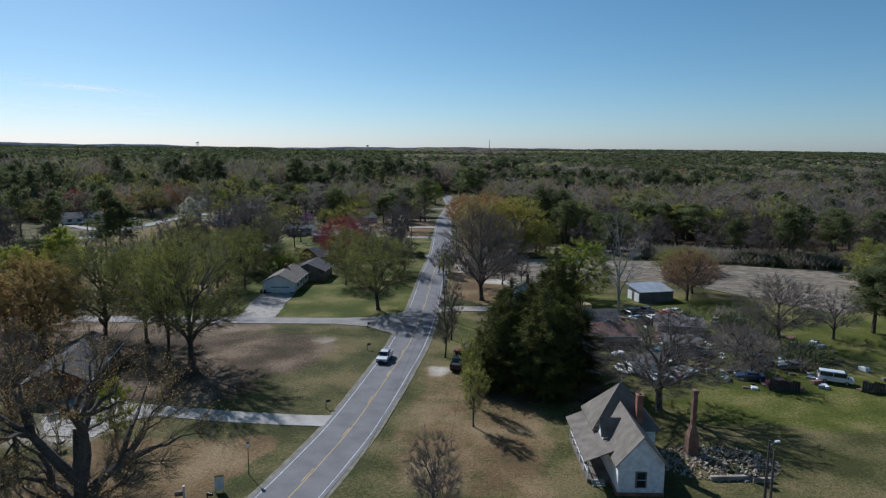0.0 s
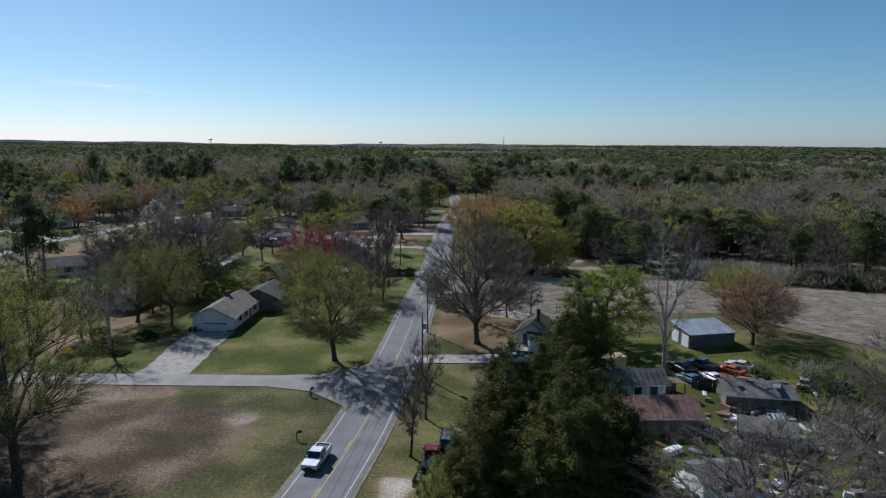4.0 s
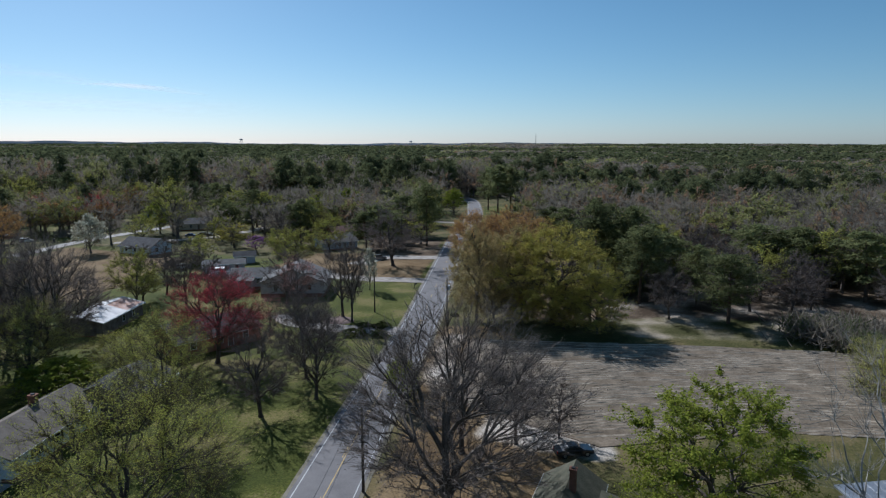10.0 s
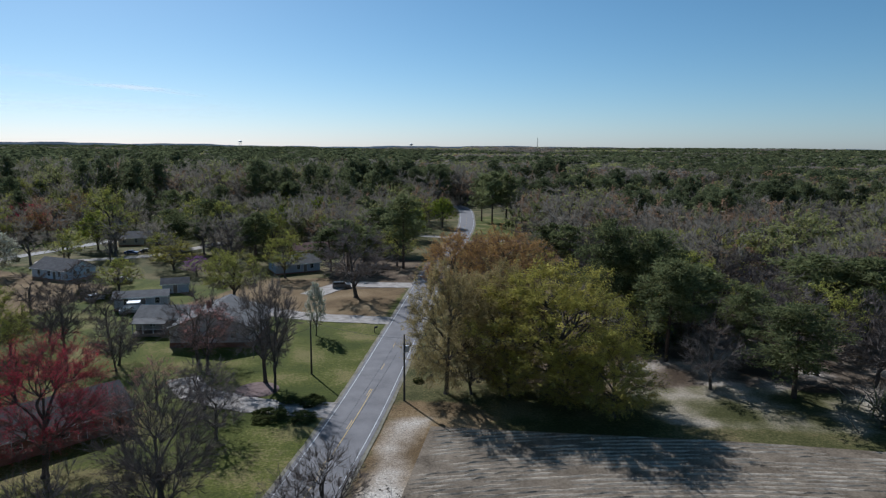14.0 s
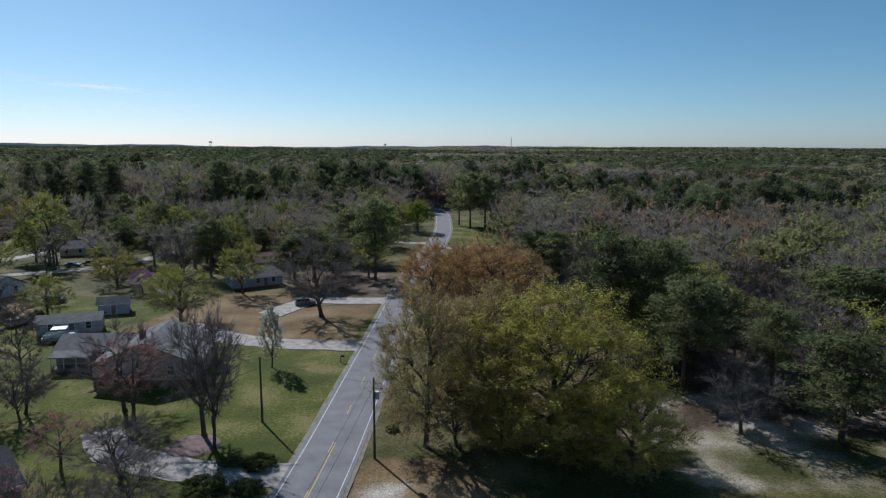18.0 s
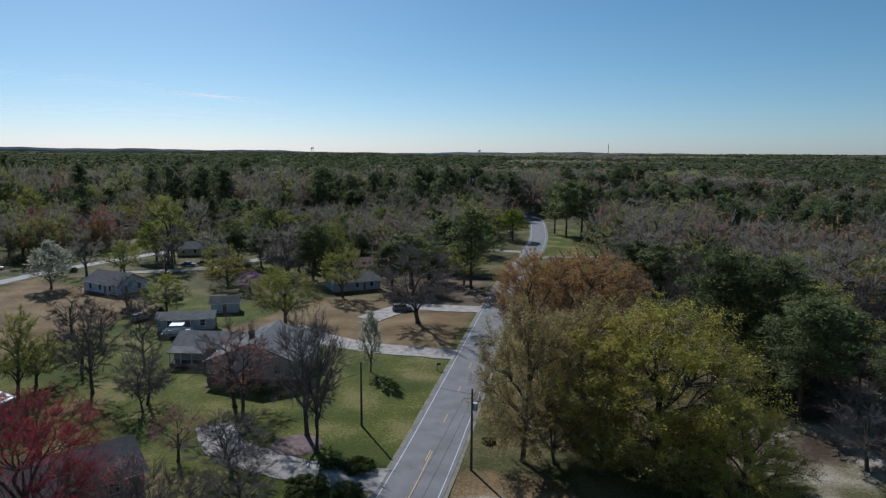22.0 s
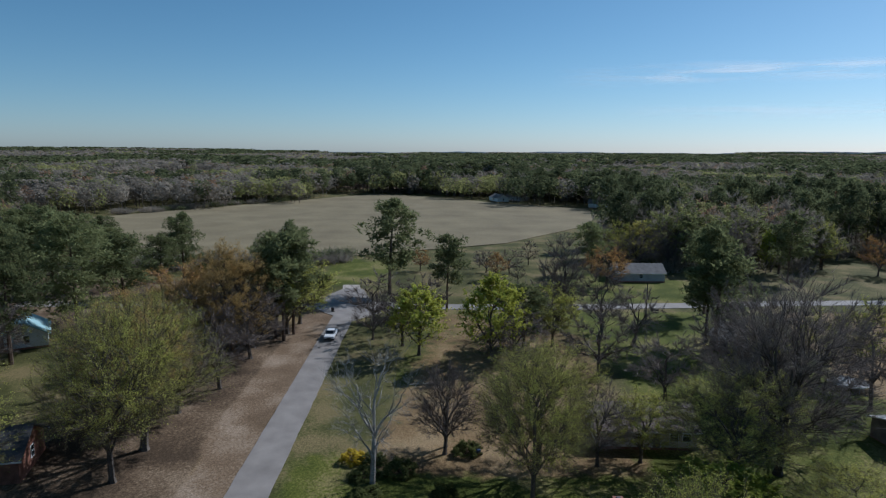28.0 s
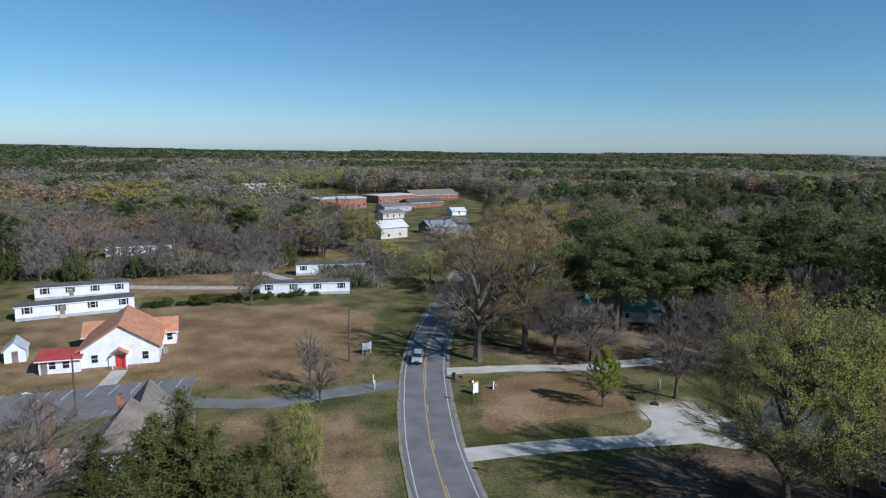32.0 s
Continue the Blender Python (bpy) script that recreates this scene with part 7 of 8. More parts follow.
grove([(-250, 350), (-225, 402), (-205, 454), (-190, 520), (-300, 520), (-340, 400)], 15, ["green", "bare", "bare", "bare", "pine"], 16, 21, 0.42, 16)
grove([(-122, 382), (-88, 430), (-45, 379), (-36, 495), (-60, 560), (-150, 500)], 15, ["bare", "pine", "bare", "green", "bare", "bare"], 12, 18, 0.46, 17)
grove([(-40, -62), (-60, -42), (-52, -14), (-44, -10), (-38, -30)], 9, ["bare", "green", "bare"], 7, 11, 0.5, 18)
grove([(-60, -44), (-96, -104), (-130, -120), (-150, -60), (-112, -30), (-88, -36)], 11, ["gold", "bare", "pine", "orange", "bare"], 13, 18, 0.46, 19)
grove([(-44, -66), (-52, -100), (-50, -150), (-20, -190), (30, -130), (10, -80)], 11, ["bare", "bare", "pine", "bare", "gold"], 10, 16, 0.46, 26)
grove([(-100, -130), (-70, -135), (-50, -160), (-60, -225), (-130, -270), (-150, -200)], 15, ["bare", "pine", "green", "bare"], 9, 14, 0.48, 27)
grove([(-70, -262), (-40, -275), (-90, -330), (-180, -350), (-190, -290), (-130, -290)], 16, ["bare", "pine", "bare"], 10, 15, 0.46, 28)
grove([(24, 104), (60, 106), (64, 150), (46, 152), (24, 140)], 8, ["bare"], 2.5, 6, 0.55, 29)
grove([(-112, 240), (-64, 246), (-64, 300), (-100, 306)], 14, ["bare", "green", "bare"], 6, 10, 0.5, 30)
grove([(-150, 322), (-100, 318), (-84, 350), (-140, 368)], 12.5, ["bare", "green", "bright", "bare"], 8, 14, 0.46, 31)
grove([(-72, 305), (-24, 332), (-24, 384), (-96, 372)], 11.5, ["bare", "pine", "green", "bare"], 9, 16, 0.46, 32)
grove([(62, -62), (31, -50), (0, -54), (-38, -58), (-40, -72), (0, -76), (60, -80)], 9.5, ["bare"], 10, 15, 0.45, 20)
grove([(60, -40), (64, 10), (80, 20), (100, -20), (90, -60)], 11, ["bare", "orange", "bare", "green"], 10, 15, 0.46, 21)
grove([(-100, 60), (-84, 70), (-88, 88), (-110, 96), (-120, 70)], 8.5, ["bare", "pine", "bare", "orange"], 12, 17, 0.42, 22)
grove([(-116, 106), (-92, 108), (-82, 118), (-90, 130), (-150, 130), (-150, 110)], 10, ["orange", "bare", "green", "bare"], 11, 16, 0.48, 23)
grove([(-150, 146), (-108, 146), (-106, 158), (-146, 160)], 12, ["bare", "green", "orange"], 10, 14, 0.48, 24)
grove([(-146, 165), (-112, 160), (-96, 170), (-96, 196), (-140, 205)], 13, ["bare", "green", "bare", "pine"], 11, 15, 0.46, 25)
wood("bare_grove", "leafless grey-brown trees scattered between the far houses", FAR_BARE, 10, 17, seed=71)
wood("bare_scrub", "low leafless grey-brown brush among the scrap and wrecked cars", SCRUB, 2, 4.5, seed=72)

# ---- vehicles ----


def profile_body(pts, w, tuck=0.0):
    """A car body: a side outline (x, z) drawn out to a width, drawn in towards its top."""
    bm = bmesh.new()
    top = max(z for x, z in pts)
    rows = []
    for s in (-1, 1):
        rows.append([bm.verts.new((x, s * (w / 2 - tuck * max(0, z - 0.85) / max(0.01, top - 0.85)), z)) for x, z in pts])
    n = len(pts)
    bm.faces.new(rows[0])
    bm.faces.new(rows[1][::-1])
    for i in range(n):
        bm.faces.new((rows[0][i], rows[1][i], rows[1][(i + 1) % n], rows[0][(i + 1) % n]))
    bmesh.ops.recalc_face_normals(bm, faces=bm.faces)
    bmesh.ops.bevel(bm, geom=list(bm.edges), offset=0.05, segments=1, affect="EDGES", clamp_overlap=True)
    return bm


SHAPE = {
    "sedan": ([(-2.25, 0.32), (2.25, 0.32), (2.28, 0.72), (1.2, 0.9), (-1.5, 0.95), (-2.25, 0.92)], [(0.95, 0.9), (0.3, 1.38), (-0.9, 1.4), (-1.6, 0.95)], 1.75, 4.5),
    "suv": ([(-2.3, 0.38), (2.3, 0.38), (2.32, 0.9), (1.25, 1.05), (-2.25, 1.08)], [(1.15, 1.04), (0.55, 1.66), (-1.9, 1.68), (-2.22, 1.06)], 1.85, 4.6),
    "pickup": ([(-2.6, 0.45), (2.6, 0.45), (2.62, 0.98), (1.35, 1.1), (-2.6, 1.08)], [(1.2, 1.09), (0.65, 1.76), (-0.6, 1.78), (-0.78, 1.08)], 1.9, 5.3),
    "van": ([(-2.5, 0.4), (2.5, 0.4), (2.52, 0.95), (1.9, 1.1), (-2.5, 1.12)], [(1.85, 1.1), (1.2, 1.98), (-2.4, 2.0), (-2.46, 1.1)], 1.9, 5.0),
}
CAR_MODEL = {}


def car_model(shape):
    lower, upper, w, L = SHAPE[shape]
    root = new(shape + "_car")
    part("body", profile_body(lower, w), PAINT["white"], root)
    part("cabin", profile_body(upper, w - 0.12, 0.18), PAINT["white"], root)
    zc = (upper[0][1] + upper[1][1]) / 2
    zt, zb = max(z for x, z in upper), upper[0][1]
    (x0, z0), (x1, z1) = upper[0], upper[1]
    ang = math.degrees(math.atan2(z1 - z0, x0 - x1))
    mid = Vector(((x0 + x1) / 2, 0, (z0 + z1) / 2))
    ln = math.hypot(x1 - x0, z1 - z0)
    part("windscreen", at(Matrix.Translation(mid) @ pose(0, 0, 0, 0, ang, 0), boxed(-ln / 2 + 0.08, ln / 2 - 0.08, -w / 2 + 0.22, w / 2 - 0.22, -0.02, 0.03)), M_GLASS, root)
    (x2, z2), (x3, z3) = upper[2], upper[3]
    ang = math.degrees(math.atan2(z2 - z3, x3 - x2))
    mid = Vector(((x2 + x3) / 2, 0, (z2 + z3) / 2))
    ln = math.hypot(x2 - x3, z2 - z3)
    part("rear_window", at(Matrix.Translation(mid) @ pose(0, 0, 0, 0, ang, 0), boxed(-ln / 2 + 0.08, ln / 2 - 0.08, -w / 2 + 0.24, w / 2 - 0.24, -0.03, 0.02)), M_GLASS, root)
    for s in (-1, 1):
        xa, xb = (x1 + x0) / 2 - 0.1, (x2 + x3) / 2 + 0.15
        m = (xa + xb) / 2
        for a, b in ((m + 0.04, xa), (xb, m - 0.04)):
            part("side_window", boxed(a, b, *sorted((s * (w / 2 - 0.17), s * (w / 2 - 0.05))), zb + 0.1, zt - 0.14), M_GLASS, root)
        part("headlight", boxed(L / 2 - 0.08, L / 2 + 0.03, *sorted((s * (w / 2 - 0.45), s * (w / 2 - 0.08))), 0.62, 0.8), M_LAMPGLASS, root, "clear headlight")
        part("tail_light", boxed(-L / 2 - 0.02, -L / 2 + 0.06, *sorted((s * (w / 2 - 0.3), s * (w / 2 - 0.06))), 0.66, 0.9), M_TAILGLASS, root, "red tail light")
        part("mirror", boxed(x0 - 0.3, x0 - 0.12, *sorted((s * (w / 2 - 0.06), s * (w / 2 + 0.14))), zb + 0.06, zb + 0.22), M_BLACK, root)
        for x in (L * 0.31, -L * 0.3):
            t = part("wheel", rod(bmesh.new(), (x, s * (w / 2 - 0.24), 0.33), (x, s * (w / 2 + 0.01), 0.33), 0.34, sides=14), M_TYRE, root, "black tyre")
            part("rim", rod(bmesh.new(), (x, s * (w / 2 - 0.1), 0.33), (x, s * (w / 2 + 0.025), 0.33), 0.2, sides=10), M_RIM, t)
    part("bumper", boxed(L / 2 - 0.1, L / 2 + 0.06, -w / 2 + 0.08, w / 2 - 0.08, 0.36, 0.56), M_BLACK, root)
    part("bumper", boxed(-L / 2 - 0.06, -L / 2 + 0.1, -w / 2 + 0.08, w / 2 - 0.08, 0.38, 0.58), M_BLACK, root)
    part("grille", boxed(L / 2 - 0.05, L / 2 + 0.035, -0.4, 0.4, 0.58, 0.76), M_BLACK, root)
    if shape == "pickup":
        part("load_bed", boxed(-2.5, -0.85, -w / 2 + 0.14, w / 2 - 0.14, 1.0, 1.1), M_BLACK, root, "open black load bed")
        for s in (-1, 1):
            part("bed_side", boxed(-2.55, -0.8, *sorted((s * (w / 2 - 0.02), s * (w / 2 - 0.14))), 1.0, 1.25), PAINT["white"], root)
        part("tailgate", boxed(-2.6, -2.5, -w / 2 + 0.05, w / 2 - 0.05, 0.95, 1.25), PAINT["white"], root)
    return root


def car(shape, paint, x, y, turn, label, z=0.0):
    if shape not in CAR_MODEL:
        CAR_MODEL[shape] = c = car_model(shape)
        c.matrix_world = pose(x, y, z, 0, 0, turn)
    else:
        c = copy_thing(CAR_MODEL[shape], pose(x, y, z, 0, 0, turn))
    for o in c.children:
        if o.name.split(".")[0] in ("body", "cabin", "bed_side", "tailgate"):
            recolour(o, PAINT[paint])
    return tagged(c, label, "car")


car("pickup", "white", -21.9, 113.5, -98, "white pickup truck driving on the asphalt road", 0.1)
car("suv", "silver", -30.7, 51.0, 70, "silver car driving along the curving road", 0.1)
car("pickup", "white", -126.0, 138.4, 0, "white pickup standing on the side road", 0.085)
car("suv", "grey", -36.5, 305.5, 20, "dark grey car parked under a bare tree")
car("sedan", "blue", -119.5, 349.0, 10, "dark blue car on a driveway")
car("sedan", "black", -116.0, 352.5, 15, "black car on a driveway")
car("sedan", "white", -112.5, 354.5, 15, "white car on a driveway")
car("suv", "white", -173.0, 328.5, 40, "white car parked near a white house")
car("sedan", "black", -182.5, 302.0, 30, "black car on the spur before the white house")
car("sedan", "white", -83.0, 285.0, 40, "white car behind the mobile home")
car("suv", "silver", -90.5, 284.5, 70, "silver car standing on grass by a hedge")
car("suv", "grey", -95.5, 304.0, 20, "grey car near a bare tree")
car("sedan", "silver", -22.5, -12.0, 175, "silver car beside a mobile home")
car("pickup", "white", 3.1, 149.9, 200, "white pickup on a gravel driveway by a cottage", 0.08)
car("sedan", "black", 10.6, 177.9, 15, "old dark car behind the cottage")
# junkyard wrecks
for shape, paint, x, y, turn, words in (
        ("pickup", "black", -9.0, 110.5, 80, "old black pickup under the cedars"), ("suv", "grey", -6.8, 119.0, 85, "old dark car under the cedars"), ("pickup", "red", -8.6, 114.6, 95, "faded red pickup in the weeds"),
        ("sedan", "silver", 9.4, 108.0, 160, "silver wreck beside the dark cedars"), ("sedan", "blue", 39.2, 106.4, 170, "blue wreck in long grass"), ("sedan", "red", 42.6, 102.8, -10, "red wreck near a fallen fence"),
        ("van", "white", 52.6, 105.4, -25, "white van wreck on the grass"), ("sedan", "grey", 48.8, 112.0, 170, "grey wreck on the grass"), ("pickup", "blue", 44.0, 114.4, 165, "dark blue pickup wreck"),
        ("pickup", "black", 30.8, 147.4, 110, "dark pickup wreck by a tree"), ("pickup", "grey", 34.6, 149.2, 130, "grey pickup wreck on the lawn"), ("sedan", "orange", 38.6, 147.2, 125, "orange-red wreck with its boot facing a lawn"),
        ("sedan", "white", 41.0, 149.6, 130, "pale wreck beside the orange one"), ("sedan", "sky", 30.6, 142.6, 120, "light blue wreck in the weeds"), ("sedan", "white", 34.2, 143.4, 110, "white wreck in the weeds"),
        ("sedan", "tan", 47.5, 141.5, 60, "tan wreck near a fence"), ("suv", "black", 52.0, 140.0, 20, "black wreck near a fence"), ("sedan", "green", 28.0, 118.5, 40, "green wreck in the weeds"), ("sedan", "white", 24.0, 104.5, 20, "white wreck near the shack"),
        ("suv", "silver", 36.5, 126.5, 75, "silver wreck beside the collapsed shed"), ("sedan", "tan", 44.0, 124.0, 10, "tan wreck in the weeds")):
    car(shape, paint, x, y, turn, words)

# ---- poles and wires ----


def utility_pole(x, y, h, turn, lamp=False, drum=False, arm=True):
    p = empty("utility_pole", x, y, 0, turn, label="tall weathered wooden utility pole beside the road", category="utility pole", group="utility poles")
    part("pole", rod(bmesh.new(), (0, 0, -0.2), (0, 0, h), 0.17, 0.1, 10), M_POLEWOOD, p)
    if arm:
        part("crossarm", boxed(-1.1, 1.1, -0.06, 0.06, h - 0.75, h - 0.6), M_POLEWOOD, p)
        for u in (-1.0, -0.5, 0.5, 1.0):
            part("insulator", rod(bmesh.new(), (u, 0, h - 0.6), (u, 0, h - 0.38), 0.05, 0.03, 6), M_GREYMETAL, p)
    if drum:
        part("transformer", rod(bmesh.new(), (0.38, 0, h - 2.6), (0.38, 0, h - 1.7), 0.27, sides=12), M_GREYMETAL, p, "grey transformer drum")
        part("bracket", boxed(0.05, 0.3, -0.05, 0.05, h - 2.3, h - 2.2), M_GREYMETAL, p)
    if lamp:
        part("lamp_arm", rod(bmesh.new(), (0, 0, h - 0.6), (0.9, 0, h - 0.25), 0.035), M_GREYMETAL, p)
        part("lamp_head", boxed(0.8, 1.4, -0.14, 0.14, h - 0.34, h - 0.16, 0.03), M_LAMPGLASS, p, "pale lamp head")
    return p


def wire(a, b, sag=0.7):
    """One hanging wire, a thin tube of four sides."""
    n, k = 12, 4
    u = np.arange(n + 1)[:, None] / n
    p = np.array(a) * (1 - u) + np.array(b) * u - np.array((0, 0, 4 * sag)) * u * (1 - u)
    t = np.arange(k) * math.pi / 2
    d = Vector(b) - Vector(a)
    side = np.array(Vector((d.y, -d.x, 0)).normalized())
    ring = 0.018 * (np.cos(t)[:, None] * side + np.sin(t)[:, None] * np.array((0, 0, 1.0)))
    V = (p[:, None, :] + ring[None]).reshape(-1, 3)
    i, j = np.meshgrid(np.arange(n) * k, np.arange(k), indexing="ij")
    F = np.stack([i + j, i + (j + 1) % k, i + k + (j + 1) % k, i + k + j], -1).reshape(-1, 4)
    return tagged(put("overhead_wire", np_mesh("overhead_wire", V, F), M_BLACK), "thin black overhead wire between utility poles", "wire", group="overhead wires")


utility_pole(-8.8, 231.5, 10.0, 10, drum=True, arm=False)
utility_pole(-25.4, 241.0, 9.0, 10, arm=False)
utility_pole(-11.7, 142.8, 10.5, 5, drum=True, arm=False)
utility_pole(-12.4, 167.3, 9.5, 5, arm=False)
utility_pole(-19.1, 47.7, 9.5, 20)
utility_pole(23.9, 68.6, 6.8, 20, lamp=True, arm=False)
utility_pole(21.0, 61.9, 9.0, 20, arm=False)
utility_pole(-139.2, 205.7, 9.0, 90, arm=False)
utility_pole(-171.1, 231.6, 9.0, 90)
utility_pole(-147.8, 286.9, 9.0, 80, lamp=True, arm=False)
utility_pole(-142.5, 317.9, 9.0, 70, arm=False)
for x in (-0.5, 0.5):
    wire((-11.7 + x, 142.8, 10.0), (-18.7 + x, 47.7, 9.0), 1.6)
    wire((-11.7 + x, 142.8, 10.0), (-12.4 + x, 167.3, 9.4), 0.4)
    wire((-12.4 + x, 167.3, 9.4), (-8.8 + x, 231.5, 9.9), 1.0)
wire((-8.8, 231.5, 9.4), (-25.4, 241.0, 8.8), 0.5)
wire((-25.4, 241.0, 8.8), (-44, 254, 5.0), 0.6)

# ---- small things along the road ----


def mailbox(x, y, turn, label="black mailbox on a wooden post by the road"):
    m = empty("mailbox", x, y, 0, turn, label=label, category="mailbox", group="mailboxes")
    part("post", boxed(-0.06, 0.06, -0.06, 0.06, -0.05, 1.1), M_POLEWOOD, m)
    part("arm", boxed(-0.05, 0.5, -0.05, 0.05, 0.92, 1.02), M_POLEWOOD, m)
    bm = boxed(0.05, 0.65, -0.12, 0.12, 1.02, 1.2)
    rod(bm, (0.05, 0, 1.2), (0.65, 0, 1.2), 0.12, sides=12)
    part("box", bm, M_BLACK, m)
    part("flag", boxed(0.3, 0.34, 0.12, 0.16, 1.1, 1.4), M_REDDOOR, m, "red flag")


lp = empty("yard_lamp", -33.2, 72.3, 0, 20, label="thin dark yard lamp post on a brown lawn", category="lamp post")
part("post", rod(bmesh.new(), (0, 0, -0.05), (0, 0, 3.4), 0.05, 0.04, 8), M_BLACK, lp)
part("lantern", boxed(-0.16, 0.16, -0.16, 0.16, 3.4, 3.85, 0.04), M_LAMPGLASS, lp, "small pale lantern")
part("cap", rod(bmesh.new(), (0, 0, 3.85), (0, 0, 4.0), 0.22, 0.03, 8), M_BLACK, lp)
mailbox(-28.1, 91.8, 10)
mailbox(-25.8, 119.3, 20)
mailbox(-27.5, 133.6, 60, "black mailbox with a number plaque on a post")
mailbox(-19.9, 265.6, 0, "dark ornate mailbox on a curved stand")
mailbox(-34.8, 63.4, -20, "pale mailbox beside the concrete driveway")
mailbox(-35.6, 66.0, -20)


def wheelie_bin(x, y, turn):
    b = empty("wheelie_bin", x, y, 0, turn, label="black wheeled rubbish bin at the kerb", category="bin", group="wheeled bins")
    bm = boxed(-0.28, 0.28, -0.34, 0.34, 0.08, 1.0)
    for v in bm.verts:
        if v.co.z < 0.5:
            v.co.x *= 0.8
            v.co.y *= 0.8
    part("bin_body", bm, M_BLACK, b)
    part("lid", boxed(-0.32, 0.32, -0.38, 0.38, 1.0, 1.08, 0.02), M_BLACK, b)
    for s in (-1, 1):
        part("wheel", rod(bmesh.new(), (s * 0.2, 0.3, 0.11), (s * 0.28, 0.3, 0.11), 0.11, sides=10), M_TYRE, b)


wheelie_bin(-34.0, 61.3, -20)
wheelie_bin(-147.4, 135.5, 0)
wheelie_bin(-164.0, 331.0, 0)
wheelie_bin(-58.0, 165.0, 0)
wheelie_bin(-59.0, 165.2, 10)

sg = empty("yard_sign", -35.2, 68.4, 0, 18, label="white upright yard sign with a yellow top band", category="sign")
part("board", boxed(-0.5, 0.5, -0.03, 0.03, 0.2, 2.0), M_TRIM, sg)
part("band", boxed(-0.5, 0.5, -0.045, 0.045, 1.75, 2.0), M_YELLOW_LINE, sg, "yellow band")
for s in (-0.4, 0.4):
    part("leg", boxed(s - 0.03, s + 0.03, -0.02, 0.02, -0.05, 0.3), M_GREYMETAL, sg)
st = empty("cable_stand", -38.6, 67.2, 0, 20, label="white timber stand beside the lawn", category="stand")
part("post", boxed(-0.1, 0.1, -0.1, 0.1, -0.05, 1.3), M_TRIM, st)
part("box", boxed(-0.9, -0.1, -0.2, 0.2, 0.3, 0.8), M_OLDWOOD, st)
cs = empty("church_sign", -22.9, 43.9, 0, 25, label="grey framed notice board on two posts", category="sign")
part("panel", boxed(-1.0, 1.0, -0.1, 0.1, 0.8, 2.0), M_GREYWALL, cs)
part("face", boxed(-0.85, 0.85, -0.12, 0.12, 0.95, 1.85), M_BLUEGREY, cs)
for s in (-0.9, 0.9):
    part("post", boxed(s - 0.06, s + 0.06, -0.06, 0.06, -0.05, 2.1), M_TRIM, cs)
for x, y in ((-20.6, 62.6), (-20.9, 60.0)):
    m = empty("marker_post", x, y, 0, 0, label="white marker post at the lane's edge", category="post", group="marker posts")
    part("post", rod(bmesh.new(), (0, 0, -0.05), (0, 0, 1.7), 0.09, sides=8), M_TRIM, m)
    part("cap", rod(bmesh.new(), (0, 0, 1.7), (0, 0, 1.78), 0.11, sides=8), M_BLACK, m)
hp = empty("basketball_hoop", -59.8, 79.6, 0, 60, label="portable basketball hoop with a white backboard", category="hoop")
part("base", boxed(-0.5, 0.5, -0.7, 0.3, 0, 0.25, 0.04), M_BLACK, hp)
part("pole", rod(bmesh.new(), (0, -0.3, 0.2), (0, 0.2, 3.2), 0.06), M_BLACK, hp)
part("backboard", boxed(-0.8, 0.8, 0.25, 0.3, 2.8, 3.85), M_TRIM, hp, "white backboard")
part("target", boxed(-0.3, 0.3, 0.3, 0.315, 3.0, 3.4), M_REDDOOR, hp)
bm = bmesh.new()
for k in range(12):
    a, b = k * math.pi / 6, (k + 1) * math.pi / 6
    rod(bm, (0.23 * math.cos(a), 0.55 + 0.23 * math.sin(a), 3.05), (0.23 * math.cos(b), 0.55 + 0.23 * math.sin(b), 3.05), 0.015, sides=5)
part("rim", bm, M_REDDOOR, hp)
tr = empty("trampoline", -100.0, 226.0, 0, 0, label="round trampoline with a pale rim on the lawn", category="trampoline")
bm = bmesh.new()
for k in range(24):
    a, b = k * math.pi / 12, (k + 1) * math.pi / 12
    rod(bm, (3 * math.cos(a), 3 * math.sin(a), 0.9), (3 * math.cos(b), 3 * math.sin(b), 0.9), 0.1, sides=6)
part("rim", bm, M_TRIM, tr)
part("mat", rod(bmesh.new(), (0, 0, 0.86), (0, 0, 0.9), 2.9, sides=24), M_BLACK, tr)
for k in range(8):
    a = k * math.pi / 4
    part("leg", rod(bmesh.new(), (2.9 * math.cos(a), 2.9 * math.sin(a), -0.02), (2.9 * math.cos(a), 2.9 * math.sin(a), 0.9), 0.04, sides=6), M_GREYMETAL, tr)
bed = empty("mulch_bed", -31.6, 233.4, 0, 0, label="round bed of reddish mulch under a bare tree", category="flower bed")
part("mulch", rod(bmesh.new(), (0, 0, -0.05), (0, 0, 0.12), 3.4, 3.0, 20), M_MULCH, bed)
for k, (x, y, h, r) in enumerate(((-21.6, 228.9, 1.5, 2.6), (-25.2, 228.9, 1.3, 2.0), (-26, 223.6, 1.6, 3.2), (-21.4, 223.4, 1.4, 2.4), (-7.7, 239.2, 1.0, 1.2), (-66, 151.5, 1.3, 2.4), (-70, 151.0, 1.2, 2.6), (-74, 151.5, 1.2, 2.2), (-88.5, 287.5, 3.0, 2.4), (-95.5, 287.5, 3.0, 2.2), (-164.5, 300, 2.0, 1.4), (-147, 331, 2.0, 1.5), (-76, 163, 2.0, 2.4), (-71, 155, 2.2, 2.6), (-65, 160, 2.4, 2.2))):
    tree("bush", x, y, h, r)
golden = tree("bush", -74.0, 149.2, 1.8, 2.0, label="shrub in yellow spring flower on the lawn")
for o in golden.children:
    if o.name.split(".")[0] == "crown":
        recolour(o, LEAF["yellow"])
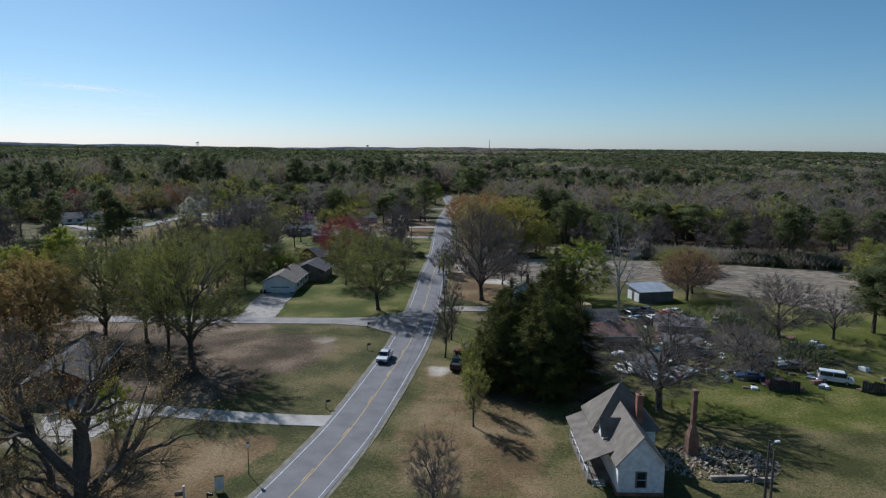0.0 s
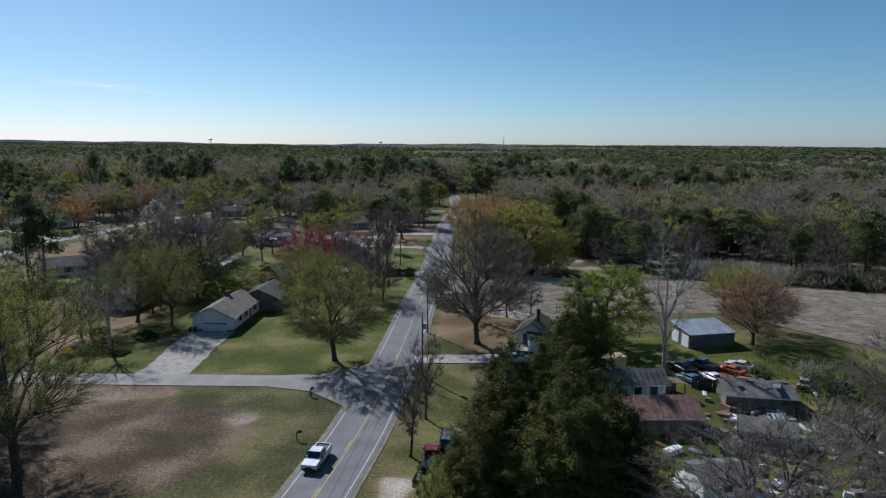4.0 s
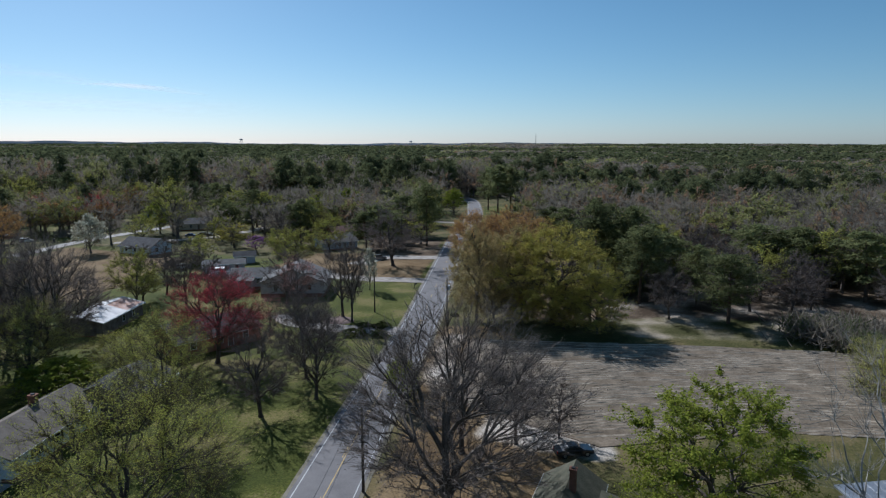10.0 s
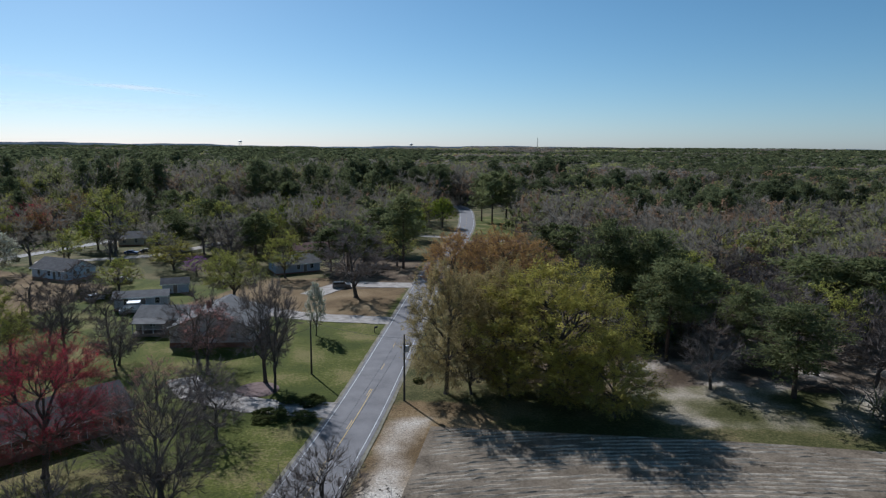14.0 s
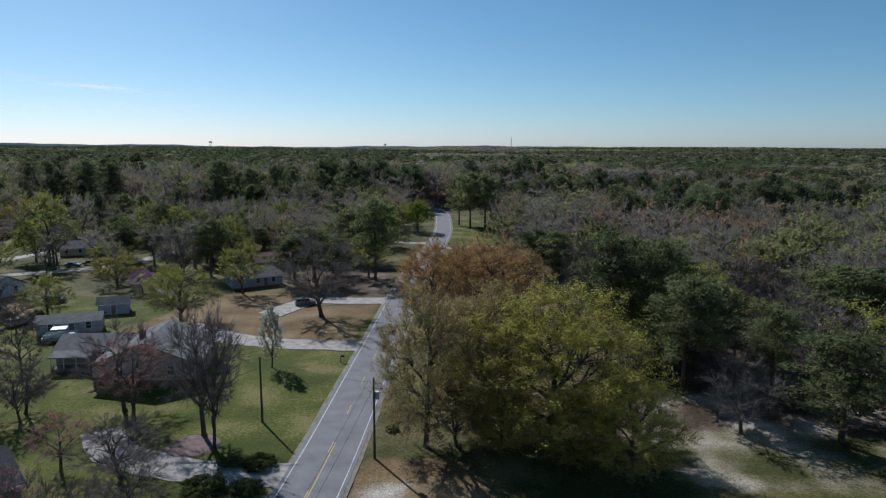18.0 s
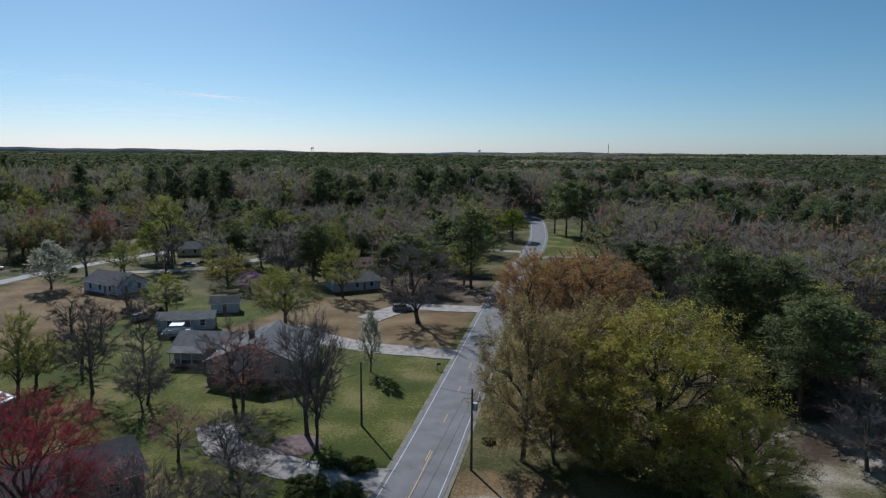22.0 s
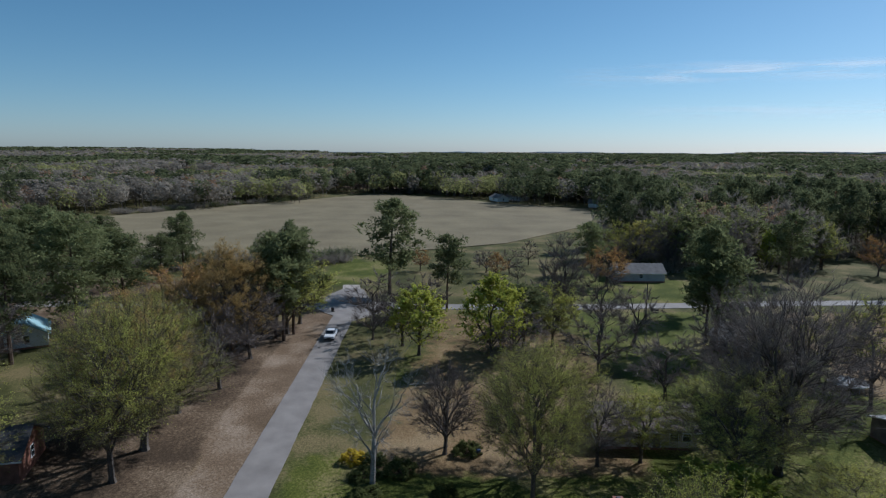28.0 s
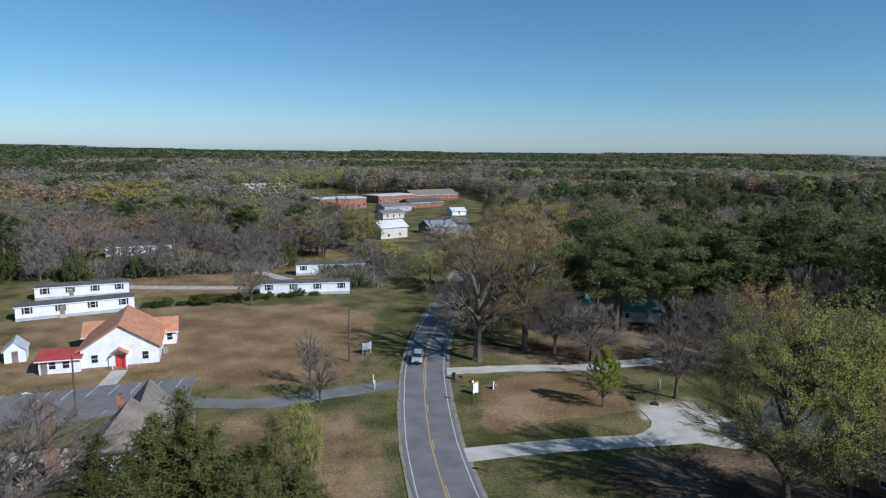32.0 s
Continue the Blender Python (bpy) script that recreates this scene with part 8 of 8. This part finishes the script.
mw = empty("garden_tractor", -76.3, 164.1, 0, 25, label="small blue garden tractor standing on the lawn", category="tractor")
part("hood", boxed(0.15, 1.0, -0.25, 0.25, 0.4, 0.85, 0.05), PAINT["blue"], mw)
part("mower_deck", boxed(-0.5, 0.5, -0.55, 0.55, 0.15, 0.32, 0.04), PAINT["blue"], mw)
part("seat", boxed(-0.6, -0.15, -0.25, 0.25, 0.55, 0.68, 0.04), M_BLACK, mw)
part("seat_back", boxed(-0.66, -0.56, -0.25, 0.25, 0.66, 1.05, 0.03), M_BLACK, mw)
part("frame", boxed(-0.7, 0.95, -0.2, 0.2, 0.3, 0.42), M_BLACK, mw)
part("steering_column", rod(bmesh.new(), (0.2, 0, 0.8), (0.02, 0, 1.05), 0.03), M_BLACK, mw)
for x, r in ((-0.5, 0.28), (0.75, 0.2)):
    for y in (-0.45, 0.45):
        part("wheel", rod(bmesh.new(), (x, y - 0.1, r), (x, y + 0.1, r), r, sides=14), M_TYRE, mw)
# hedge behind the church field
for k in range(16):
    tree("bush", 20 - 2.6 * k + 0.4 * (k % 3), -4.6 - 0.25 * k + (k % 2), 1.3 + 0.5 * (k % 3), 1.9, "far", "rough green hedge shrub at the field's edge")
# fences of the junkyard


def board_fence(line, label):
    """Dark boards side by side on rails, along a line of the plan."""
    f = empty("board_fence", *line[0], label=label, category="fence", group="board fences")
    k = 0
    for (x0, y0), (x1, y1) in zip(line, line[1:]):
        L, a = math.hypot(x1 - x0, y1 - y0), math.degrees(math.atan2(y1 - y0, x1 - x0))
        m = pose(x0 - line[0][0], y0 - line[0][1], 0, 0, 0, a)
        part("rail", at(m, boxed(0, L, 0.025, 0.085, 0.5, 0.6)), M_DARKBOARD, f)
        part("rail", at(m, boxed(0, L, 0.025, 0.085, 1.25, 1.35)), M_DARKBOARD, f)
        for j in range(int(L / 0.42)):
            k += 1
            part("board", at(m, boxed(0.42 * j, 0.42 * j + 0.38, -0.02, 0.02, -0.05, 1.55 + 0.09 * (k * 7 % 4))), M_DARKBOARD, f)


board_fence([(40.0, 101.5), (44.6, 100.9)], "dark board fence beside a red wreck")
board_fence([(54.4, 101.3), (58.6, 100.8)], "dark board fence beside a white van wreck")
# pontoon boat beside the grey mobile home
pb = empty("pontoon_boat", -75.0, 274.6, 0, 22, label="white pontoon boat on blocks beside a mobile home", category="boat")
for s in (-0.9, 0.9):
    part("pontoon", rod(bmesh.new(), (-3.0, s, 0.55), (3.0, s, 0.55), 0.3, sides=10), M_GREYMETAL, pb)
    part("side_rail", boxed(-2.7, 2.7, s * 1.15 - 0.04, s * 1.15 + 0.04, 1.0, 1.6), M_TRIM, pb)
part("boat_deck", boxed(-3.0, 3.0, -1.25, 1.25, 0.86, 1.0), M_GREYWALL, pb)
part("canopy", boxed(-1.4, 1.2, -1.2, 1.2, 2.5, 2.58), M_TRIM, pb, "flat pale canopy")
for x in (-1.3, 1.1):
    for s in (-1.1, 1.1):
        part("canopy_pole", rod(bmesh.new(), (x, s, 1.0), (x, s, 2.5), 0.025, sides=5), M_GREYMETAL, pb)
part("seat", boxed(1.3, 2.4, -0.9, 0.9, 1.0, 1.45, 0.05), M_BLUEGREY, pb)
for x in (-1.8, 1.8):
    part("block", boxed(x - 0.2, x + 0.2, -1.0, 1.0, -0.02, 0.27), M_CONC, pb)

# dark fence between the wrecks and the collapsed shed
board_fence([(29.9, 140.2), (32.9, 139.6), (37.2, 141.1), (42.5, 141.3)], "dark leaning board fence behind a row of wrecks")
for k in range(8):
    u = k / 7
    f = empty("fence_post", 47.7 + -1.6 * u, 158.9 + -14.8 * u, 0, 7 * k, label="grey wooden post of a wire fence", category="fence post", group="fence posts")
    part("post", rod(bmesh.new(), (0, 0, -0.05), (0.04, 0, 1.4), 0.07, 0.06, 7), M_OLDWOOD, f)
lean = empty("lean_to", 25.9, 136.9, 0, 8, label="sagging lean-to under rusty tin beside an old shed", category="shed")
part("wall", boxed(-1.4, 1.4, 1.6, 1.75, -0.05, 2.2), M_OLDWOOD, lean)
part("roof", at(pose(0, 0, 2.35, -6, 6, 0), boxed(-1.8, 1.6, -1.9, 2.0, 0, 0.06)), M_RUST, lean)
for x in (-1.2, 1.2):
    part("post", boxed(x - 0.07, x + 0.07, -1.6, -1.46, -0.05, 2.2), M_OLDWOOD, lean)
# scattered junk
junk = random.Random(21)
for k in range(285):
    x, y = (junk.uniform(18, 62), junk.uniform(100, 140)) if k % 2 else (junk.gauss(33, 7), junk.gauss(122, 8))
    if y < 104 and x < 34:
        continue
    words, mat = junk.choice((("bent tin sheet in the grass", M_TIN), ("rusty scrap in the grass", M_RUST), ("pale plastic crate in the grass", M_TRIM), ("weathered board in the grass", M_OLDWOOD), ("old black tyre in the grass", M_TYRE)))
    j = empty("scrap_piece", round(x, 1), round(y, 1), 0, junk.uniform(0, 360), label=words, category="scrap", group="scrap pieces")
    if mat is M_TYRE:
        part("tyre", rod(bmesh.new(), (0, 0, 0), (0, 0, 0.22), 0.34, sides=14), mat, j)
    else:
        a, b, c = junk.uniform(0.3, 1.1), junk.uniform(0.2, 0.6), junk.uniform(0.08, 0.6)
        part("shell", at(pose(0, 0, 0.02, junk.uniform(-6, 6), junk.uniform(-6, 6), 0), boxed(-a, a, -b, b, -0.05, c, 0.03)), mat, j)

# ---- far landmarks and high cloud ----


def bearing(az, d):
    """A place d metres out, az degrees from +y towards -x."""
    return -math.sin(radians(az)) * d, 160 + math.cos(radians(az)) * d


mx, my = bearing(-3.05, 4080)
mast = empty("radio_mast", mx, my, float(rise(mx, my)), 0, label="thin steel radio mast on the horizon", category="mast")
part("mast_shaft", rod(bmesh.new(), (0, 0, -1), (0, 0, 88 - mast.location.z), 1.7, 1.1, 4), M_POLEWOOD, mast)
part("aerial", rod(bmesh.new(), (0, 0, 88 - mast.location.z), (0, 0, 97 - mast.location.z), 1.0, 0.5, 4), M_POLEWOOD, mast)


def water_tower(az, d, top):
    x, y = bearing(az, d)
    z = float(rise(x, y))
    w = empty("water_tower", x, y, z, 0, label="distant water tower above the woods", category="water tower", group="water towers")
    h = top - z
    for k in range(5):
        a = k * 1.2566
        part("leg", rod(bmesh.new(), (9 * math.cos(a), 9 * math.sin(a), -1), (7 * math.cos(a), 7 * math.sin(a), h - 9), 0.6, sides=5), M_GREYMETAL, w)
    bm = bmesh.new()
    bmesh.ops.create_uvsphere(bm, u_segments=16, v_segments=10, radius=1.0, matrix=Matrix.Translation((0, 0, h - 5)) @ Matrix.Diagonal((10.5, 10.5, 5.5, 1)))
    part("tank", bm, M_GREYMETAL, w)


water_tower(22.3, 4200, 66)
water_tower(7.9, 4350, 56)


def cirrus_material():
    m, n, l = nodes_of("thin_ice_cloud")
    n.remove(n["Principled BSDF"])
    tc, mp = n.new("ShaderNodeTexCoord"), n.new("ShaderNodeMapping")
    mp.inputs["Rotation"].default_value = (0, 0, radians(43))
    mp.inputs["Scale"].default_value = (0.0011, 0.0011, 0.016)
    l.new(tc.outputs["Object"], mp.inputs["Vector"])
    nz = n.new("ShaderNodeTexNoise")
    nz.inputs["Scale"].default_value, nz.inputs["Detail"].default_value = 1.6, 7
    l.new(mp.outputs[0], nz.inputs["Vector"])
    at_ = n.new("ShaderNodeAttribute")
    at_.attribute_name = "fade"
    mr = n.new("ShaderNodeMapRange")
    mr.interpolation_type = "SMOOTHSTEP"
    mr.inputs["From Min"].default_value, mr.inputs["From Max"].default_value = 0.34, 0.72
    l.new(nz.outputs["Fac"], mr.inputs["Value"])
    mu = n.new("ShaderNodeMath")
    mu.operation = "MULTIPLY"
    l.new(mr.outputs[0], mu.inputs[0])
    l.new(at_.outputs["Fac"], mu.inputs[1])
    d, t, tr = n.new("ShaderNodeBsdfDiffuse"), n.new("ShaderNodeBsdfTranslucent"), n.new("ShaderNodeBsdfTransparent")
    d.inputs[0].default_value = t.inputs[0].default_value = (0.85, 0.85, 0.85, 1)
    a, b = n.new("ShaderNodeMixShader"), n.new("ShaderNodeMixShader")
    a.inputs[0].default_value = 0.7
    l.new(d.outputs[0], a.inputs[1])
    l.new(t.outputs[0], a.inputs[2])
    l.new(mu.outputs[0], b.inputs[0])
    l.new(tr.outputs[0], b.inputs[1])
    l.new(a.outputs[0], b.inputs[2])
    l.new(b.outputs[0], n["Material Output"].inputs[0])
    return m


M_CIRRUS = cirrus_material()


def cirrus(az0, az1, el0, el1, wide0, wide1, bow, strength):
    """A thin streak of cloud along an arc of the sky, between two heights in degrees."""
    n, k, D = 40, 10, 4800.0
    V, A = [], []
    for i in range(n + 1):
        u = i / n
        az, el = az0 + (az1 - az0) * u, el0 + (el1 - el0) * u + bow * math.sin(math.pi * u)
        wide = wide0 + (wide1 - wide0) * u
        x, y = bearing(az, D)
        for j in range(k + 1):
            v = j / k
            V.append((x, y, 37 + D * math.tan(radians(el + (v - 0.5) * wide))))
            A.append(strength * math.sin(math.pi * v) ** 1.5 * min(1, 5 * u, 5 * (1 - u)))
    i = (np.arange(n)[:, None] * (k + 1) + np.arange(k)[None, :]).ravel()
    me = np_mesh("cirrus_cloud", V, np.stack([i, i + 1, i + k + 2, i + k + 1], -1))
    me.attributes.new("fade", "FLOAT", "POINT").data.foreach_set("value", np.array(A, np.float32))
    o = tagged(put("cirrus_cloud", me, M_CIRRUS), "thin white streak of high cloud", "cloud", kind="structure")
    o.visible_shadow = False


cirrus(80, 33, 6.2, 4.7, 2.2, 1.2, 0.75, 0.6)
cirrus(36, 24.5, 4.75, 3.9, 0.7, 0.45, 0.1, 0.65)
cirrus(75, 20, 3.3, 2.7, 1.6, 1.6, 0.2, 0.28)


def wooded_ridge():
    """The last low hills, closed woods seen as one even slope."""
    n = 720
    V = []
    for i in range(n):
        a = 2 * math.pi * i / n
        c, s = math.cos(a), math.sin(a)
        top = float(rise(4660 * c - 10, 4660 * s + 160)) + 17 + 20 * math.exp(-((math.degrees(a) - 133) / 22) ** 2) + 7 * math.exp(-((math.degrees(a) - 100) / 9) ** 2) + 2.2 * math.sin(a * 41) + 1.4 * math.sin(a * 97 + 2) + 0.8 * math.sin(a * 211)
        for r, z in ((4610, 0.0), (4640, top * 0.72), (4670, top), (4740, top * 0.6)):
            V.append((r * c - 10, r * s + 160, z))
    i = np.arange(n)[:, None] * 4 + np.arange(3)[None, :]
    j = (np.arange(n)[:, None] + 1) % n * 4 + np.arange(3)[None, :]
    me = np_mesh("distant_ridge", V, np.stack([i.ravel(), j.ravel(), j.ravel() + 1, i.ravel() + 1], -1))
    # the blue of distance haze is painted into the hills' base colour
    tagged(put("distant_ridge", me, surface("hazy_blue_woods", (0.075, 0.105, 0.135), (0.11, 0.145, 0.18), 0.01, 1.0)), "low wooded hills along the horizon, blue distance haze painted on", "hills", kind="structure")


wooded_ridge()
